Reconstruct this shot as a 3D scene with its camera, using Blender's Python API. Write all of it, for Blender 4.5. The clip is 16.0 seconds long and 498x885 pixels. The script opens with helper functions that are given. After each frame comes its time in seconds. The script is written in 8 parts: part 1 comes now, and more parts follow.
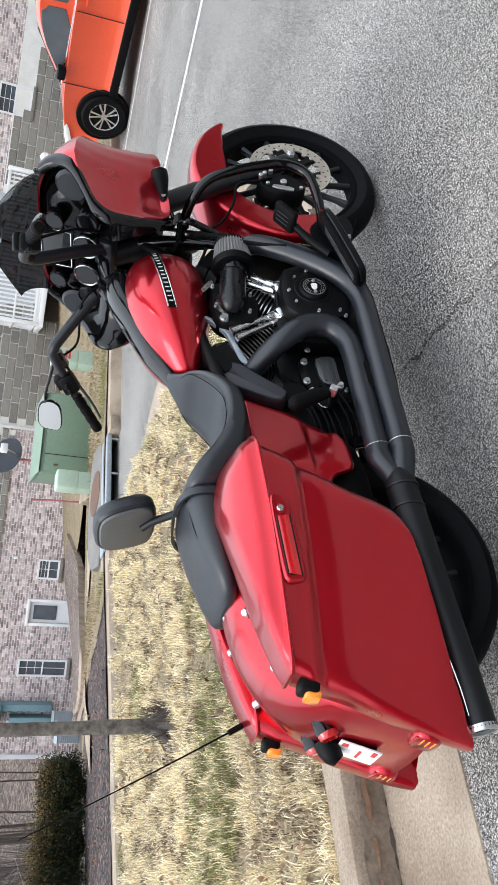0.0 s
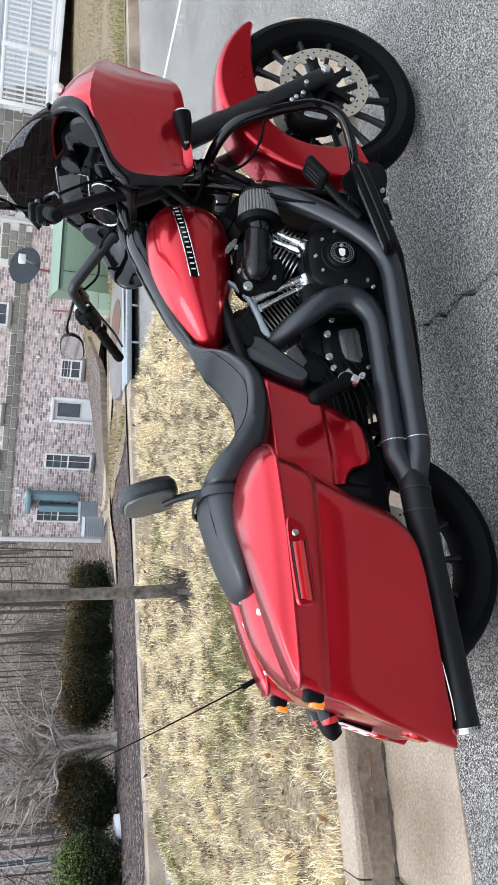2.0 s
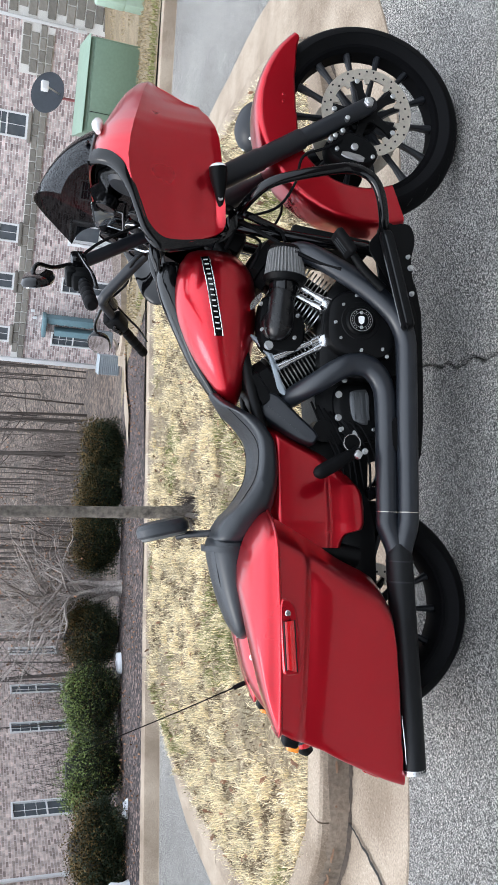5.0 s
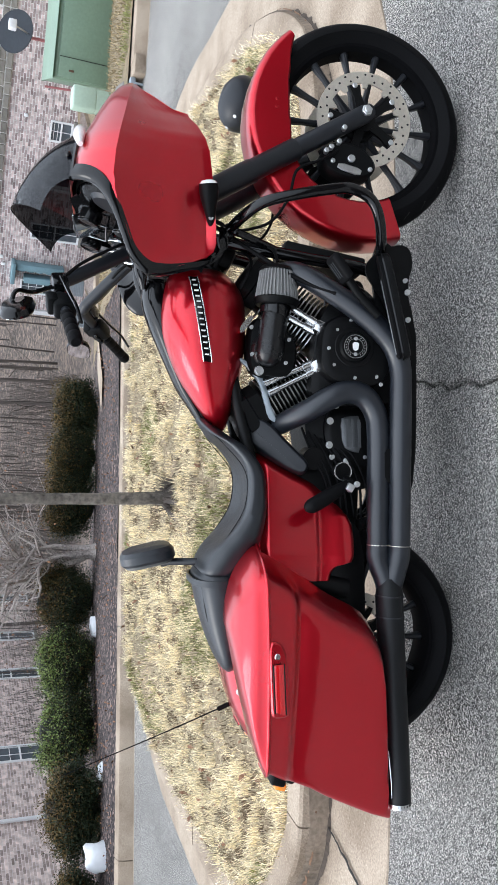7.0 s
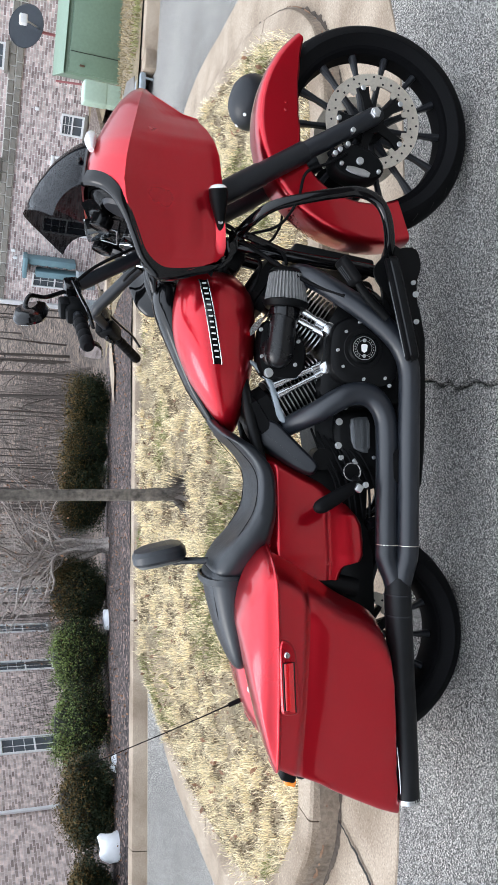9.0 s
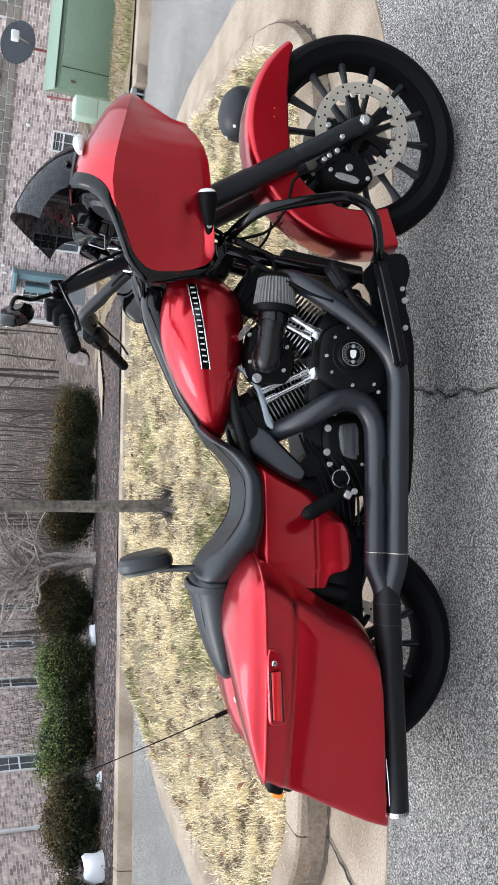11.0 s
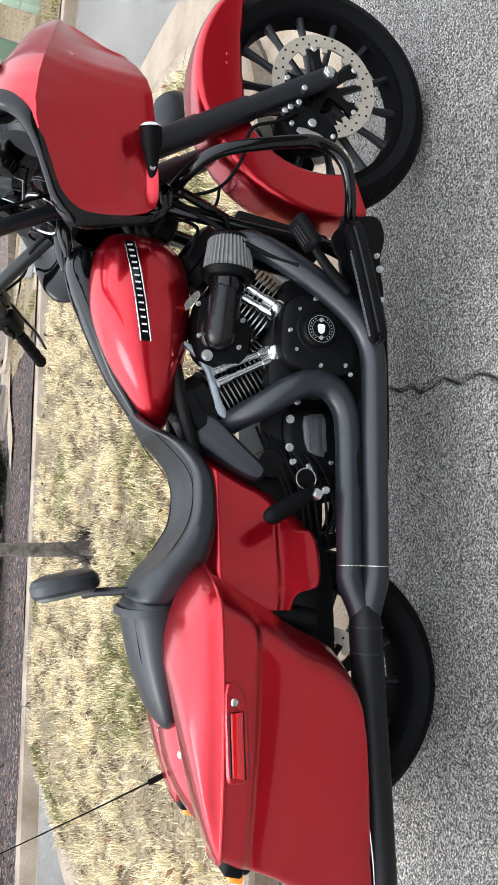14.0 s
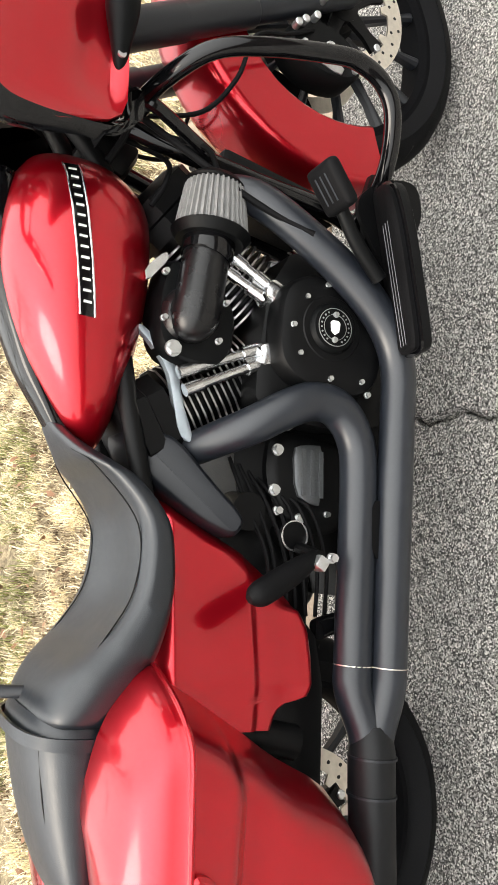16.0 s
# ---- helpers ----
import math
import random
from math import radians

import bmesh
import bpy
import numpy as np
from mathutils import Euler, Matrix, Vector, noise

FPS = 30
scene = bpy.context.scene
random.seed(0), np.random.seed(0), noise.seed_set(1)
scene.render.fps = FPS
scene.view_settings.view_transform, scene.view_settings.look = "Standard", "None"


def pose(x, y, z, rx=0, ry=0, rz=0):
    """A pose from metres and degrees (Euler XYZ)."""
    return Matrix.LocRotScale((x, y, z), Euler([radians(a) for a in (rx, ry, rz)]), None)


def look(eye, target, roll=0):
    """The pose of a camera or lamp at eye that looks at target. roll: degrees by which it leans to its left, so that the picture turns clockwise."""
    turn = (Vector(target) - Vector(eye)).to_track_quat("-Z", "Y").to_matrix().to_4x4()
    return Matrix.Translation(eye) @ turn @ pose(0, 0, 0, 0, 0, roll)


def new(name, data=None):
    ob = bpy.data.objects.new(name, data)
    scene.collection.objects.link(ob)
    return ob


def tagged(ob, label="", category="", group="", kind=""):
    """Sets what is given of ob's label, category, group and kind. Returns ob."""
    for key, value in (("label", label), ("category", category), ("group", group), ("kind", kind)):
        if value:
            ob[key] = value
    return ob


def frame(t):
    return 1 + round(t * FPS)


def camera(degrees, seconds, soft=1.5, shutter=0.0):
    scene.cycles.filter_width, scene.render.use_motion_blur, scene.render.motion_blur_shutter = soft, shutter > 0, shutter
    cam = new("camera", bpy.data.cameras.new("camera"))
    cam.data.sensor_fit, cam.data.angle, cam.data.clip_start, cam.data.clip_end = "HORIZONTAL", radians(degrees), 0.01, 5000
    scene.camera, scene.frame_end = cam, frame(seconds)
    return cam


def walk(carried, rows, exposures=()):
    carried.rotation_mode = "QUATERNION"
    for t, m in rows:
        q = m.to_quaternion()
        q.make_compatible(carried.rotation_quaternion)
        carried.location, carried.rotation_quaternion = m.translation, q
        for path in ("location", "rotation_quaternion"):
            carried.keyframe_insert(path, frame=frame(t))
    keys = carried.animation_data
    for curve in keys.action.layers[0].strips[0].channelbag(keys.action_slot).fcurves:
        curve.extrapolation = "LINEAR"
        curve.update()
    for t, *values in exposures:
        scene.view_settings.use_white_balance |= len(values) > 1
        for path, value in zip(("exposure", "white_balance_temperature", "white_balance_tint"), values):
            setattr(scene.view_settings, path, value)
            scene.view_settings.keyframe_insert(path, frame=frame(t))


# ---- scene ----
cam = camera(35.3, 16.0)
PATH = [
    (0, (-1.696, -1.488, 1.322), (-0.523, -0.019, 0.640), -82.4),
    (0.5, (-1.667, -1.643, 1.358), (-0.617, -0.094, 0.653), -81.2),
    (1, (-1.547, -1.753, 1.377), (-0.544, -0.157, 0.707), -81.6),
    (1.5, (-1.366, -1.821, 1.387), (-0.582, -0.110, 0.713), -84.8),
    (2, (-1.257, -1.780, 1.388), (-0.543, -0.041, 0.704), -86.3),
    (2.5, (-1.144, -1.786, 1.397), (-0.490, -0.023, 0.714), -85.8),
    (3, (-0.973, -1.882, 1.426), (-0.482, -0.064, 0.753), -84.3),
    (3.5, (-0.930, -1.980, 1.451), (-0.503, -0.135, 0.809), -85.3),
    (4, (-0.913, -2.083, 1.475), (-0.481, -0.249, 0.805), -85.3),
    (4.5, (-0.763, -2.125, 1.484), (-0.413, -0.270, 0.822), -86.7),
    (4.7, (-0.714, -2.142, 1.489), (-0.398, -0.282, 0.826), -86.4),
    (6.8, (-0.420, -2.060, 1.527), (-0.266, -0.220, 0.759), -87.0),
    (7, (-0.400, -2.071, 1.531), (-0.256, -0.225, 0.774), -87.0),
    (7.5, (-0.383, -2.092, 1.539), (-0.271, -0.237, 0.799), -87.7),
    (8, (-0.378, -2.109, 1.540), (-0.266, -0.249, 0.814), -87.4),
    (8.5, (-0.377, -2.107, 1.539), (-0.263, -0.246, 0.813), -87.5),
    (9, (-0.375, -2.102, 1.538), (-0.252, -0.243, 0.808), -87.4),
    (11.5, (-0.435, -2.061, 1.521), (-0.237, -0.226, 0.750), -86.2),
    (12, (-0.534, -2.011, 1.514), (-0.244, -0.195, 0.727), -85.3),
    (12.5, (-0.628, -1.954, 1.498), (-0.175, -0.175, 0.705), -83.0),
    (13, (-0.648, -1.902, 1.481), (-0.200, -0.138, 0.651), -82.8),
    (13.5, (-0.588, -1.769, 1.454), (-0.180, -0.011, 0.592), -83.2),
    (14, (-0.568, -1.646, 1.433), (-0.218, 0.085, 0.493), -83.8),
    (14.5, (-0.618, -1.470, 1.383), (-0.084, 0.153, 0.344), -81.5),
    (15, (-0.664, -1.307, 1.368), (-0.015, 0.251, 0.294), -78.9),
    (15.5, (-0.540, -1.167, 1.339), (-0.014, 0.401, 0.213), -77.4),
    (16, (-0.417, -1.024, 1.326), (-0.038, 0.500, 0.088), -77.8),
]
walk(cam, [(t, look(eye, target, roll)) for t, eye, target, roll in PATH],
     [(0, 0.14, 6400, 10), (2, 0.14, 6200, 10), (4, 0.17, 6200, 10), (9, 0.18, 6200, 10), (12.5, 0.14, 6450, 10), (13.5, 0.25, 6500, 10), (14, 0.35, 6500, 10), (15, 0.55, 6650, 10), (15.5, 0.79, 6900, 10), (16, 0.95, 7400, 10)])


# ---- light ----
world = bpy.data.worlds.new("overcast")
scene.world = world
world.use_nodes = True
wn = world.node_tree
wn.nodes.clear()
sky = wn.nodes.new("ShaderNodeTexSky")
sky.sky_type = "NISHITA"
sky.sun_disc = False
sky.sun_elevation, sky.sun_rotation = radians(55), radians(287)
sky.dust_density, sky.air_density = 4.0, 1.2
veil = wn.nodes.new("ShaderNodeMix")
veil.data_type = "RGBA"
veil.inputs[0].default_value = 0.8
veil.inputs[7].default_value = (8.7, 9.3, 10.0, 1)
back = wn.nodes.new("ShaderNodeBackground")
back.inputs["Strength"].default_value = 0.23
wout = wn.nodes.new("ShaderNodeOutputWorld")
# a cloud layer is about three times brighter overhead than at the horizon
wco = wn.nodes.new("ShaderNodeTexCoord")
wsep = wn.nodes.new("ShaderNodeSeparateXYZ")
wmap = wn.nodes.new("ShaderNodeMapRange")
wmap.inputs["To Min"].default_value, wmap.inputs["To Max"].default_value = 0.28, 1.38
wmul = wn.nodes.new("ShaderNodeMix")
wmul.data_type, wmul.blend_type = "RGBA", "MULTIPLY"
wmul.inputs[0].default_value = 1
wn.links.new(wco.outputs["Generated"], wsep.inputs[0])
wn.links.new(wsep.outputs[2], wmap.inputs[0])
wn.links.new(sky.outputs[0], veil.inputs[6])
wn.links.new(veil.outputs[2], wmul.inputs[6])
wn.links.new(wmap.outputs[0], wmul.inputs[7])
wn.links.new(wmul.outputs[2], back.inputs["Color"])
wn.links.new(back.outputs[0], wout.inputs["Surface"])
sun = new("sun", bpy.data.lights.new("sun", "SUN"))
sun.data.energy, sun.data.angle, sun.data.color = 1.1, radians(32), (1.0, 0.985, 0.96)
sun.matrix_world = look((-5, 1.5, 7.5), (0, 0, 0))

# ---- materials ----


def material(name, color, rough=0.5, metal=0.0, grain=None, spread=0.25, bump=0.0, coat=0.0, large=None, spec=0.5, island=0.0, objvar=0.0):
    """A Principled surface with variation at two scales: grain (size in 1/m), large stains, fine relief."""
    m = bpy.data.materials.new(name)
    m.use_nodes = True
    t = m.node_tree
    b = t.nodes["Principled BSDF"]
    b.inputs["Base Color"].default_value = (*color, 1)
    b.inputs["Roughness"].default_value = rough
    b.inputs["Metallic"].default_value = metal
    b.inputs["Coat Weight"].default_value = coat
    b.inputs["Coat Roughness"].default_value = 0.04
    b.inputs["Specular IOR Level"].default_value = spec
    src = None
    if grain:
        co = t.nodes.new("ShaderNodeTexCoord")
        n = t.nodes.new("ShaderNodeTexNoise")
        n.inputs["Scale"].default_value = grain
        n.inputs["Detail"].default_value = 6
        t.links.new(co.outputs["Object"], n.inputs["Vector"])
        n2 = t.nodes.new("ShaderNodeTexNoise")
        n2.inputs["Scale"].default_value = large or grain / 14
        n2.inputs["Detail"].default_value = 4
        t.links.new(co.outputs["Object"], n2.inputs["Vector"])
        add = t.nodes.new("ShaderNodeMath")
        add.operation = "ADD"
        t.links.new(n.outputs[0], add.inputs[0])
        t.links.new(n2.outputs[0], add.inputs[1])
        if island or objvar:
            rnd = t.nodes.new("ShaderNodeNewGeometry" if island else "ShaderNodeObjectInfo")
            mul = t.nodes.new("ShaderNodeMath")
            mul.operation = "MULTIPLY_ADD"
            mul.inputs[1].default_value = island or objvar
            t.links.new(rnd.outputs["Random Per Island" if island else "Random"], mul.inputs[0])
            t.links.new(add.outputs[0], mul.inputs[2])
            add = mul
        r = t.nodes.new("ShaderNodeMapRange")
        r.inputs["From Min"].default_value, r.inputs["From Max"].default_value = 0.6, 1.4 + (island or objvar)
        r.inputs["To Min"].default_value, r.inputs["To Max"].default_value = 1 - spread, 1 + spread
        t.links.new(add.outputs[0], r.inputs[0])
        mx = t.nodes.new("ShaderNodeMix")
        mx.data_type, mx.blend_type = "RGBA", "MULTIPLY"
        mx.inputs[0].default_value = 1
        mx.inputs[6].default_value = (*color, 1)
        t.links.new(r.outputs[0], mx.inputs[7])
        t.links.new(mx.outputs[2], b.inputs["Base Color"])
        src = mx
        rr = t.nodes.new("ShaderNodeMapRange")
        rr.inputs["To Min"].default_value, rr.inputs["To Max"].default_value = rough * 0.82, min(1, rough * 1.18)
        t.links.new(n2.outputs[0], rr.inputs[0])
        t.links.new(rr.outputs[0], b.inputs["Roughness"])
        if bump:
            bp = t.nodes.new("ShaderNodeBump")
            bp.inputs["Strength"].default_value, bp.inputs["Distance"].default_value = 0.6, bump
            t.links.new(n.outputs[0], bp.inputs["Height"])
            t.links.new(bp.outputs[0], b.inputs["Normal"])
    m["src"] = src.name if src else ""
    return m


def ramp_material(name, scale, stops, rough=0.9, bump=0.004, kind="voronoi", scale2=3.0, mix2=0.35, stops2=None, stretch=(1, 1, 1)):
    """Speckled ground: cells of several colours, with large patches laid over."""
    m = bpy.data.materials.new(name)
    m.use_nodes = True
    t = m.node_tree
    b = t.nodes["Principled BSDF"]
    co = t.nodes.new("ShaderNodeTexCoord")
    mp = t.nodes.new("ShaderNodeMapping")
    mp.inputs["Scale"].default_value = stretch
    t.links.new(co.outputs["Object"], mp.inputs["Vector"])
    if kind == "voronoi":
        v = t.nodes.new("ShaderNodeTexVoronoi")
        v.inputs["Scale"].default_value = scale
        sep = t.nodes.new("ShaderNodeSeparateColor")
        t.links.new(mp.outputs[0], v.inputs["Vector"])
        t.links.new(v.outputs["Color"], sep.inputs[0])
        fac, high = sep.outputs[0], v.outputs["Distance"]
    else:
        v = t.nodes.new("ShaderNodeTexNoise")
        v.inputs["Scale"].default_value = scale
        v.inputs["Detail"].default_value = 8
        v.inputs["Roughness"].default_value = 0.65
        t.links.new(mp.outputs[0], v.inputs["Vector"])
        fac, high = v.outputs[0], v.outputs[0]
    cr = t.nodes.new("ShaderNodeValToRGB")
    while len(cr.color_ramp.elements) < len(stops):
        cr.color_ramp.elements.new(0.5)
    for e, (p, c) in zip(cr.color_ramp.elements, stops):
        e.position, e.color = p, (*c, 1)
    t.links.new(fac, cr.inputs[0])
    n2 = t.nodes.new("ShaderNodeTexNoise")
    n2.inputs["Scale"].default_value = scale2
    n2.inputs["Detail"].default_value = 7
    t.links.new(co.outputs["Object"], n2.inputs["Vector"])
    c2 = t.nodes.new("ShaderNodeValToRGB")
    s2 = stops2 or [(0.3, (0.6, 0.6, 0.6)), (0.7, (1.25, 1.25, 1.25))]
    for e, (p, c) in zip(c2.color_ramp.elements, s2):
        e.position, e.color = p, (*c, 1)
    t.links.new(n2.outputs[0], c2.inputs[0])
    mx = t.nodes.new("ShaderNodeMix")
    mx.data_type, mx.blend_type = "RGBA", "MULTIPLY"
    mx.inputs[0].default_value = mix2
    t.links.new(cr.outputs[0], mx.inputs[6])
    t.links.new(c2.outputs[0], mx.inputs[7])
    t.links.new(mx.outputs[2], b.inputs["Base Color"])
    b.inputs["Roughness"].default_value = rough
    bp = t.nodes.new("ShaderNodeBump")
    bp.inputs["Strength"].default_value, bp.inputs["Distance"].default_value = 0.8, bump
    bp.invert = kind == "voronoi"
    t.links.new(high, bp.inputs["Height"])
    t.links.new(bp.outputs[0], b.inputs["Normal"])
    return m


def brick_material(name, c1, c2, mortar, w, h, gap, bias=0.0, axis=(1, 0)):
    """Coursed masonry at real size, on a wall that is built along its own x axis."""
    m = bpy.data.materials.new(name)
    m.use_nodes = True
    t = m.node_tree
    b = t.nodes["Principled BSDF"]
    co = t.nodes.new("ShaderNodeTexCoord")
    sep = t.nodes.new("ShaderNodeSeparateXYZ")
    cmb = t.nodes.new("ShaderNodeCombineXYZ")
    t.links.new(co.outputs["Object"], sep.inputs[0])
    t.links.new(sep.outputs[0], cmb.inputs[0])
    t.links.new(sep.outputs[2], cmb.inputs[1])
    br = t.nodes.new("ShaderNodeTexBrick")
    br.inputs["Scale"].default_value = 1
    br.inputs["Brick Width"].default_value, br.inputs["Row Height"].default_value = w, h
    br.inputs["Mortar Size"].default_value, br.inputs["Mortar Smooth"].default_value = gap, 0.2
    br.inputs["Bias"].default_value = bias
    br.inputs["Color1"].default_value, br.inputs["Color2"].default_value, br.inputs["Mortar"].default_value = (*c1, 1), (*c2, 1), (*mortar, 1)
    t.links.new(cmb.outputs[0], br.inputs["Vector"])
    n = t.nodes.new("ShaderNodeTexNoise")
    n.inputs["Scale"].default_value, n.inputs["Detail"].default_value = 5, 8
    t.links.new(co.outputs["Object"], n.inputs["Vector"])
    r = t.nodes.new("ShaderNodeMapRange")
    r.inputs["From Min"].default_value, r.inputs["From Max"].default_value = 0.3, 0.7
    r.inputs["To Min"].default_value, r.inputs["To Max"].default_value = 0.65, 1.3
    t.links.new(n.outputs[0], r.inputs[0])
    mx = t.nodes.new("ShaderNodeMix")
    mx.data_type, mx.blend_type = "RGBA", "MULTIPLY"
    mx.inputs[0].default_value = 1
    t.links.new(br.outputs[0], mx.inputs[6])
    t.links.new(r.outputs[0], mx.inputs[7])
    t.links.new(mx.outputs[2], b.inputs["Base Color"])
    b.inputs["Roughness"].default_value = 0.9
    bp = t.nodes.new("ShaderNodeBump")
    bp.inputs["Strength"].default_value, bp.inputs["Distance"].default_value = 0.7, 0.008
    bp.invert = True
    t.links.new(br.outputs["Fac"], bp.inputs["Height"])
    t.links.new(bp.outputs[0], b.inputs["Normal"])
    return m


def glass_material(name, color, rough=0.02, alpha_mix=0.5):
    """Thin tinted sheet: a clear body with a glossy face."""
    m = bpy.data.materials.new(name)
    m.use_nodes = True
    b = m.node_tree.nodes["Principled BSDF"]
    b.inputs["Base Color"].default_value = (*color, 1)
    b.inputs["Roughness"].default_value = rough
    b.inputs["Alpha"].default_value = alpha_mix
    return m


def red_paint():
    m = material("candy red paint", (0.53, 0.0042, 0.016), 0.29, 0.84, grain=900, spread=0.10, coat=0.85, large=3)
    m.node_tree.nodes["Principled BSDF"].inputs["Coat Roughness"].default_value = 0.09
    return m


RED = red_paint()
GLOSS = material("gloss black paint", (0.003, 0.003, 0.0035), 0.10, spec=0.32, grain=60, spread=0.15, coat=0.2)
SATIN = material("satin black coating", (0.0085, 0.010, 0.0135), 0.40, spec=0.42, grain=300, spread=0.2, bump=0.0002)
PIPE = material("satin black pipe coating", (0.0105, 0.013, 0.018), 0.35, spec=0.62, grain=300, spread=0.2, bump=0.0002)
CASTRIM = material("black powder coated rim", (0.004, 0.004, 0.0045), 0.75, spec=0.04, grain=300, spread=0.3, bump=0.0003)
MATT = material("matt black engine paint", (0.0022, 0.0023, 0.0026), 0.46, spec=0.16, grain=500, spread=0.3, bump=0.0006)
CHROME = material("chrome", (0.72, 0.73, 0.74), 0.22, 1.0, grain=40, spread=0.08)
STEEL = material("brushed disc steel", (0.70, 0.645, 0.56), 0.34, 0.85, grain=120, spread=0.15)
ZINC = material("zinc bolt", (0.62, 0.63, 0.63), 0.32, 0.9, grain=200, spread=0.1)
RUBBER = material("tyre rubber", (0.0035, 0.0035, 0.004), 0.62, spec=0.10, grain=260, spread=0.35, bump=0.0006)
VINYL = material("black seat vinyl", (0.0085, 0.0112, 0.0150), 0.39, spec=0.62, grain=700, spread=0.18, bump=0.0005)
TEXTURE = material("textured black plastic", (0.0024, 0.0027, 0.003), 0.46, spec=0.12, grain=800, spread=0.25, bump=0.0004)
PLEAT = material("grey filter gauze", (0.20, 0.197, 0.193), 0.7, grain=900, spread=0.25, bump=0.0004)
ALLOY = material("machined fin edge", (0.55, 0.55, 0.55), 0.3, 1.0, grain=150, spread=0.15)
AMBER = material("amber lens", (0.95, 0.30, 0.03), 0.15, grain=200, spread=0.25, coat=0.8)
REDLENS = material("red lens", (0.50, 0.006, 0.010), 0.12, grain=150, spread=0.2, coat=1.0)
WHITELENS = material("white lens", (0.86, 0.86, 0.84), 0.2, grain=90, spread=0.08, coat=0.6)
SMOKE = glass_material("smoked screen", (0.004, 0.005, 0.009), 0.02, 0.955)
MIRROR = material("mirror glass", (0.85, 0.86, 0.87), 0.03, 1.0)
PANE = material("window pane", (0.09, 0.105, 0.12), 0.08, grain=3, spread=0.4, coat=0.5)
WHITE = material("white painted trim", (0.78, 0.79, 0.80), 0.45, grain=30, spread=0.08)
ASPHALT = ramp_material("worn asphalt", 340, [(0.0, (0.012, 0.012, 0.012)), (0.26, (0.061, 0.059, 0.055)), (0.5, (0.195, 0.187, 0.174)), (0.76, (0.41, 0.393, 0.365)), (1.0, (0.80, 0.765, 0.71))], 0.85, 0.007, mix2=0.75, scale2=0.9)
CONCRETE = ramp_material("weathered concrete", 110, [(0.2, (0.13, 0.10, 0.075)), (0.42, (0.30, 0.245, 0.19)), (0.6, (0.39, 0.325, 0.255)), (0.8, (0.60, 0.53, 0.44))], 0.85, 0.0025, kind="noise", scale2=2.6, mix2=0.9, stops2=[(0.32, (0.50, 0.44, 0.38)), (0.62, (1.02, 1.0, 0.97))])
SILT = material("brown silt", (0.060, 0.045, 0.034), 0.95, grain=70, spread=0.6, bump=0.003, large=9)
# darker than grime alone: the kerb face's shade is in this colour
GRIME_SHADE = material("grimy and shaded concrete", (0.215, 0.170, 0.128), 0.9, grain=55, spread=0.55, bump=0.003, large=5)
DARKCONCRETE = material("dark brown concrete", (0.095, 0.080, 0.068), 0.9, grain=14, spread=0.35, bump=0.004, large=1.2)
RUSTSTAIN = material("rust stained concrete", (0.17, 0.095, 0.055), 0.9, grain=60, spread=0.45, bump=0.002, large=7)
SOIL = ramp_material("straw thatch and soil", 55, [(0.3, (0.07, 0.05, 0.032)), (0.5, (0.20, 0.155, 0.10)), (0.7, (0.42, 0.35, 0.24))], 0.95, 0.01, kind="noise", scale2=2.5, mix2=0.6, stops2=[(0.35, (0.6, 0.62, 0.5)), (0.65, (1.15, 1.1, 1.0))])
MULCH = ramp_material("dark bark mulch", 38, [(0.0, (0.008, 0.006, 0.0055)), (0.4, (0.026, 0.019, 0.019)), (0.75, (0.066, 0.048, 0.046)), (1.0, (0.24, 0.17, 0.145))], 0.95, 0.02, scale2=2.0, mix2=0.6)
LITTER = ramp_material("woodland leaf litter", 7, [(0.0, (0.030, 0.024, 0.021)), (0.4, (0.085, 0.067, 0.056)), (0.75, (0.14, 0.108, 0.088)), (1.0, (0.24, 0.175, 0.135))], 1.0, 0.03, scale2=0.25, mix2=0.7)
BRICK = brick_material("mixed brown brick", (0.72, 0.60, 0.58), (0.25, 0.188, 0.185), (0.74, 0.725, 0.71), 0.25, 0.088, 0.009)
BRICKB = brick_material("brown grey brick", (0.74, 0.61, 0.56), (0.27, 0.210, 0.185), (0.66, 0.57, 0.545), 0.25, 0.088, 0.010)
STONE = material("grey split stone", (0.225, 0.212, 0.188), 0.9, grain=14, spread=0.5, bump=0.012, objvar=0.7)
MORTAR = material("pale mortar", (0.74, 0.73, 0.70), 0.95, grain=40, spread=0.15, bump=0.002)
BARK = material("grey bark", (0.13, 0.115, 0.10), 0.9, grain=38, spread=0.9, bump=0.012, large=9)
PALEBARK = material("pale weathered bark", (0.34, 0.30, 0.275), 0.9, grain=40, spread=0.75, bump=0.014, large=4)
GREENBOX = material("sage green enamel", (0.17, 0.25, 0.18), 0.42, grain=25, spread=0.15, large=1.3)
PALEGREEN = material("pale green enamel", (0.42, 0.55, 0.45), 0.5, grain=25, spread=0.1)
TEAL = material("faded teal boards", (0.16, 0.27, 0.31), 0.6, grain=20, spread=0.2)
ORANGE = material("orange red car paint", (0.80, 0.085, 0.025), 0.3, 0.1, grain=500, spread=0.06, coat=1.0)
DARKHEDGE = material("dark evergreen leaf", (0.020, 0.030, 0.014), 0.8, spec=0.2, grain=8, spread=0.5, island=0.8)
RUSTHEDGE = material("rusty evergreen leaf", (0.105, 0.068, 0.022), 0.8, spec=0.2, grain=8, spread=0.5, island=0.8)
LIGHTHEDGE = material("light green leaf", (0.15, 0.20, 0.055), 0.7, spec=0.25, grain=8, spread=0.45, island=0.8)
STRAW = material("dry straw grass", (0.78, 0.675, 0.46), 0.8, grain=2.5, spread=0.74, island=2.2, large=1.1)
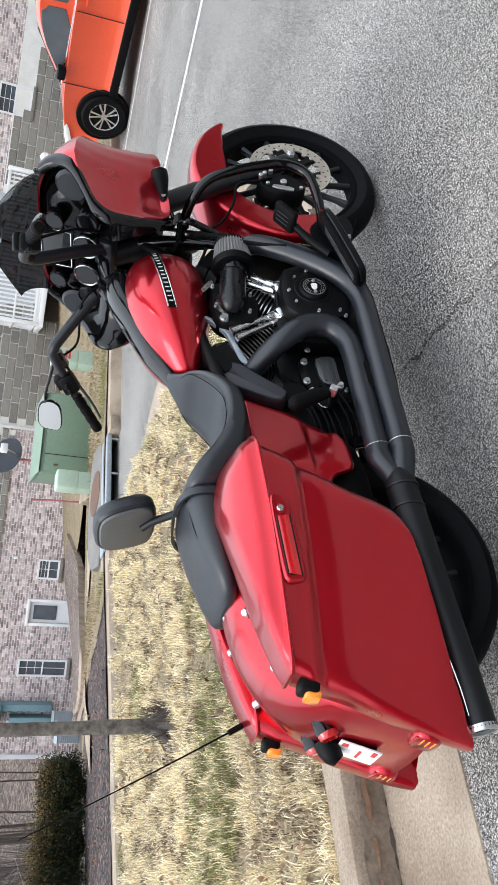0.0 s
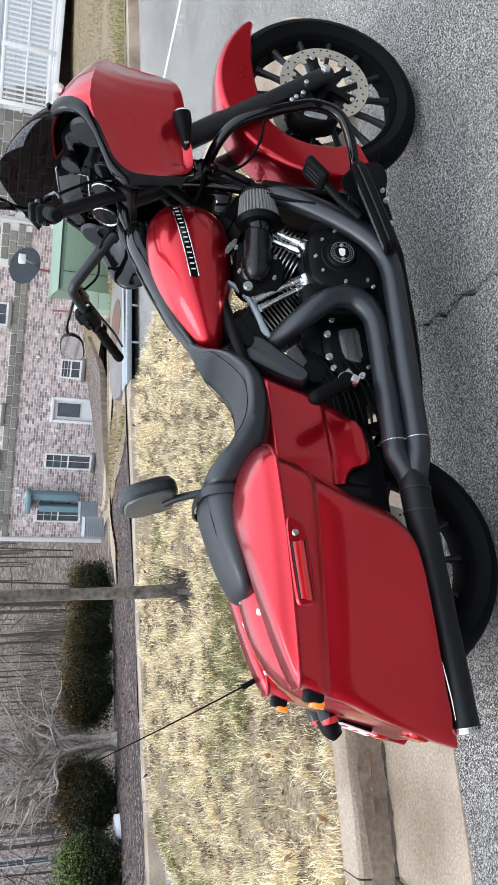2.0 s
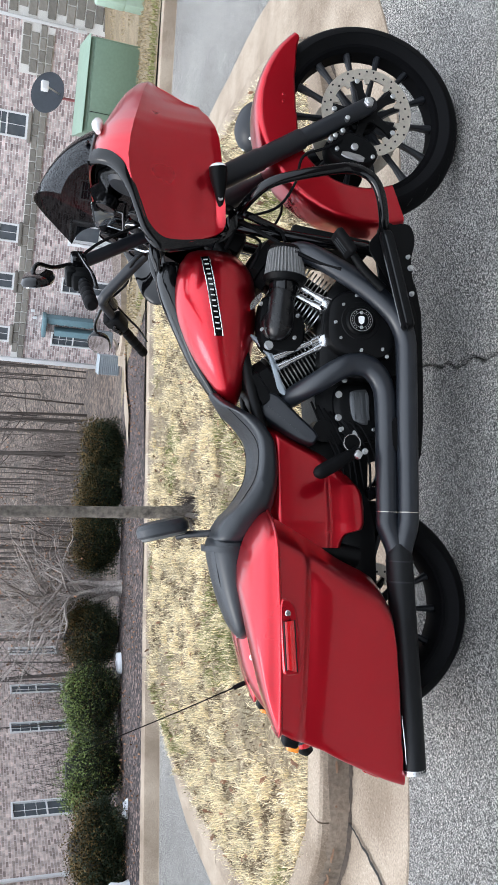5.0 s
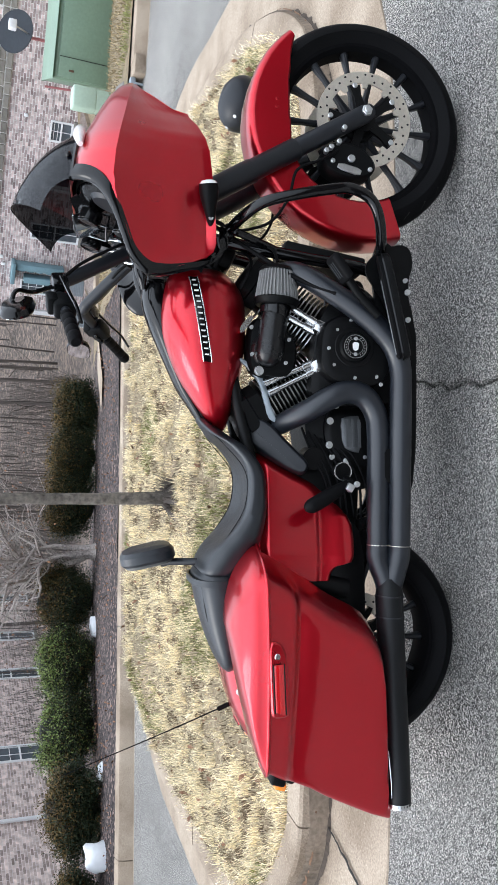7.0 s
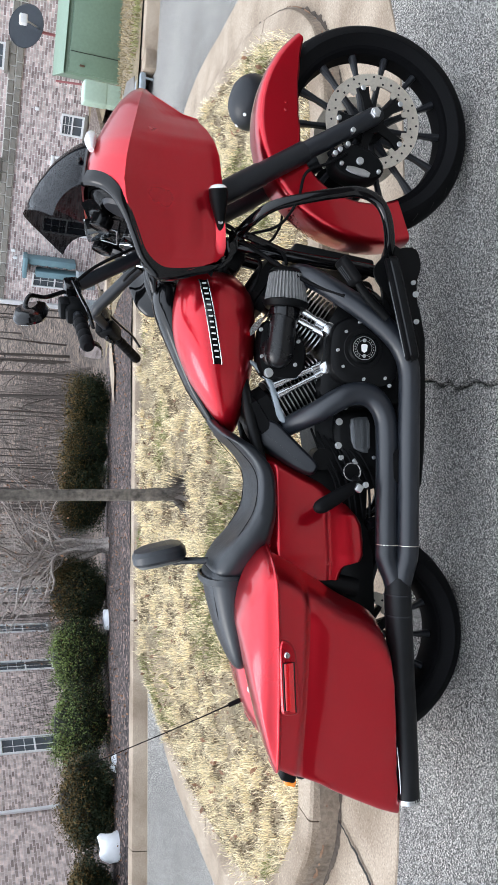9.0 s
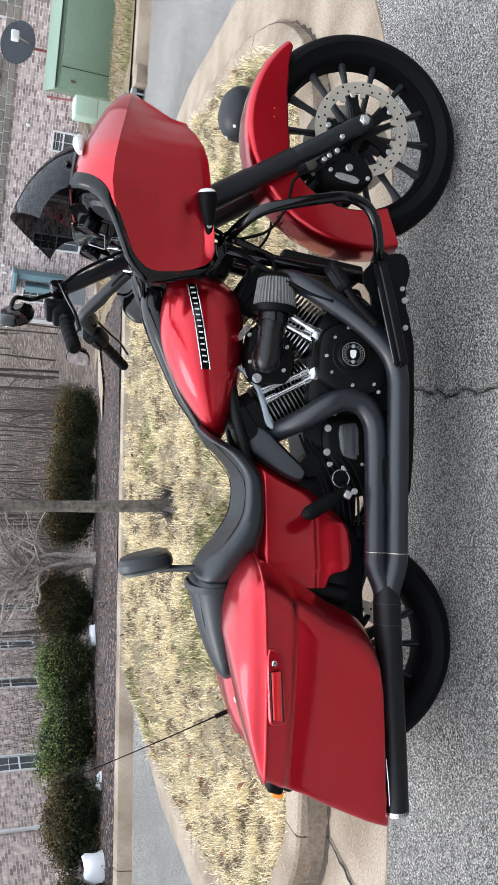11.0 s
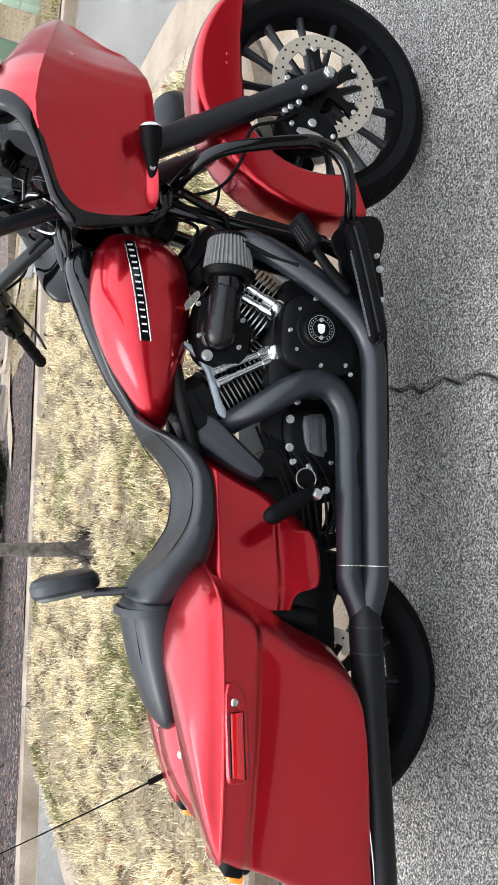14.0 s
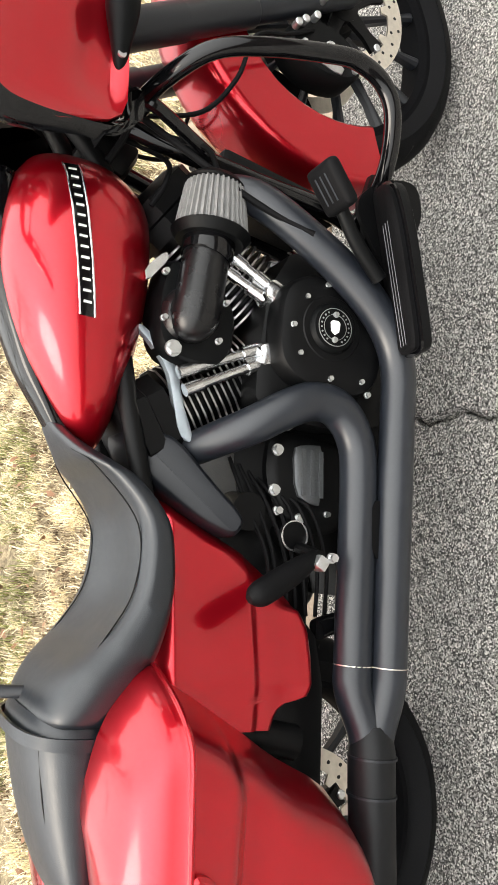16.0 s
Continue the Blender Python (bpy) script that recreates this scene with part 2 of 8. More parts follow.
DULLSTRAW = material("dull verge grass", (0.34, 0.27, 0.155), 0.9, grain=3, spread=0.6, island=1.5)
THATCH = material("brown dead thatch", (0.15, 0.105, 0.062), 0.9, grain=3, spread=0.6, island=1.5)
GREENGRASS = material("green winter grass", (0.22, 0.235, 0.075), 0.8, grain=3, spread=0.4, island=1.0)
DEADLEAF = material("dead oak leaf", (0.19, 0.095, 0.05), 0.8, grain=20, spread=0.5, island=1.2)
SNOW = material("old snow", (0.82, 0.84, 0.87), 0.6, grain=20, spread=0.08, bump=0.01)
RUST = material("rusty iron", (0.13, 0.075, 0.05), 0.8, 0.2, grain=40, spread=0.4, bump=0.002)
BLUESTEEL = material("weathered grey steel", (0.30, 0.34, 0.37), 0.55, 0.3, grain=30, spread=0.25)
FADEDRED = material("faded pink red paint", (0.42, 0.16, 0.17), 0.7, grain=30, spread=0.2)
SIGNRED = material("faded red print", (0.55, 0.05, 0.05), 0.6, grain=30, spread=0.15)
PAINTLINE = material("worn white road paint", (0.66, 0.66, 0.64), 0.8, grain=50, spread=0.25, bump=0.001)
GRAVEL = ramp_material("reddish gravel", 26, [(0.0, (0.035, 0.025, 0.021)), (0.45, (0.115, 0.085, 0.072)), (0.8, (0.20, 0.155, 0.132)), (1.0, (0.52, 0.46, 0.41))], 0.95, 0.02, scale2=2.0, mix2=0.4)
DARKBARK = material("winter bark", (0.085, 0.072, 0.064), 0.95, grain=20, spread=0.5, island=0.9)
# near-black colour standing in for shade in hollows, gaps and bush cores
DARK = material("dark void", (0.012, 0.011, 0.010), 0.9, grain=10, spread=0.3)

# ---- mesh helpers ----


def link(name, bm, mat, parent=None, label="", smooth=True, sharp=35):
    bmesh.ops.recalc_face_normals(bm, faces=bm.faces)
    me = bpy.data.meshes.new(name)
    bm.to_mesh(me)
    bm.free()
    if smooth:
        me.shade_smooth()
        me.set_sharp_from_angle(angle=radians(sharp))
    for m in mat if isinstance(mat, (list, tuple)) else (mat,):
        me.materials.append(m)
    ob = new(name, me)
    if parent:
        ob.parent = parent
    if label:
        ob["label"] = label
    return ob


part = link


def thing(name, m, label, category, group="", kind=""):
    ob = new(name)
    ob.matrix_world = m
    ob.empty_display_size = 0.2
    return tagged(ob, label, category, group, kind)


def skin(bm, rings, cap=True, closed=False, wrap=True):
    """Faces between rings of equal length; wrap closes each ring, closed joins last to first."""
    vs = [[bm.verts.new(p) for p in r] for r in rings]
    n = len(vs[0])
    pairs = list(zip(vs, vs[1:])) + ([(vs[-1], vs[0])] if closed else [])
    for a, b in pairs:
        for i in range(n if wrap else n - 1):
            j = (i + 1) % n
            bm.faces.new((a[i], a[j], b[j], b[i]))
    if cap and not closed and wrap:
        bm.faces.new(vs[0][::-1])
        bm.faces.new(vs[-1])
    return vs


def spline(pts, steps=8):
    """Catmull-Rom through points of any dimension."""
    p = [Vector(q) for q in pts]
    if len(p) < 3:
        return [p[0].lerp(p[-1], i / steps) for i in range(steps + 1)]
    p = [2 * p[0] - p[1]] + p + [2 * p[-1] - p[-2]]
    out = []
    for i in range(1, len(p) - 2):
        for k in range(steps):
            t = k / steps
            a, b, c, d = p[i - 1], p[i], p[i + 1], p[i + 2]
            out.append(0.5 * (2 * b + (c - a) * t + (2 * a - 5 * b + 4 * c - d) * t * t + (3 * b - a - 3 * c + d) * t ** 3))
    return out + [p[-2]]


def tube(bm, pts, r, segs=14, steps=7, smooth=True, flat=1.0):
    """A pipe along points; r is one radius or one for each given point."""
    rs = r if isinstance(r, (list, tuple)) else [r] * len(pts)
    q = [(*Vector(p), a) for p, a in zip(pts, rs)]
    if smooth and len(q) > 2:
        s = spline(q, steps)
    else:
        s = [Vector(v) for v in q]
    c = [Vector(v[:3]) for v in s]
    rr = [v[3] for v in s]
    up = None
    rings = []
    for i, p in enumerate(c):
        d = (c[min(i + 1, len(c) - 1)] - c[max(i - 1, 0)]).normalized()
        if up is None:
            up = d.orthogonal().normalized()
        up = (up - d * up.dot(d)).normalized()
        v = d.cross(up)
        rings.append([p + rr[i] * (math.cos(a) * up + flat * math.sin(a) * v) for a in (2 * math.pi * k / segs for k in range(segs))])
    skin(bm, rings)


def box(bm, centre, size, rot=None, bevel=0.0, segs=2):
    r = bmesh.ops.create_cube(bm, size=1)
    m = Matrix.Translation(centre) @ (rot.to_4x4() if rot else Matrix()) @ Matrix.Diagonal((*size, 1))
    bmesh.ops.transform(bm, matrix=m, verts=r["verts"])
    if bevel:
        es = list({e for v in r["verts"] for e in v.link_edges})
        bmesh.ops.bevel(bm, geom=es, offset=bevel, segments=segs, profile=0.5, affect="EDGES")


def disc(bm, a, b, r, r2=None, segs=24, bevel=0.0):
    """A round bar from a to b."""
    a, b = Vector(a), Vector(b)
    d = (b - a).normalized()
    u = d.orthogonal().normalized()
    v = d.cross(u)
    r2 = r if r2 is None else r2
    st = [(a, r - bevel), (a + d * bevel, r), (b - d * bevel, r2), (b, r2 - bevel)] if bevel else [(a, r), (b, r2)]
    skin(bm, [[p + q * (math.cos(t) * u + math.sin(t) * v) for t in (2 * math.pi * k / segs for k in range(segs))] for p, q in st])


def lathe(bm, prof, centre, segs=64, axis="y"):
    """Turns a closed profile of (radius, offset) about an axis through centre."""
    rings = []
    c = Vector(centre)
    for k in range(segs):
        a = 2 * math.pi * k / segs
        if axis == "y":
            rings.append([c + Vector((r * math.cos(a), o, r * math.sin(a))) for r, o in prof])
        else:
            rings.append([c + Vector((r * math.cos(a), r * math.sin(a), o)) for r, o in prof])
    skin(bm, rings, cap=False, closed=True)


def rounded(outline, times=2):
    """Cuts the corners of a closed outline."""
    p = [Vector(q) for q in outline]
    for _ in range(times):
        o = []
        for a, b in zip(p, p[1:] + p[:1]):
            o += [a.lerp(b, 0.22), a.lerp(b, 0.78)]
        p = o
    return p


def inset(outline, d):
    """Moves a closed outline inwards."""
    n = len(outline)
    area = sum(outline[i][0] * outline[(i + 1) % n][1] - outline[(i + 1) % n][0] * outline[i][1] for i in range(n))
    s = 1 if area > 0 else -1
    out = []
    for i in range(n):
        a, b = outline[i - 1], outline[(i + 1) % n]
        t = (Vector(b) - Vector(a)).normalized()
        out.append(Vector(outline[i]) + s * d * Vector((-t[1], t[0])))
    return out


def slab(bm, outline, levels, plane="xz"):
    """An outline drawn out through levels of (offset, inset): pillow edges, steps and flats."""
    rings = []
    for o, d in levels:
        q = inset(outline, d)
        rings.append([Vector((p[0], o, p[1])) if plane == "xz" else Vector((p[0], p[1], o)) for p in q])
    skin(bm, rings)


def oval(x, yc, zc, w, up, down, n=28, e=2.3):
    """A cross-section in the yz plane."""
    out = []
    for k in range(n):
        a = 2 * math.pi * k / n
        c, s = math.cos(a), math.sin(a)
        y = math.copysign(abs(c) ** (2 / e), c) * w
        z = math.copysign(abs(s) ** (2 / e), s) * (up if s > 0 else down)
        out.append(Vector((x, yc + y, zc + z)))
    return out


def lerp_table(table, x):
    """Reads a table of rows (x, a, b, ...) at x."""
    if x <= table[0][0]:
        return table[0][1:]
    for a, b in zip(table, table[1:]):
        if x <= b[0]:
            k = (x - a[0]) / (b[0] - a[0])
            return tuple(p + (q - p) * k for p, q in zip(a[1:], b[1:]))
    return table[-1][1:]


def bolt(parent, p, r=0.008, d=0.008, side=-1, mat=None):
    bm = bmesh.new()
    p = Vector(p)
    disc(bm, p, p + Vector((0, side * d * 0.35, 0)), r, segs=14)
    disc(bm, p + Vector((0, side * d * 0.3, 0)), p + Vector((0, side * d, 0)), r * 0.8, segs=6)
    return part("bolt", bm, mat or ZINC, parent, sharp=25)

# ---- setting ----
LOW = -0.032


def land(y):
    """Height of the ground behind the far kerb, falling away to the houses."""
    return lerp_table([(0.8, LOW), (5.2, -0.40), (5.45, -0.27), (6.1, -0.30), (8.6, -0.60), (10, -0.85), (17.5, -2.1), (28, -3.65), (40, -4.2), (60, -2.2), (100, 5), (140, 12), (400, 30)], y)[0]


def rise(x, y):
    """How far the verge stands above the falling ground, up towards the balcony."""
    return lerp_table([(8, 0.0), (9.6, 0.15), (12.5, 0.48), (18.3, 0.95), (24, 1.15)], x)[0] * max(0, min(1, (y - 5.6) / 11.5))


def road_z(y):
    """Height of the asphalt, which falls away from the near gutter."""
    return lerp_table([(0.8, LOW), (5.9, -0.44), (9, -0.55)], y)[0]


KERB = [(-14, 3.55), (-3.8, 5.17), (-1.2, 5.58), (0.9, 5.88), (2.6, 6.10), (4.2, 5.95), (6.0, 5.62), (9.0, 5.62), (40, 5.7)]


def far_kerb(x):
    return lerp_table(KERB, x)[0]


def sheet(name, xs, ys, height, mat, label, category, inside=None):
    bm = bmesh.new()
    g = [[bm.verts.new((x, y, height(x, y))) for x in xs] for y in ys]
    for j in range(len(ys) - 1):
        for i in range(len(xs) - 1):
            if inside is None or inside((xs[i] + xs[i + 1]) / 2, (ys[j] + ys[j + 1]) / 2):
                bm.faces.new((g[j][i], g[j][i + 1], g[j + 1][i + 1], g[j + 1][i]))
    return tagged(link(name, bm, mat, sharp=60), label, category, "", "structure")


def steps(a, b, n):
    return [a + (b - a) * i / n for i in range(n + 1)]


# brown earth to the horizon
sheet("ground", steps(-400, -40, 8) + steps(-30, 30, 40) + steps(40, 400, 8), steps(-400, -20, 6) + steps(-10, 40, 50) + steps(45, 400, 20),
      lambda x, y: land(y) - 0.20 + (0.10 * noise.noise((x * 0.4, y * 0.4, 0)) if y > 9 else 0), LITTER, "brown earth and leaf litter sloping away behind the kerb", "ground")

# asphalt, split by one long crack that meets the gutter
CRACK = [(-3.2, -0.16), (-2.2, -0.12), (-1.4, -0.10), (-0.9, -0.085), (-0.55, -0.065), (-0.42, -0.06), (-0.33, -0.045), (-0.26, -0.062), (-0.19, -0.02), (-0.12, -0.034), (-0.06, -0.012), (0.0, -0.02), (0.04, -0.028), (0.08, 0.004), (0.13, -0.008), (0.19, 0.024), (0.26, 0.03), (0.35, 0.045)]


def build_road():
    bm = bmesh.new()
    rows = []
    fine = [p[0] for p in CRACK]
    extra = [a + (b - a) * k / 4 for a, b in zip(fine, fine[1:]) for k in (1, 2, 3)]
    ys = sorted(steps(-60, -4, 7) + fine + extra + steps(0.6, 3, 6) + steps(3.3, 7.5, 10))
    for y in ys:
        cx = lerp_table(CRACK, y)[0]
        if CRACK[0][0] <= y <= CRACK[-1][0]:
            cx += 0.007 * noise.noise((y * 25, 3, 0)) + 0.004 * noise.noise((y * 70, 8, 0))
            w = 0.0100 + 0.005 * noise.noise((y * 18, 0, 5))
            w *= min(1, (y - CRACK[0][0]) / 1.5)
        else:
            w = 0.0
        z = road_z(y)
        top = [bm.verts.new((x, y, z)) for x in (-60, -8, -2, cx - w - 0.01)]
        top += [bm.verts.new((cx - w, y, z - 0.002)), bm.verts.new((cx - w * 0.3, y, z - 0.04)), bm.verts.new((cx + w, y, z - 0.002))]
        top += [bm.verts.new((x, y, z)) for x in (cx + w + 0.01, 2, 8, 60)]
        rows.append(top)
    for a, b in zip(rows, rows[1:]):
        for i in range(len(a) - 1):
            bm.faces.new((a[i], a[i + 1], b[i + 1], b[i]))
    return tagged(link("road", bm, ASPHALT, sharp=80), "worn grey asphalt with pale stone chips and a crack", "road", "", "structure")


build_road()

# island outline at the foot of its kerb, counter-clockwise seen from above
ISLAND = [(-1.3, 0.78), (-0.6, 0.78), (0.2, 0.78), (0.9, 0.79), (1.35, 0.85), (1.75, 1.04), (2.05, 1.35), (2.28, 1.75), (2.46, 2.3), (2.58, 3.0), (2.66, 3.8), (2.55, 4.4), (2.2, 4.76), (1.5, 4.9), (0.3, 4.86), (-0.9, 4.78), (-1.7, 4.68), (-2.12, 4.48), (-2.33, 4.1), (-2.44, 3.5), (-2.5, 2.8), (-2.52, 2.05), (-2.42, 1.53), (-2.2, 1.10), (-1.9, 0.86), (-1.7, 0.79)]


def closed_curve(pts, n=6):
    p = [Vector(q) for q in pts]
    k = len(p)
    out = []
    for i in range(k):
        a, b, c, d = p[i - 1], p[i], p[(i + 1) % k], p[(i + 2) % k]
        for j in range(n):
            t = j / n
            out.append(0.5 * (2 * b + (c - a) * t + (2 * a - 5 * b + 4 * c - d) * t * t + (3 * b - a - 3 * c + d) * t ** 3))
    return out


EDGE = closed_curve(ISLAND)


def kerb_height(x, y):
    if y < 1.9:
        return lerp_table([(0.9, 0.135), (1.7, 0.085), (2.2, 0.04)], x)[0]
    return lerp_table([(1.5, 0.12), (2.3, 0.04)], x)[0]


def build_gutter():
    bm = bmesh.new()
    wide, slim = inset(EDGE, -0.44), inset(EDGE, -0.34)
    inner = inset(EDGE, 0.10)
    rings = []
    for k in (0.0, 0.03, 0.3, 0.5, 0.65, 0.8, 1.0):
        r = []
        for a, b, p in zip(wide, slim, inner):
            o = a.lerp(b, max(0, min(1, (p.y - 1.6) / 1.6)))
            q = o.lerp(p, k)
            z = road_z(q.y) + 0.006 - 0.014 * min(1, k * 1.6) + 0.004 * noise.noise((q.x * 3, q.y * 3, 1)) + (-0.03 if k == 0 else 0)
            z = max(z, road_z(q.y) + 0.003) if k else z
            r.append((q.x, q.y, z))
        rings.append(r)
    skin(bm, rings, cap=False)
    return tagged(link("gutter", bm, CONCRETE, sharp=50), "stained tan concrete gutter pan round the island", "gutter", "", "structure")


build_gutter()


def build_kerb():
    """The island's kerb in cast lengths, with one cracked joint."""
    parent = thing("kerb", Matrix(), "weathered tan concrete kerb with a cracked joint", "kerb", "", "structure")
    n = len(EDGE)
    prof = [(0.0, -0.06), (0.008, 0.5), (0.016, 0.88), (0.026, 0.97), (0.042, 1.0), (0.15, 1.0), (0.165, 0.95), (0.17, -0.06)]
    cuts = [-6, 20, 44, 62, 90, 122, 150]
    offs = [inset(EDGE, d) for d, _ in prof]
    for a, b in zip(cuts, cuts[1:]):
        bm = bmesh.new()
        rings = []
        for i in range(a, b + 1):
            gap = 0.5 if i in (a, b) else 0
            r = []
            for j, (d, h) in enumerate(prof):
                p = offs[j][i % n]
                if gap:
                    q = offs[j][(i + (1 if i == a else -1)) % n]
                    p = p.lerp(q, 0.05 + 0.05 * abs(noise.noise((p.x * 40, p.y * 40, h * 9))))
                hh = kerb_height(p.x, p.y)
                r.append((p.x + 0.003 * noise.noise((p.x * 9, p.y * 9, h)), p.y + 0.003 * noise.noise((p.x * 9, p.y * 9, h + 5)), road_z(p.y) + hh * h + 0.004 * noise.noise((p.x * 5, p.y * 5, 0))))
            rings.append(r)
        skin(bm, rings)
        part("kerb_length", bm, CONCRETE, parent, sharp=32)


build_kerb()


def poly_test(poly):
    """Point-in-outline test and distance to its border."""
    pts = [(p[0], p[1]) for p in poly]

    def inside(x, y):
        c = False
        j = len(pts) - 1
        for i in range(len(pts)):
            (xi, yi), (xj, yj) = pts[i], pts[j]
            if (yi > y) != (yj > y) and x < (xj - xi) * (y - yi) / (yj - yi) + xi:
                c = not c
            j = i
        return c
    return inside


TURF = inset(EDGE, 0.16)
in_turf = poly_test(TURF)
TREE = (-0.41, 2.63)


def turf_height(x, y):
    d = min((Vector((x, y)) - p).length for p in TURF[::3])
    h = kerb_height(x, y) - 0.03
    h += lerp_table([(3.0, 0.17), (4.3, 0.23)], y)[0] * min(1, d / lerp_table([(2.4, 1.3), (3.6, 0.5)], y)[0]) + 0.015 * noise.noise((x * 3, y * 3, 2)) + 0.008 * noise.noise((x * 9, y * 9, 2))
    t = math.hypot(x - TREE[0], y - TREE[1])
    return road_z(y) + h + 0.03 * max(0, 1 - t / 0.35)


def build_turf():
    bm = bmesh.new()
    cx, cy = 0.0, 2.8
    rings = []
    for k in (1.0, 0.93, 0.85, 0.75, 0.62, 0.48, 0.33, 0.18, 0.06):
        rings.append([(cx + (p.x - cx) * k, cy + (p.y - cy) * k, turf_height(cx + (p.x - cx) * k, cy + (p.y - cy) * k)) for p in TURF])
    skin(bm, rings, cap=False)
    bm.faces.new([bm.verts.new((p[0], p[1], p[2] + 0.001)) for p in rings[-1]])
    return tagged(link("turf", bm, SOIL, sharp=70), "matted winter turf over soil on the island", "lawn", "", "structure")


build_turf()


def build_far_kerb():
    parent = thing("far_kerb", Matrix(), "tan concrete kerb and gutter along the planting bed", "kerb", "", "structure")
    xs = steps(-14, 2.45, 8) + steps(4.3, 22, 9)
    prof = [(-0.43, -0.06), (-0.42, 0.012), (-0.05, 0.0), (-0.015, 0.09), (0.01, 0.125), (0.14, 0.13), (0.15, 0.06), (0.15, -0.1)]
    for a, b in zip(xs, xs[1:]):
        if a < 2.6 and b > 4:
            continue
        bm = bmesh.new()
        rings = []
        for x in steps(a + 0.004, b - 0.004, 6):
            y = far_kerb(x)
            z = road_z(y) + 0.005
            rings.append([(x - 0.16 * d, y + d, z + h) for d, h in prof])
        skin(bm, rings)
        part("kerb_length", bm, CONCRETE, parent, sharp=50)


build_far_kerb()

# planting bed and verge behind the far kerb
sheet("planting_bed", steps(-14, 2.4, 40), steps(0, 1, 12), lambda x, y: 0, MULCH, "dark bark mulch bed behind the kerb", "planting bed")
bed = bpy.data.objects["planting_bed"]
for v in bed.data.vertices:
    x, k = v.co.x, v.co.y
    y = far_kerb(x) + 0.13 + k * 5.5
    v.co = (x, y, land(y) + 0.005 + 0.03 * noise.noise((x * 2, y * 2, 4)))
sheet("verge", steps(2.0, 24, 44), steps(0, 1, 30), lambda x, y: 0, SOIL, "patchy brown verge between kerb and house", "verge")
verge = bpy.data.objects["verge"]
for v in verge.data.vertices:
    x, k = v.co.x, v.co.y
    reach = 6.5 + (28.25 - (x - 6.48) * 0.782 - far_kerb(x) - 6.6) * max(0, min(1, (x - 8) / 3))
    y = far_kerb(x) + 0.13 + k * reach
    v.co = (x, y, land(y) + rise(x, y) + 0.012 + 0.02 * noise.noise((x * 2, y * 2, 4)))


def road_line(a, b, w=0.10):
    bm = bmesh.new()
    a, b = Vector(a), Vector(b)
    d = (b - a).normalized()
    s = Vector((-d.y, d.x)) * w / 2
    rows = []
    for k in range(13):
        p = a.lerp(b, k / 12)
        z = road_z(p.y) + 0.004
        rows.append([(p.x + s.x, p.y + s.y, z), (p.x - s.x, p.y - s.y, z)])
    skin(bm, rows, cap=False, wrap=False)
    return tagged(link("road_line", bm, PAINTLINE), "worn white painted parking line on asphalt", "road marking", "parking lines", "structure")


road_line((5.05, -1.2), (5.08, 5.15), 0.08)
road_line((8.75, -0.5), (8.72, 5.2), 0.08)


def build_inlet():
    """A storm drain set in the far kerb."""
    t = thing("storm_drain", pose(3.38, 6.06, road_z(6.0) + 0.01, 0, 0, -4.5), "open storm drain with steel lintel in the kerb", "storm drain")
    bm = bmesh.new()
    box(bm, (0, 0.16, 0.105), (1.52, 0.30, 0.06), None, 0.01)
    part("lintel", bm, BLUESTEEL, t, "weathered grey steel lintel")
    bm = bmesh.new()
    box(bm, (0, 0.34, -0.25), (1.5, 0.05, 0.7))
    box(bm, (0, 0.05, -0.30), (1.5, 0.62, 0.03))
    part("chamber", bm, DARK, t, "dark chamber")
    for x in (-0.72, -0.25, 0.22, 0.70):
        bm = bmesh.new()
        box(bm, (x, 0.02, -0.03), (0.022, 0.022, 0.22), None, 0.004)
        part("upright", bm, BLUESTEEL, t)
    bm = bmesh.new()
    tube(bm, [(-0.75, 0.0, -0.03), (0.75, 0.0, -0.03)], 0.011, 8, smooth=False)
    part("bar", bm, BLUESTEEL, t)
    for x in (-0.87, 0.87):
        bm = bmesh.new()
        box(bm, (x, 0.12, 0.02), (0.22, 0.45, 0.20), None, 0.02)
        part("cheek", bm, CONCRETE, t)
    bm = bmesh.new()
    slab(bm, rounded([(-0.80, 0.315), (0.86, 0.315), (1.02, 0.98), (0.30, 1.24), (-0.60, 1.10)], 1), [(0.04, 0), (0.112, 0), (0.122, 0.012)], "xy")
    top = part("top_slab", bm, material("grey concrete slab", (0.17, 0.16, 0.148), 0.9, grain=40, spread=0.3, bump=0.002, large=3), t, "grey concrete slab behind the drain")
    bm = bmesh.new()
    disc(bm, (0.32, 0.74, 0.115), (0.32, 0.74, 0.130), 0.29, segs=36, bevel=0.004)
    part("manhole_cover", bm, RUST, top, "rusty iron manhole cover")


build_inlet()

# ---- houses ----


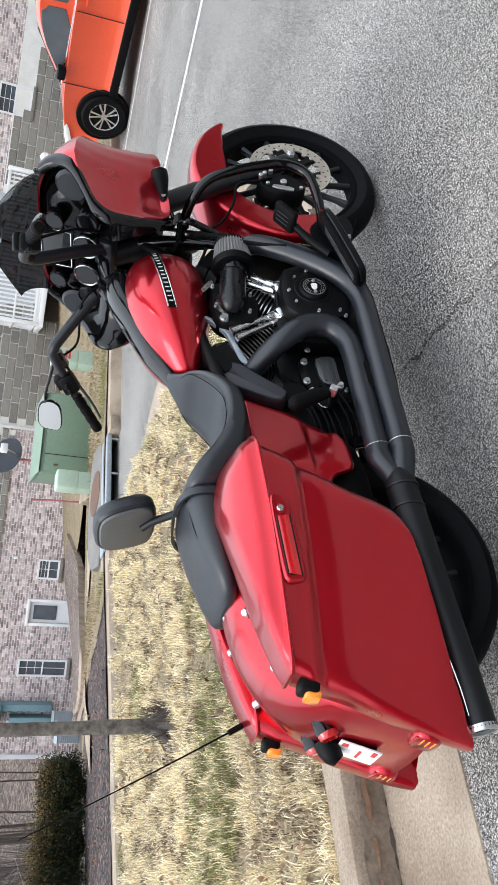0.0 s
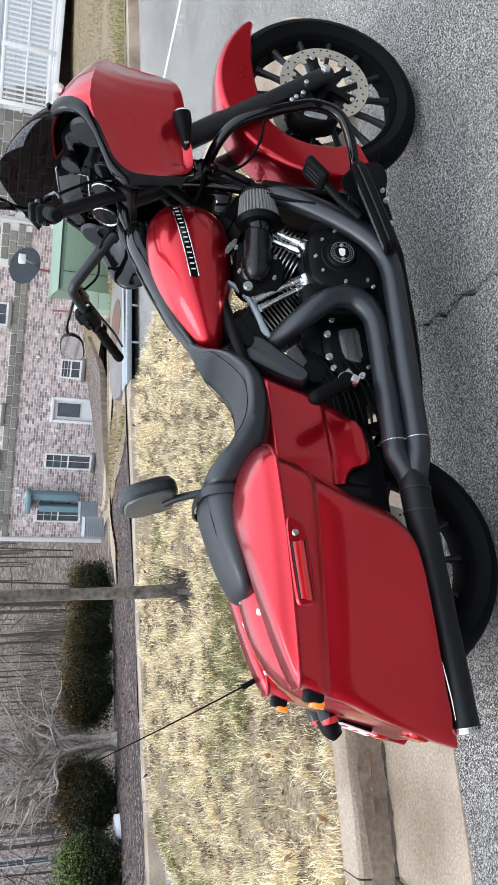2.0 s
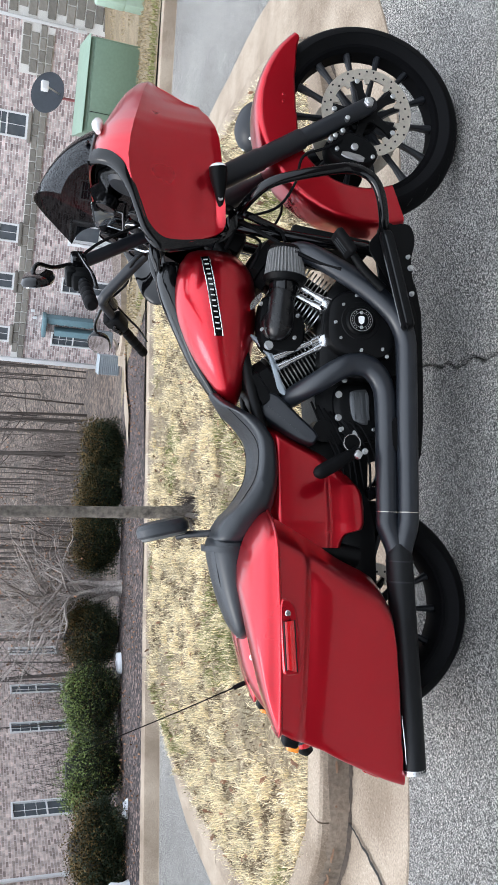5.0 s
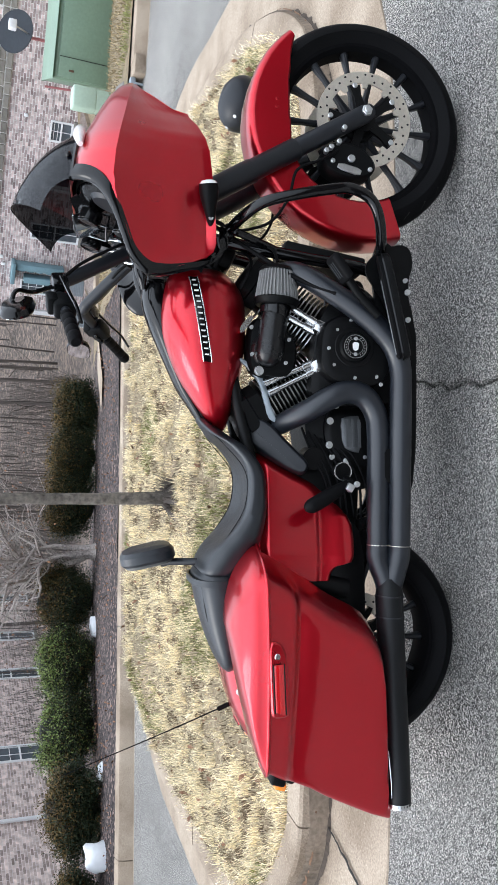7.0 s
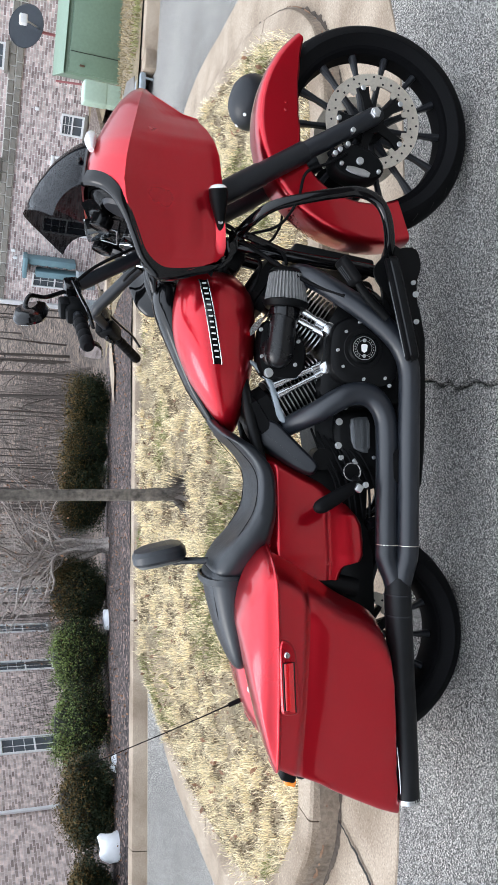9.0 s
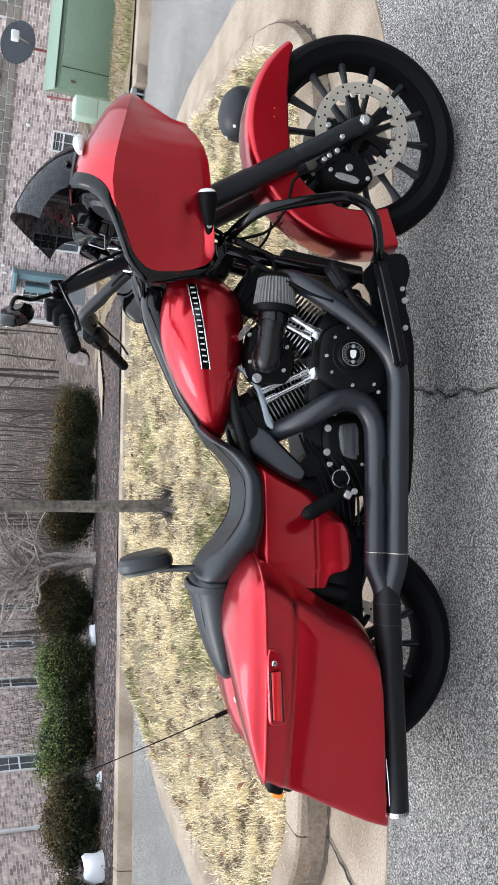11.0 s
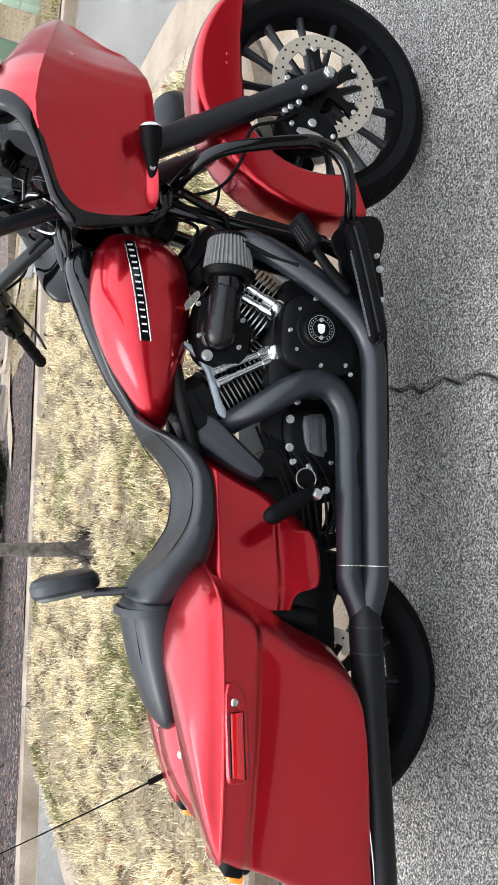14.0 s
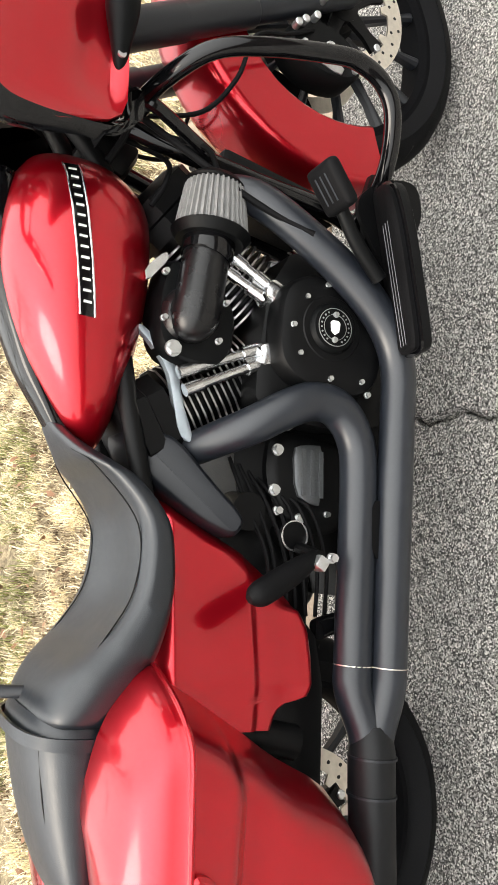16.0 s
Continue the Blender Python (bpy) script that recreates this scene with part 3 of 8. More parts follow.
def wall_window(parent, x, z, w, h, rows=2, cols=2):
    """A sash window set in its wall: casing, meeting rail, glazing bars, panes, sill."""
    bm = bmesh.new()
    for cx, cz, sx, sz in ((x, z + h - 0.03, w, 0.06), (x, z + 0.03, w, 0.06), (x - w / 2 + 0.03, z + h / 2, 0.06, h - 0.12), (x + w / 2 - 0.03, z + h / 2, 0.06, h - 0.12)):
        box(bm, (cx, -0.02, cz), (sx, 0.06, sz))
    box(bm, (x, -0.005, z + h / 2), (w - 0.12, 0.05, 0.05))
    win = part("window", bm, WHITE, parent, "white framed sash window")
    for k in range(2):
        bm = bmesh.new()
        box(bm, (x, 0.02, z + h * (0.27 + 0.46 * k)), (w - 0.12, 0.012, h / 2 - 0.085))
        part("pane", bm, PANE, win)
        bm = bmesh.new()
        box(bm, (x, 0.008, z + h * (0.27 + 0.46 * k)), (0.018, 0.016, h / 2 - 0.086))
        for q in (-0.33, 0.33):
            if k == 1:
                box(bm, (x, 0.009, z + h * (0.27 + 0.46 * k) + q * h / 4), (w - 0.13, 0.014, 0.016))
        part("glazing_bar", bm, WHITE, win)
    bm = bmesh.new()
    box(bm, (x, -0.05, z - 0.06), (w + 0.16, 0.12, 0.11), None, 0.01)
    part("sill", bm, STONE, win, "grey stone sill")
    return win


def facade(bm, x0, x1, z0, z1, holes, depth=0.25):
    """One solid wall with its openings cut through."""
    xs = sorted({x0, x1, *[h[0] - h[2] / 2 for h in holes], *[h[0] + h[2] / 2 for h in holes]})
    zs = sorted({z0, z1, *[h[1] for h in holes], *[h[1] + h[3] for h in holes]})

    def solid(i, j):
        if not (0 <= i < len(xs) - 1 and 0 <= j < len(zs) - 1):
            return False
        mx, mz = (xs[i] + xs[i + 1]) / 2, (zs[j] + zs[j + 1]) / 2
        return not any(abs(mx - h[0]) < h[2] / 2 and h[1] < mz < h[1] + h[3] for h in holes)
    vs = {}

    def v(i, j, k):
        if (i, j, k) not in vs:
            vs[i, j, k] = bm.verts.new((xs[i], depth * k, zs[j]))
        return vs[i, j, k]
    for i in range(len(xs) - 1):
        for j in range(len(zs) - 1):
            if not solid(i, j):
                continue
            bm.faces.new((v(i, j, 0), v(i + 1, j, 0), v(i + 1, j + 1, 0), v(i, j + 1, 0)))
            bm.faces.new((v(i, j, 1), v(i, j + 1, 1), v(i + 1, j + 1, 1), v(i + 1, j, 1)))
            for (a, b), q, r in (((i - 1, j), (i, j), (i, j + 1)), ((i + 1, j), (i + 1, j + 1), (i + 1, j)), ((i, j - 1), (i + 1, j), (i, j)), ((i, j + 1), (i, j + 1), (i + 1, j + 1))):
                if not solid(a, b):
                    bm.faces.new((v(*q, 0), v(*r, 0), v(*r, 1), v(*q, 1)))


def downpipe(name, m, z0, z1, parent=None):
    bm = bmesh.new()
    box(bm, (0, 0, (z0 + z1) / 2), (0.10, 0.08, z1 - z0), None, 0.015)
    for z in (z0 + 0.3, (z0 + z1) / 2, z1 - 0.4):
        box(bm, (0, 0.0, z), (0.15, 0.085, 0.04), None, 0.005)
    ob = part(name, bm, WHITE, parent, "white metal downpipe")
    ob.matrix_basis = m
    return ob


def stone_block(w, h, seed):
    bm = bmesh.new()
    box(bm, (0, 0, 0), (w, 0.06, h), None, 0.012, 1)
    for v in bm.verts:
        if v.co.y < 0:
            v.co.y += 0.010 * noise.noise((v.co.x * 9 + seed, seed, v.co.z * 9))
    me = bpy.data.meshes.new("stone_block")
    bm.to_mesh(me)
    bm.free()
    me.materials.append(STONE)
    return me


def build_house():
    """The long house across the way: brick over split stone, seen aslant."""
    u = Vector((0.788, -0.616))
    ang = math.degrees(math.atan2(u.y, u.x))
    t = thing("apartment_house", pose(6.48, 28.06, 0, 0, 0, ang), "long brown brick apartment house with stone band and white windows", "house")
    upper = [(1.0, 0.2, 0.62, 1.3), (3.05, 0.2, 0.62, 1.3), (4.8, 0.2, 0.66, 1.3), (8.36, 0.22, 0.8, 1.3), (22.6, 0.55, 1.05, 1.1)]
    lower = [(1.0, -2.95, 0.55, 1.65), (3.15, -3.15, 0.6, 1.7), (6.65, -2.45, 0.7, 0.75)]
    door = (5.12, -3.4, 0.72, 1.8)
    bm = bmesh.new()
    facade(bm, 0, 30, -4.4, 5.6, upper + lower + [door])
    part("wall", bm, BRICK, t, "brown, red and grey mixed brick", sharp=30)
    bm = bmesh.new()
    skin(bm, [[(x, y, z) for x, y in ((0.0, 0.252), (0.24, 0.252), (0.24, 8.0), (29.76, 8.0), (29.76, 0.252), (30, 0.252), (30, 8.2), (0.0, 8.2))] for z in (-4.4, 5.6)])
    part("end_wall", bm, BRICKB, t)
    bm = bmesh.new()
    skin(bm, [[(x, -0.5, 5.62), (x, 4, 7.9), (x, 8.6, 5.62), (x, 4, 7.7)] for x in (-0.5, 30.5)])
    part("roof", bm, MATT, t)
    for x, z, w, h in upper + lower:
        wall_window(t, x, z, w, h)
    bm = bmesh.new()
    box(bm, (5.12, 0.05, -2.5), (0.72, 0.05, 1.8))
    d = part("side_door", bm, WHITE, t, "pale painted side door")
    bm = bmesh.new()
    box(bm, (5.12, -0.03, -1.56), (0.95, 0.10, 0.10), None, 0.01)
    for x in (4.7, 5.54):
        box(bm, (x, -0.03, -2.5), (0.10, 0.08, 1.8), None, 0.01)
    part("door_casing", bm, WHITE, d)
    bm = bmesh.new()
    box(bm, (5.12, 0.015, -2.15), (0.5, 0.03, 0.8))
    part("door_pane", bm, PANE, d)
    bm = bmesh.new()
    box(bm, (0.02, -0.02, 0.6), (0.16, 0.18, 10.0), None, 0.01)
    part("corner_board", bm, WHITE, t, "white corner board")
    downpipe("downpipe", pose(11.5, -0.09, 0), -1.3, 5.6, t)
    # stone band and stone base, block by block
    bm = bmesh.new()
    box(bm, (5.7, -0.012, -0.13), (11.4, 0.03, 0.44))
    part("mortar_bed", bm, MORTAR, t)
    bm = bmesh.new()
    box(bm, (10.7, -0.010, 0.37), (1.5, 0.03, 0.55))
    part("mortar_bed", bm, MORTAR, t)
    bm = bmesh.new()
    box(bm, (19.6, -0.012, -0.6), (16.2, 0.03, 3.4))
    part("mortar_bed", bm, MORTAR, t)
    rnd = random.Random(5)
    meshes = {}
    def course(x, x1, z, h, widths):
        while x < x1:
            w = rnd.choice(widths)
            if x + w > x1:
                w = widths[0]
            k = (w, h)
            meshes.setdefault(k, stone_block(w - 0.036, h - 0.036, w * 7 + h))
            o = new("stone_block", meshes[k])
            o.parent = t
            o.location = (x + w / 2, -0.035, z + h / 2)
            x += w
    for row in range(2):
        course(0.1 + 0.2 * row, 11.2, -0.35 + 0.22 * row, 0.22, (0.36, 0.42, 0.5))
    for row in range(2):
        course(10.0 + 0.2 * row, 11.2, 0.10 + 0.26 * row, 0.26, (0.36, 0.42, 0.5))
    for row in range(11):
        course(11.62 + 0.18 * (row % 2), 20.5 if row < 5 else 15.5, -2.05 + 0.285 * row, 0.285, (0.44, 0.52, 0.62, 0.72))
    for row in range(11):
        course(20.6 + 0.18 * (row % 2) if row < 5 else 19.7 + 0.18 * (row % 2), 22.0 if 8 < row else 24.4, -2.05 + 0.285 * row, 0.285, (0.44, 0.52, 0.62, 0.72))
    # porch: two teal scalloped flanks and their canopy
    for x, z0, z1, bumps in ((1.86, -2.75, -1.05, True), (1.40, -3.3, -1.38, False)):
        bm = bmesh.new()
        box(bm, (x, -0.22, (z0 + z1) / 2), (0.22, 0.42, z1 - z0), None, 0.015)
        for k in range(5 if bumps else 0):
            disc(bm, (x - 0.112, -0.25, z1 - 0.22 - 0.32 * k), (x - 0.16, -0.25, z1 - 0.22 - 0.32 * k), 0.14, segs=18, bevel=0.01)
        part("porch_flank", bm, TEAL, t, "faded teal porch side")
    bm = bmesh.new()
    box(bm, (1.63, -0.28, -0.98), (0.78, 0.56, 0.14), None, 0.02)
    part("porch_canopy", bm, TEAL, t, "faded teal porch canopy")
    # balcony
    bm = bmesh.new()
    box(bm, (17.3, -1.0, -0.56), (4.9, 2.0, 0.16), None, 0.01)
    part("balcony_floor", bm, WHITE, t)
    for z, w in ((0.98, 0.10), (0.30, 0.06), (-0.36, 0.10)):
        bm = bmesh.new()
        box(bm, (17.3, -1.95, z), (4.9, 0.09, w), None, 0.01)
        part("balcony_rail", bm, WHITE, t, "white painted balcony rail")
        bm = bmesh.new()
        box(bm, (14.92, -0.95, z), (0.09, 1.85, w), None, 0.01)
        part("balcony_rail", bm, WHITE, t, "white painted balcony rail")
    for k in range(4):
        bm = bmesh.new()
        box(bm, (14.92 + 1.60 * k, -1.95, 0.28), (0.13, 0.13, 1.55), None, 0.012)
        part("balcony_post", bm, WHITE, t)
    bm0 = bmesh.new()
    box(bm0, (0, 0, 0), (0.055, 0.045, 1.22))
    me = bpy.data.meshes.new("baluster")
    bm0.to_mesh(me)
    bm0.free()
    me.materials.append(WHITE)
    for k in range(34):
        o = new("baluster", me)
        o.parent = t
        o.location = (15.06 + 0.137 * k, -1.95, 0.31)
    for k in range(11):
        o = new("baluster", me)
        o.parent = t
        o.location = (14.92, -1.8 + 0.15 * k, 0.31)
    bm = bmesh.new()
    box(bm, (17.6, -0.2, -1.5), (4.6, 0.3, 1.7))
    part("porch_back", bm, DARKCONCRETE, t, "dark brown concrete wall below the balcony")
    bm = bmesh.new()
    for k in range(16):
        box(bm, (17.2, -0.035, -0.3 + 0.16 * k), (4.4, 0.03, 0.15), Euler((radians(-6), 0, 0)).to_matrix())
    part("siding", bm, material("grey lap siding", (0.42, 0.45, 0.47), 0.6, grain=10, spread=0.12), t)
    # fittings on the wall
    for x, z in ((4.35, -1.79), (1.78, -0.64), (2.05, -0.55), (7.0, -0.9)):
        bm = bmesh.new()
        box(bm, (x, -0.05, z), (0.10, 0.09, 0.14), None, 0.01)
        part("wall_vent", bm, WHITE, t)


build_house()


def build_side_house():
    u = Vector((-0.309, -0.951))
    ang = math.degrees(math.atan2(u.y, u.x)) + 180
    t = thing("side_house", pose(-4.55, 37.8, 0, 0, 0, ang), "grey brown brick house with white windows behind the hedge", "house")
    wins = [(-2.2, -3.05, 0.72, 2.1), (-5.8, -2.98, 0.72, 2.1), (-8.8, -2.85, 0.72, 2.1), (-13.74, -2.80, 0.84, 2.2), (-20.4, -2.85, 0.80, 2.1)]
    ups = [(x, z + 3.4, w, h * 0.8) for x, z, w, h in wins]
    bm = bmesh.new()
    facade(bm, -27, 0, -4.8, 5.0, wins + ups)
    part("wall", bm, BRICKB, t, "brown and grey brick", sharp=30)
    for x, z, w, h in wins + ups:
        wall_window(t, x, z, w, h)
    bm = bmesh.new()
    skin(bm, [[(x, y, z) for x, y in ((0.0, 0.252), (-0.24, 0.252), (-0.24, 8.0), (-26.76, 8.0), (-26.76, 0.252), (-27, 0.252), (-27, 8.2), (0.0, 8.2))] for z in (-4.8, 5.0)])
    part("end_wall", bm, BRICKB, t)
    bm = bmesh.new()
    skin(bm, [[(x, -0.5, 5.02), (x, 4, 7.2), (x, 8.6, 5.02), (x, 4, 7.0)] for x in (-27.5, 0.5)])
    part("roof", bm, MATT, t)
    downpipe("downpipe", pose(-0.06, -0.06, 0), -4.2, 5.0, t)
    downpipe("downpipe", pose(-16.9, -0.09, 0), -2.2, 5.0, t)


build_side_house()


def build_kerb_dirt_shade():
    """Dark silt that has settled along the kerb's foot; grime and painted shade above."""
    bm = bmesh.new()
    fine = [p.lerp(q, k / 6) for p, q in zip(EDGE, EDGE[1:] + EDGE[:1]) for k in range(6)]
    a, b = inset(fine, 0.004), inset(fine, -0.03)
    rings = [[], [], []]
    for p, q in zip(a, b):
        q = p.lerp(q, 0.40 + 0.5 * noise.noise((p.x * 3, p.y * 3, 2)) + 0.4 * noise.noise((p.x * 16, p.y * 16, 7)) + 0.3 * noise.noise((p.x * 45, p.y * 45, 7)))
        m = p.lerp(q, 0.5)
        rings[0].append((p.x, p.y, road_z(p.y) + 0.018))
        rings[1].append((m.x, m.y, road_z(m.y) + 0.010))
        rings[2].append((q.x, q.y, road_z(q.y) + 0.0045))
    skin(bm, rings, cap=False)
    tagged(link("kerb_silt", bm, SILT), "dark silt along the foot of the kerb", "dirt", "", "stuff")
    # brown grime plus painted shade over most of the kerb's face, ragged upper edge
    bm = bmesh.new()
    levels = [inset(fine, d) for d in (-0.0025, 0.0025, 0.0050, 0.0105)]
    rings = [[] for _ in levels]
    for q in zip(*levels):
        top = 0.72 + 0.10 * noise.noise((q[0].x * 3, q[0].y * 3, 5)) + 0.06 * noise.noise((q[0].x * 23, q[0].y * 23, 5))
        for ring, p, h in zip(rings, q, (0.03, 0.30, 0.50, top)):
            ring.append((p.x, p.y, road_z(p.y) + kerb_height(p.x, p.y) * h))
    skin(bm, rings, cap=False)
    tagged(link("kerb_grime", bm, GRIME_SHADE), "brown grime and painted shade over the face of the kerb", "dirt", "", "stuff")
    # rusty run-off marks along the middle of the kerb's face
    bm = bmesh.new()
    lo, hi = inset(fine, -0.0030), inset(fine, 0.0030)
    runs, run = [], []
    for p, q in zip(lo, hi):
        w = 0.14 * noise.noise((p.x * 2.1, p.y * 2.1, 12)) + 0.10 * noise.noise((p.x * 9, p.y * 9, 4)) + 0.12 * noise.noise((p.x * 37, p.y * 37, 4)) + 0.03
        if w > 0.01 and p.y < 1.6:
            hh, m = kerb_height(p.x, p.y), 0.50 + 0.10 * noise.noise((p.x * 4, p.y * 4, 9)) + 0.05 * noise.noise((p.x * 30, p.y * 30, 9))
            run.append([(p.x - (q.x - p.x) * (0.45 - k), p.y - (q.y - p.y) * (0.45 - k), road_z(p.y) + hh * (m + w * (k - 0.5))) for k in (0, 0.5, 1)])
        elif run:
            runs.append(run)
            run = []
    for run in runs + [run]:
        if len(run) > 1:
            skin(bm, run, cap=False, wrap=False)
    tagged(link("kerb_stain", bm, RUSTSTAIN), "rust brown run-off stain on the kerb face", "stain", "", "stuff")


build_kerb_dirt_shade()

# ---- the motorcycle: x forward, y to its left, z up, leaning on its side stand ----
BIKE = thing("motorcycle", pose(0, 0.027, 0.008, -12, 0, -1.7), "red and black touring motorcycle parked leaning beside a kerb", "motorcycle")
FW, RW = Vector((0.790, 0, 0.305)), Vector((-0.82, 0, 0.287))


def arc(r, a):
    return Vector((r * math.cos(radians(a)), 0, r * math.sin(radians(a))))


def build_wheel(name, c, r, half, rim_r, spokes, disc_sides, disc_r):
    w = new(name)
    w.parent = BIKE
    w.location = c
    # tyre with shoulders and a groove pattern
    k = half
    prof = [(rim_r - 0.006, -k * 0.62), (rim_r + 0.012, -k * 0.80), (rim_r + 0.035, -k * 0.98), (r - 0.045, -k), (r - 0.022, -k * 0.86), (r - 0.008, -k * 0.55), (r, -k * 0.2), (r, k * 0.2), (r - 0.008, k * 0.55), (r - 0.022, k * 0.86), (r - 0.045, k), (rim_r + 0.035, k * 0.98), (rim_r + 0.012, k * 0.80), (rim_r - 0.006, k * 0.62)]
    bm = bmesh.new()
    lathe(bm, prof, (0, 0, 0), 96)
    part("tyre", bm, RUBBER, w, "black road tyre", sharp=50)
    bm = bmesh.new()
    for i in range(30):
        a = 360 / 30 * i
        for s in (-1, 1):
            p = [arc(r - 0.0022, a), arc(r - 0.0095, a + 3), arc(r - 0.0245, a + 8)]
            p = [q + Vector((0, s * o, 0)) for q, o in zip(p, (k * 0.12, k * 0.5, k * 0.86))]
            tube(bm, p, 0.0028, 5, 3)
    part("tread_groove", bm, DARK, w)
    # rim barrel
    bm = bmesh.new()
    lathe(bm, [(rim_r + 0.006, -k * 0.70), (rim_r + 0.006, -k * 0.60), (rim_r - 0.010, -k * 0.50), (rim_r - 0.016, -k * 0.2), (rim_r - 0.016, k * 0.2), (rim_r - 0.010, k * 0.50), (rim_r + 0.006, k * 0.60), (rim_r + 0.006, k * 0.70), (rim_r - 0.008, k * 0.70), (rim_r - 0.020, k * 0.50), (rim_r - 0.022, 0), (rim_r - 0.020, -k * 0.50), (rim_r - 0.008, -k * 0.70)], (0, 0, 0), 80)
    part("rim", bm, CASTRIM, w, "black cast rim")
    bm = bmesh.new()
    disc(bm, (0, -0.05, 0), (0, 0.05, 0), 0.052, segs=32, bevel=0.008)
    disc(bm, (0, -0.075, 0), (0, 0.075, 0), 0.03, segs=24, bevel=0.004)
    part("hub", bm, MATT, w)
    for i in range(spokes):
        a = 360 / spokes * (i + 0.5)
        bm = bmesh.new()
        rings = []
        for q, wd, th, oy in ((0.042, 0.016, 0.016, -0.012), (0.10, 0.009, 0.011, -0.016), (rim_r - 0.075, 0.007, 0.010, -0.018), (rim_r - 0.020, 0.011, 0.012, -0.016)):
            d, n = arc(1, a), arc(1, a + 90)
            rings.append([d * q + n * x + Vector((0, oy + y, 0)) for x, y in ((-wd, -th * 0.5), (-wd * 0.4, -th), (wd * 0.4, -th), (wd, -th * 0.5), (wd, th), (-wd, th))])
        skin(bm, rings)
        part("spoke", bm, SATIN, w)
    for s in disc_sides:
        y = s * 0.078
        bm = bmesh.new()
        lathe(bm, [(disc_r - 0.036, y - 0.0025), (disc_r, y - 0.0025), (disc_r, y + 0.0025), (disc_r - 0.036, y + 0.0025)], (0, 0, 0), 72)
        for i in range(10):
            a = 36 * i
            rings = []
            for q, wd in ((disc_r - 0.052, 0.006), (disc_r - 0.034, 0.012)):
                d, n = arc(1, a), arc(1, a + 90)
                rings.append([d * q + n * x + Vector((0, y + o, 0)) for x, o in ((-wd, -0.0024), (wd, -0.0024), (wd, 0.0024), (-wd, 0.0024))])
            skin(bm, rings)
        dk = part("brake_disc", bm, STEEL, w, "drilled steel brake disc", sharp=25)
        bm = bmesh.new()
        disc(bm, (0, s * 0.0020, 0), (0, s * 0.0031, 0), 0.0036, segs=8)
        hole = part("drill_hole", bm, DARK, dk).data
        for i in range(40):
            o = dk.children[0] if i == 0 else new("drill_hole", hole)
            o.parent = dk
            o.location = arc(disc_r - 0.009 - 0.009 * (i % 3), 9 * i + (i % 3) * 2) + Vector((0, y, 0))
        bm = bmesh.new()
        disc(bm, (0, y - 0.006, 0), (0, y + 0.006, 0), 0.036, segs=24)
        for i in range(5):
            a = 72 * i + 18
            rings = []
            for q, wd in ((0.03, 0.016), (disc_r - 0.075, 0.012), (disc_r - 0.043, 0.018)):
                d, n = arc(1, a), arc(1, a + 90)
                rings.append([d * q + n * x + Vector((0, y + o, 0)) for x, o in ((-wd, -0.005), (wd, -0.005), (wd, 0.005), (-wd, 0.005))])
            skin(bm, rings)
        part("disc_carrier", bm, MATT, w)
        for i in range(5):
            p = arc(disc_r - 0.043, 72 * i + 18)
            bm = bmesh.new()
            disc(bm, p + Vector((0, y, 0)), p + Vector((0, y + s * 0.009, 0)), 0.0085, segs=12, bevel=0.002)
            part("disc_button", bm, ZINC, w)
    return w


build_wheel("front_wheel", FW, 0.340, 0.060, 0.262, 14, (-1, 1), 0.152)
build_wheel("rear_wheel", RW, 0.338, 0.086, 0.256, 14, (-1,), 0.146)


def arch(path, half, skirt, crown, thick=0.006, n=9):
    """Rings of a U-shaped mudguard: path rows are (point, outward normal, skirt depth)."""
    rings = []
    for p, nrm, sk in path:
        outer, inner = [], []
        for k in range(2 * n + 1):
            f = k / n - 1
            y = half * math.copysign(1 - (1 - abs(f)) ** 2.2, f) if abs(f) < 1 else half * f
            h = crown * (1 - abs(f) ** 2.4)
            outer.append(p + nrm * h + Vector((0, y, 0)))
            inner.append(p + nrm * (h - thick) + Vector((0, y * (1 - thick / half), 0)))
        lo = [outer[0] - nrm * sk] + outer + [outer[-1] - nrm * sk]
        li = [inner[0] - nrm * sk] + inner + [inner[-1] - nrm * sk]
        rings.append(lo + li[::-1])
    return rings


def build_front_fender():
    bm = bmesh.new()
    rows = []
    for a in [44, 48, 54, 60, 68, 76, 84, 92, 100, 108, 116, 124, 132, 140, 148, 156, 164, 172, 180, 186, 191, 195, 198, 200]:
        r = lerp_table([(44, 0.338), (60, 0.343), (100, 0.347), (150, 0.352), (200, 0.365)], a)[0]
        low = lerp_table([(44, 0.336), (60, 0.282), (80, 0.247), (104, 0.24), (116, 0.262), (150, 0.268), (200, 0.262)], a)[0]
        d = arc(1, a)
        rows.append((FW + d * r, d, max(0.002, r - low)))
    skin(bm, arch(rows, 0.084, 0, 0.026))
    f = part("front_fender", bm, RED, BIKE, "glossy candy red front mudguard", sharp=40)
    for p in ((0.82, -0.0862, 0.585), (0.795, -0.0862, 0.585), (0.665, -0.0862, 0.50), (0.60, -0.0862, 0.40)):
        bm = bmesh.new()
        disc(bm, p, (p[0], p[1] - 0.003, p[2]), 0.005, segs=12, bevel=0.001)
        part("rivet", bm, RED, f)


build_front_fender()


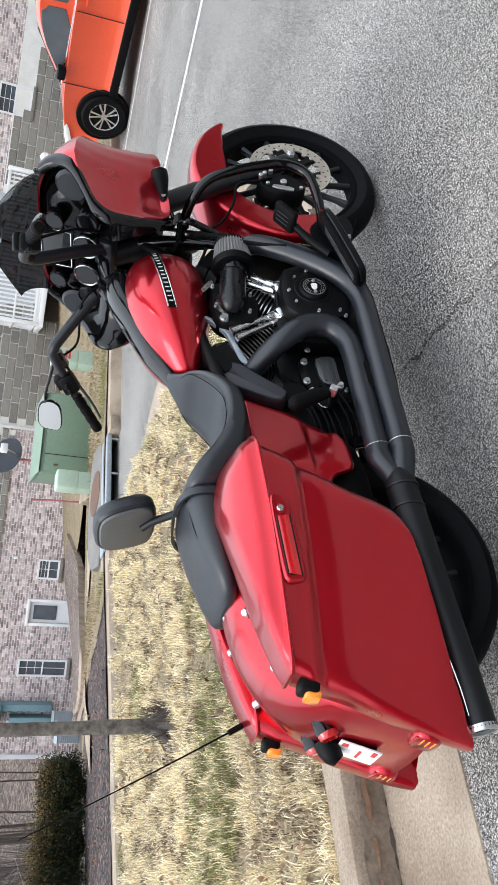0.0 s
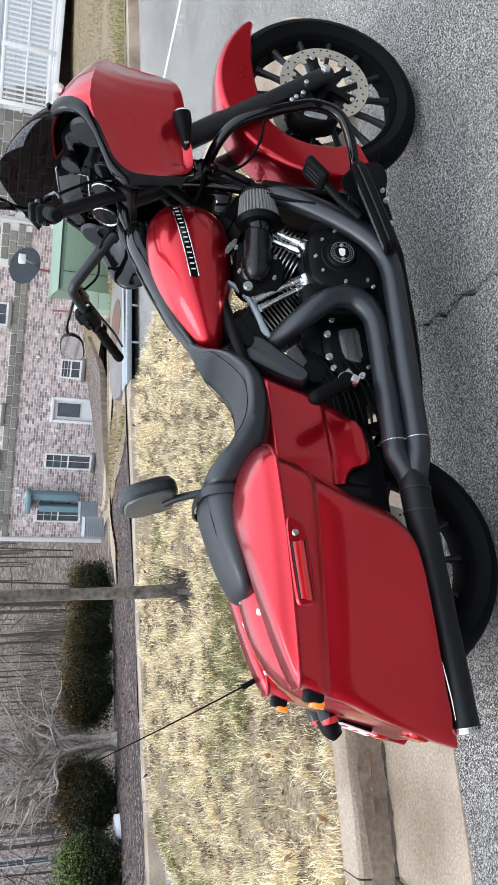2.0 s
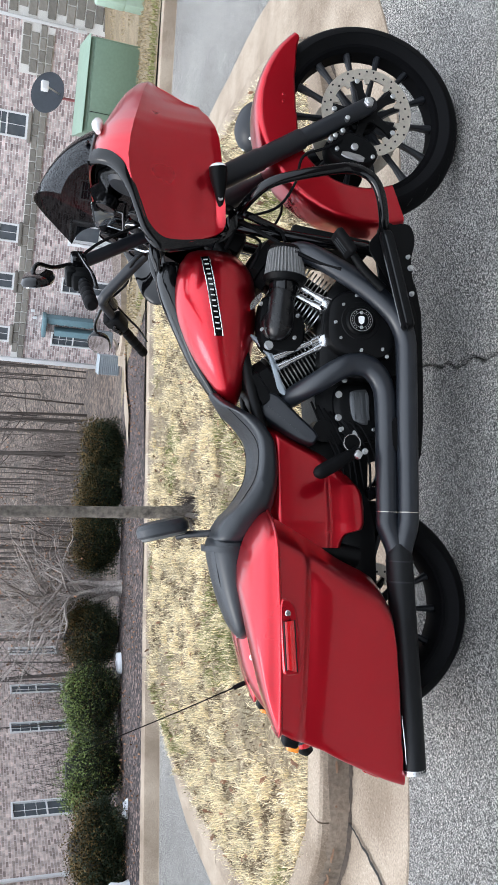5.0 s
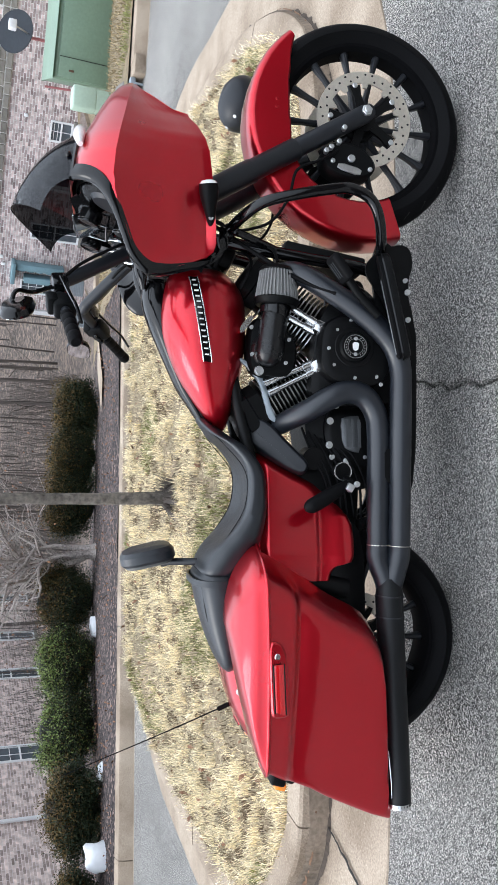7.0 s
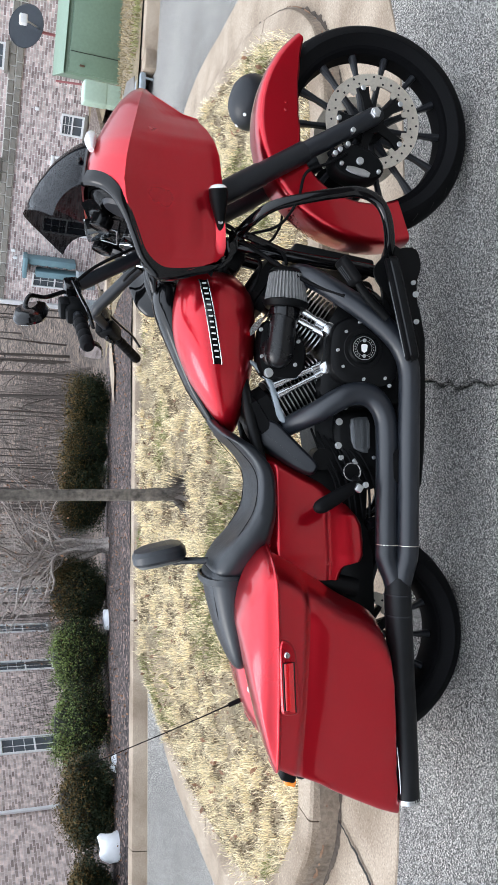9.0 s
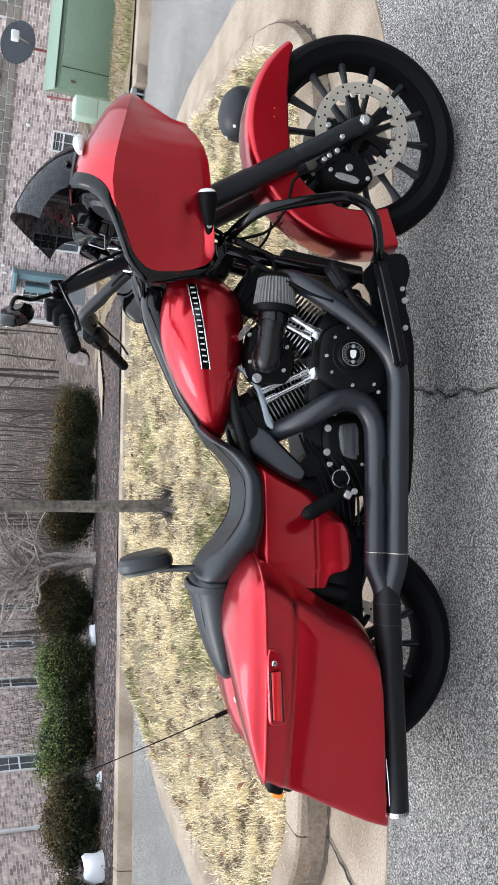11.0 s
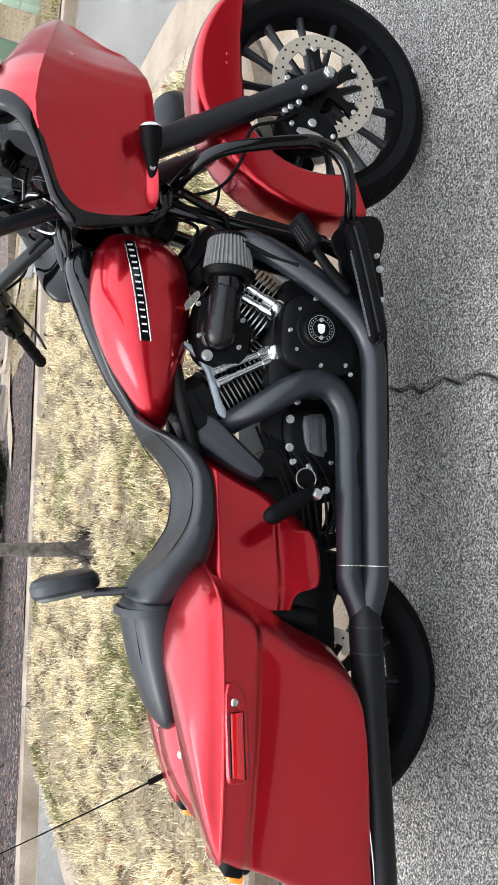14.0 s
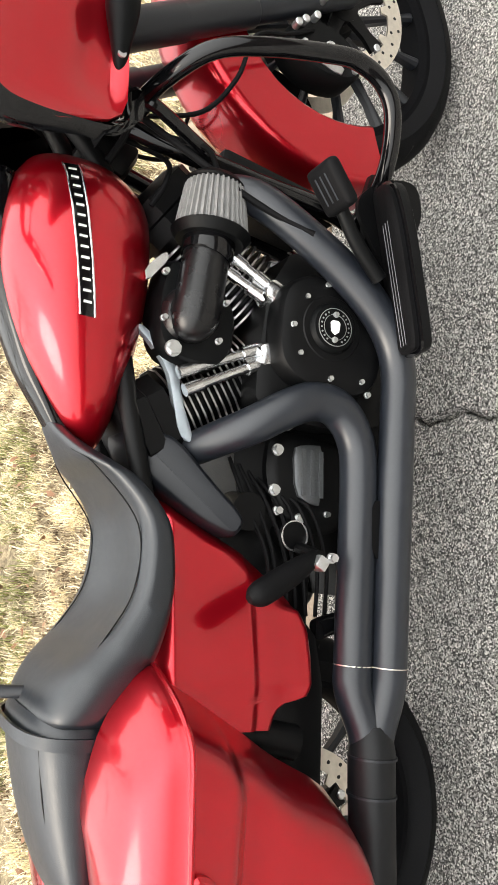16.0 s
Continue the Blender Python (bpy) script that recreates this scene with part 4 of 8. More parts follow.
def build_fork():
    for s in (-1, 1):
        y = s * 0.112
        f = new("fork_leg")
        f.parent = BIKE
        a, b = Vector((0.790, y, 0.316)), Vector((0.462, y, 0.85))
        d = (b - a).normalized()
        bm = bmesh.new()
        tube(bm, [a - d * 0.03, a - d * 0.005, a + d * 0.03, a + d * 0.24, a + d * 0.25], [0.020, 0.028, 0.028, 0.0285, 0.027], 20, smooth=False)
        part("slider", bm, SATIN, f, "satin black lower fork leg")
        bm = bmesh.new()
        tube(bm, [a + d * 0.245, a + d * 0.25, a + d * 0.40, a + d * 0.405, b], [0.030, 0.033, 0.033, 0.036, 0.036], 20, smooth=False)
        part("fork_shroud", bm, SATIN, f)
        bm = bmesh.new()
        disc(bm, (a.x, y, a.z), (a.x, y + s * 0.036, a.z), 0.017, segs=6, bevel=0.002)
        disc(bm, (a.x, y + s * 0.03, a.z), (a.x, y + s * 0.042, a.z), 0.010, segs=16, bevel=0.002)
        part("axle_nut", bm, ZINC, f)
        # caliper behind the leg
        c = new("brake_caliper")
        c.parent = BIKE
        out = rounded([(0.700, 0.39), (0.665, 0.452), (0.605, 0.440), (0.575, 0.370), (0.590, 0.295), (0.630, 0.272), (0.680, 0.31)], 2)
        bm = bmesh.new()
        slab(bm, out, [(s * 0.06, 0.004), (s * 0.06, 0), (s * 0.118, 0), (s * 0.128, 0.008), (s * 0.128, 0.014)])
        part("caliper_body", bm, TEXTURE, c, "black brake caliper body", sharp=40)
        bm = bmesh.new()
        slab(bm, rounded([(0.626, 0.396), (0.606, 0.404), (0.588, 0.330), (0.611, 0.322)], 1), [(s * 0.125, 0), (s * 0.131, 0), (s * 0.1325, 0.002)])
        part("caliper_plate", bm, ALLOY, c)
        for p, r in (((0.640, 0.358), 0.012), ((0.628, 0.416), 0.007), ((0.612, 0.298), 0.007)):
            bm = bmesh.new()
            disc(bm, (p[0], s * 0.126, p[1]), (p[0], s * 0.136, p[1]), r, segs=16, bevel=0.002)
            part("bolt", bm, ZINC, c)
        for p in ((0.728, 0.398), (0.683, 0.413), (0.665, 0.437), (0.652, 0.452)):
            bm = bmesh.new()
            disc(bm, (p[0], s * 0.128, p[1] - 0.012), (p[0], s * 0.149, p[1] - 0.012), 0.008, segs=12, bevel=0.002)
            part("bolt", bm, ZINC, f)
        bm = bmesh.new()
        tube(bm, [(0.66, s * 0.13, 0.40), (0.62, s * 0.14, 0.46), (0.58, s * 0.15, 0.53), (0.50, s * 0.13, 0.55), (0.43, s * 0.10, 0.60), (0.40, s * 0.07, 0.70)], 0.0045, 8)
        part("brake_hose", bm, RUBBER, c)
    bm = bmesh.new()
    box(bm, (0.475, 0, 0.815), (0.08, 0.30, 0.05), Euler((0, radians(32), 0)).to_matrix(), 0.012)
    box(bm, (0.40, 0, 0.97), (0.08, 0.30, 0.045), Euler((0, radians(32), 0)).to_matrix(), 0.012)
    tube(bm, [(0.36, 0, 0.97), (0.44, 0, 0.80)], 0.04, 16, smooth=False)
    part("fork_yoke", bm, SATIN, BIKE)


build_fork()

# side panel table: x, lower edge, crease, half width at the crease and at the lower edge
SIDE = [(0.219, 0.922, 0.972, 0.287, 0.278), (0.226, 0.885, 0.985, 0.290, 0.266), (0.245, 0.845, 1.000, 0.294, 0.252), (0.265, 0.803, 1.008, 0.298, 0.240), (0.285, 0.782, 1.016, 0.302, 0.235), (0.31, 0.775, 1.026, 0.306, 0.233), (0.36, 0.777, 1.045, 0.314, 0.233), (0.41, 0.782, 1.060, 0.322, 0.234), (0.46, 0.788, 1.064, 0.326, 0.235), (0.51, 0.795, 1.061, 0.318, 0.235), (0.57, 0.803, 1.053, 0.294, 0.230), (0.61, 0.815, 1.047, 0.268, 0.218), (0.66, 0.836, 1.040, 0.232, 0.182), (0.70, 0.864, 1.035, 0.203, 0.150), (0.716, 0.908, 1.033, 0.190, 0.147), (0.745, 0.950, 1.029, 0.163, 0.132), (0.775, 0.992, 1.024, 0.135, 0.118), (0.80, 1.010, 1.020, 0.10, 0.095), (0.812, 1.015, 1.018, 0.06, 0.058)]
HOLLOW = [(0, 0), (0.10, 0.015), (0.25, 0.08), (0.42, 0.19), (0.58, 0.33), (0.72, 0.50), (0.84, 0.68), (0.93, 0.85), (1.0, 1.0)]


def ease(a, b, x):
    k = max(0, min(1, (x - a) / (b - a)))
    return k * k * (3 - 2 * k)


def side_point(x, v, s=-1, push=0.0):
    """The hollow flank below the crease, with a shallow pocket behind the turn signal."""
    zb, zc, wc, wb = lerp_table(SIDE, x)
    z = zb + (zc - zb) * v
    y = wb + (wc - wb) * lerp_table(HOLLOW, v)[0]
    y -= 0.012 * ease(0.490, 0.425, x) * ease(0.270, 0.335, x) * ease(0.890, 0.835, z) * ease(0.778, 0.806, z)
    return Vector((x, s * (y + push), z))


def build_fairing():
    f = new("fairing")
    f.parent = BIKE
    xs = [a[0] + (b[0] - a[0]) * k / 4 for a, b in zip(SIDE, SIDE[1:]) for k in range(4)] + [SIDE[-1][0]]
    bm = bmesh.new()
    for s in (-1, 1):
        rows = [[side_point(x, v / 30, s) for v in range(31)] for x in xs]
        skin(bm, rows, cap=False, wrap=False)
    # shouldered top deck from crease to crease
    rows = []
    for x in [x for x in xs if x >= 0.446]:
        zb, zc, w, wb = lerp_table(SIDE, x)
        rise = lerp_table([(0.44, 0.118), (0.47, 0.122), (0.53, 0.115), (0.59, 0.104), (0.665, 0.084), (0.736, 0.060), (0.782, 0.034), (0.812, 0.004)], x)[0]
        row = []
        for k in range(33):
            u = math.copysign(1 - (1 - abs(k / 16 - 1)) ** 1.5, k / 16 - 1)
            row.append(Vector((x + 0.028 * (1 - u * u), w * u, zc + rise * (1 - abs(u) ** 4.6))))
        rows.append(row)
    skin(bm, rows, cap=False, wrap=False)
    deck = rows
    # corner between the crease and the rear lip
    for s in (-1, 1):
        rows = []
        for x in [x for x in xs if 0.385 <= x <= 0.449]:
            zb, zc, w, wb = lerp_table(SIDE, x)
            reach = 0.17 * ease(0.375, 0.45, x)
            rows.append([Vector((x + 0.028 * (1 - u * u), s * w * u, zc + 0.118 * (1 - u ** 4.6))) for u in (1 - reach * k / 6 for k in range(7))])
        skin(bm, rows, cap=False, wrap=False)
    # nose between the flanks
    rows = []
    for x, v in ((0.70, 0.0), (0.716, 0.0), (0.745, 0.0), (0.775, 0.0), (0.80, 0.0), (0.812, 1.0)):
        p = side_point(x, v)
        rows.append([Vector((p.x + 0.03 * (1 - u * u), -p.y * u, p.z)) for u in (k / 6 - 1 for k in range(13))])
    skin(bm, rows, cap=False, wrap=False)
    bmesh.ops.remove_doubles(bm, verts=bm.verts, dist=0.0008)
    bmesh.ops.recalc_face_normals(bm, faces=bm.faces)
    bmesh.ops.solidify(bm, geom=bm.faces, thickness=-0.005)
    part("outer_shell", bm, RED, f, "candy red shark-nosed fairing shell", sharp=24)
    # broad black lip along the rear edge, turning in to the dash
    rim = [(0.335, 0.212, 0.768), (0.30, 0.216, 0.766), (0.272, 0.226, 0.777), (0.252, 0.238, 0.803), (0.236, 0.253, 0.850), (0.214, 0.276, 0.920), (0.213, 0.287, 0.965), (0.245, 0.296, 1.003), (0.30, 0.305, 1.027), (0.356, 0.315, 1.051), (0.405, 0.318, 1.080), (0.440, 0.304, 1.113), (0.455, 0.285, 1.145), (0.462, 0.262, 1.168)]
    rows = []
    for p in spline(rim, 4):
        x, y, z = p
        up = ease(0.80, 1.0, z)
        row = []
        for dx, dy, dz in ((0.022, 0.002, -0.004), (0.004, 0.004, 0.003), (-0.003, 0.002, 0.005), (-0.008, -0.003, 0.006), (-0.012, -0.010, 0.005), (-0.012, -0.017, 0.001), (-0.004, -0.024, -0.008), (0.020, -0.032, -0.018), (0.065, -0.055, -0.026), (0.10, -0.10, -0.02), (0.12, -0.20, -0.01)):
            row.append(Vector((x + dx * (0.45 + 0.55 * up), -max(0.0, y + dy * (0.35 + 0.65 * up)), z + dz)))
        rows.append(row)
    for s in (-1, 1):
        bm = bmesh.new()
        skin(bm, [[Vector((p.x, -s * p.y, p.z)) for p in r] for r in rows], cap=False, wrap=False)
        bmesh.ops.recalc_face_normals(bm, faces=bm.faces)
        bmesh.ops.solidify(bm, geom=bm.faces, thickness=0.003)
        part("inner_fairing", bm, GLOSS, f, "gloss black inner fairing lip", sharp=50)
    # dash that closes the space below the screen
    bm = bmesh.new()
    rows = []
    for x, z, w in ((0.52, 1.186, 0.20), (0.475, 1.184, 0.235), (0.430, 1.160, 0.255), (0.400, 1.11, 0.262), (0.388, 1.03, 0.250), (0.385, 0.955, 0.225), (0.42, 0.88, 0.20)):
        rows.append([Vector((x + 0.03 * u * u, w * u, z - 0.05 * u * u + 0.008 * math.cos(u * 9))) for u in (k / 12 - 1 for k in range(25))])
    skin(bm, rows, cap=False, wrap=False)
    bmesh.ops.solidify(bm, geom=bm.faces, thickness=0.004)
    part("dash", bm, GLOSS, f, "gloss black moulded dash", sharp=50)
    # bright moulding round the display and along the dash
    bm = bmesh.new()
    tube(bm, [(0.408, -0.072, 1.178), (0.394, -0.074, 1.13), (0.382, -0.072, 1.082), (0.382, 0.072, 1.082), (0.394, 0.074, 1.13), (0.408, 0.072, 1.178), (0.408, -0.072, 1.178)], 0.0032, 8, smooth=False)
    part("display_surround", bm, CHROME, f, "bright display surround")
    # speakers, gauges, display
    for s in (-1, 1):
        bm = bmesh.new()
        c = Vector((0.395, s * 0.248, 1.070))
        n = Vector((-0.9, 0, 0.3)).normalized()
        disc(bm, c, c + n * 0.012, 0.056, 0.048, 28, 0.002)
        part("speaker_grille", bm, SATIN, f, "round speaker cover")
        for y, z, r in ((0.060, 1.022, 0.043), (0.155, 1.018, 0.036), (0.125, 1.120, 0.032)):
            bm = bmesh.new()
            c = Vector((0.366 + (0.04 if z > 1.1 else 0.0), s * y, z))
            disc(bm, c, c + n * 0.035, r, r, 28, 0.003)
            g = part("gauge", bm, GLOSS, f)
            bm = bmesh.new()
            lathe(bm, [(r * 0.93, 0), (r, 0), (r, 0.004), (r * 0.96, 0.006), (r * 0.90, 0.002)], (0, 0, 0), 32, axis="z")
            bmesh.ops.transform(bm, matrix=Matrix.Translation(c + n * 0.034) @ n.to_track_quat("Z", "Y").to_matrix().to_4x4(), verts=bm.verts)
            part("gauge_ring", bm, CHROME if r > 0.04 else GLOSS, g)
            bm = bmesh.new()
            disc(bm, c + n * 0.0345, c + n * 0.0365, r * 0.84, segs=24)
            part("dial", bm, GLOSS, g)
    bm = bmesh.new()
    box(bm, (0.410, 0, 1.128), (0.03, 0.16, 0.10), Euler((0, radians(-18), 0)).to_matrix(), 0.008)
    d = part("display", bm, TEXTURE, f, "rectangular dash display")
    bm = bmesh.new()
    box(bm, (0.394, 0, 1.133), (0.004, 0.13, 0.078), Euler((0, radians(-18), 0)).to_matrix(), 0.001)
    part("display_glass", bm, PANE, d)
    # vent lens at the foot of the screen
    bm = bmesh.new()
    tube(bm, [(0.555, -0.232, 1.158), (0.592, -0.198, 1.163), (0.628, -0.15, 1.164), (0.664, -0.07, 1.163), (0.674, 0.0, 1.163), (0.664, 0.07, 1.163), (0.628, 0.15, 1.164), (0.592, 0.198, 1.163), (0.555, 0.232, 1.158)], [0.008, 0.017, 0.015, 0.010, 0.010, 0.010, 0.015, 0.017, 0.008], 12)
    part("vent_lens", bm, WHITELENS, f, "white front vent lens")
    # smoked screen, its rim and its bolts
    def sheet_point(u, v):
        a = abs(u)
        foot = Vector((0.672 - 0.22 * a ** 1.9, 0.245 * u, 1.166 + 0.012 * a))
        tip = Vector((0.43 - 0.06 * a ** 2, 0.205 * u, 1.362 - 0.105 * a ** 1.7))
        return foot.lerp(tip, v) + Vector((0.03, 0, 0.022)) * (4 * v * (1 - v)) * (1 - 0.5 * a)
    bm = bmesh.new()
    skin(bm, [[sheet_point(i / 10 - 1, j / 10) for i in range(21)] for j in range(11)], cap=False, wrap=False)
    bmesh.ops.solidify(bm, geom=bm.faces, thickness=0.004)
    ws = part("windscreen", bm, SMOKE, f, "dark smoked short windscreen")
    bm = bmesh.new()
    tube(bm, [sheet_point(i / 10 - 1, 0) + Vector((0, 0, -0.004)) for i in range(21)], 0.009, 8, smooth=False)
    part("screen_gasket", bm, GLOSS, ws)
    for u in (-0.75, 0.0, 0.75):
        q = sheet_point(u, 0.08)
        bm = bmesh.new()
        disc(bm, q, q + Vector((0.008, 0.004 * u, 0.006)), 0.008, segs=12, bevel=0.002)
        part("screen_bolt", bm, GLOSS, ws)
    # black liner closing the inside of the shell
    bm = bmesh.new()
    for s in (-1, 1):
        skin(bm, [[side_point(x, v / 12, s, -0.010 - 0.004 * (v % 2)) for v in range(13)] for x in xs if 0.235 < x < 0.76], cap=False, wrap=False)
    skin(bm, [[Vector((q.x - 0.006, q.y * 0.93, q.z - 0.014)) for q in row] for row in deck], cap=False, wrap=False)
    bmesh.ops.solidify(bm, geom=bm.faces, thickness=0.002)
    part("shell_liner", bm, TEXTURE, f, "black inner liner")
    # turn signals on stalks
    for s in (-1, 1):
        ts = new("turn_signal")
        ts.parent = f
        a = Vector((0.470, s * 0.258, 0.806))
        b = Vector((0.356, s * 0.226, 0.790))
        bm = bmesh.new()
        tube(bm, [a, a + (b - a) * 0.25, a + (b - a) * 0.6, a + (b - a) * 0.9, b], [0.027, 0.026, 0.017, 0.009, 0.003], 20, 5)
        part("housing", bm, TEXTURE, ts, "black bullet housing")
        bm = bmesh.new()
        tube(bm, [a + (a - b) * 0.10, a + (a - b) * 0.07, a], [0.004, 0.018, 0.0265], 20, 4)
        part("lens", bm, WHITELENS, ts, "white lens")
        bm = bmesh.new()
        tube(bm, [(0.42, s * 0.240, 0.80), (0.43, s * 0.18, 0.80)], 0.010, 10, smooth=False)
        part("stalk", bm, GLOSS, ts)
        bm = bmesh.new()
        disc(bm, (0.380, s * 0.232, 0.794), (0.380, s * 0.246, 0.794), 0.007, segs=10)
        part("screw", bm, ZINC, ts)


build_fairing()


def build_bars():
    h = new("handlebar")
    h.parent = BIKE
    right = [(0.345, -0.04, 0.955), (0.30, -0.075, 1.03), (0.215, -0.112, 1.165), (0.196, -0.128, 1.195), (0.165, -0.165, 1.205), (0.06, -0.33, 1.165), (-0.015, -0.424, 1.139)]
    left = [(0.355, 0.10, 0.965), (0.335, 0.16, 1.01), (0.24, 0.265, 1.12), (0.215, 0.295, 1.145), (0.20, 0.335, 1.145), (0.145, 0.48, 1.07), (0.096, 0.60, 1.0)]
    for pts, s in ((right, -1), (left, 1)):
        bm = bmesh.new()
        tube(bm, pts, [0.020, 0.020, 0.0195, 0.019, 0.017, 0.0125, 0.0125], 16)
        part("bar", bm, SATIN, h, "thick satin black bar")
        a, b = Vector(pts[-2]), Vector(pts[-1])
        d = (b - a).normalized()
        bm = bmesh.new()
        st = [a - d * 0.01]
        rs = [0.017]
        for k in range(9):
            q = a + (b - a) * (k / 8)
            st += [q - d * 0.001, q + d * 0.006]
            rs += [0.0185, 0.0165 + 0.002 * (k % 2)]
        st += [b + d * 0.012]
        rs += [0.012]
        tube(bm, st, rs, 18, smooth=False)
        g = part("grip", bm, RUBBER, h, "ribbed rubber grip", sharp=25)
        # switch housing and reservoir
        q = Vector(pts[-3]).lerp(a, 0.62)
        rot = d.to_track_quat("X", "Z").to_matrix()
        bm = bmesh.new()
        box(bm, q, (0.075, 0.05, 0.06), rot, 0.012)
        box(bm, q + Vector((0.005, 0, 0.03)), (0.05, 0.05, 0.03), rot, 0.008)
        sw = part("switch_housing", bm, TEXTURE, h)
        for k in range(5):
            bm = bmesh.new()
            box(bm, q + rot @ Vector((-0.02 + 0.012 * k, -s * 0.0, 0)) + Vector((-0.028, 0, 0.004 * (k % 2))), (0.009, 0.014, 0.012), rot, 0.002)
            part("button", bm, GLOSS, sw)
        q2 = Vector(pts[-3]).lerp(a, 0.2)
        bm = bmesh.new()
        box(bm, q2 + Vector((0.03, 0, 0.0)), (0.065, 0.045, 0.045), rot, 0.01)
        part("reservoir", bm, GLOSS, h)
        bm = bmesh.new()
        tube(bm, [q2 + Vector((0.045, -s * -0.01, -0.005)), a + Vector((0.055, 0, -0.005)), a.lerp(b, 0.6) + Vector((0.06, 0, -0.008)), b + Vector((0.045, 0, -0.012))], [0.009, 0.009, 0.008, 0.007], 10, 5, flat=0.6)
        part("lever", bm, GLOSS, h, "black control lever")
        # mirror
        mi = new("mirror")
        mi.parent = h
        if s < 0:
            st, c, fwd = q2 + Vector((0.02, 0, 0.02)), Vector((0.071, -0.311, 1.294)), Vector((-0.85, 0.5, -0.12))
            mid = [st, Vector((0.135, -0.245, 1.262)), Vector((0.128, -0.285, 1.298)), Vector((0.10, -0.305, 1.308)), c + Vector((0.02, 0, 0.01))]
        else:
            st, c, fwd = q2 + Vector((0.02, 0, 0.02)), Vector((0.107, 0.545, 1.171)), Vector((-0.93, -0.25, 0.05))
            mid = [st, Vector((0.20, 0.43, 1.165)), Vector((0.165, 0.50, 1.185)), c + Vector((0.015, 0, 0.0))]
        bm = bmesh.new()
        tube(bm, mid, 0.006, 10)
        part("mirror_stem", bm, GLOSS, mi)
        fq = fwd.to_track_quat("Z", "Y").to_matrix().to_4x4()
        out = rounded([(-0.07, -0.028), (-0.045, -0.047), (0.045, -0.045), (0.075, -0.01), (0.06, 0.038), (-0.05, 0.045)], 2)
        bm = bmesh.new()
        slab(bm, out, [(-0.022, 0.02), (-0.016, 0.006), (-0.004, 0.0), (0.002, 0.002)], "xy")
        bmesh.ops.transform(bm, matrix=Matrix.Translation(c) @ fq, verts=bm.verts)
        part("mirror_shell", bm, GLOSS, mi, "black mirror housing")
        bm = bmesh.new()
        slab(bm, out, [(0.001, 0.005), (0.0035, 0.005)], "xy")
        bmesh.ops.transform(bm, matrix=Matrix.Translation(c) @ fq, verts=bm.verts)
        part("mirror_glass", bm, MIRROR, mi)
        # cable
        bm = bmesh.new()
        tube(bm, [q2 + Vector((0.04, 0, 0)), q2 + Vector((0.10, -s * 0.02, -0.06)), Vector((0.30, s * 0.16, 1.05)), Vector((0.36, s * 0.10, 0.97))], 0.0045, 8)
        part("cable", bm, RUBBER, h)
    bm = bmesh.new()
    box(bm, (0.348, 0.03, 0.965), (0.06, 0.24, 0.055), Euler((0, radians(25), 0)).to_matrix(), 0.015)
    part("bar_clamp", bm, SATIN, h)
    # bright instrument nacelle between the bars
    for s in (-1, 1):
        bm = bmesh.new()
        tube(bm, [(0.30, s * 0.05, 0.99), (0.26, s * 0.055, 0.975), (0.21, s * 0.05, 0.965)], [0.010, 0.020, 0.008], 14, 6, flat=0.7)
        part("bar_cap", bm, GLOSS, h)


build_bars()


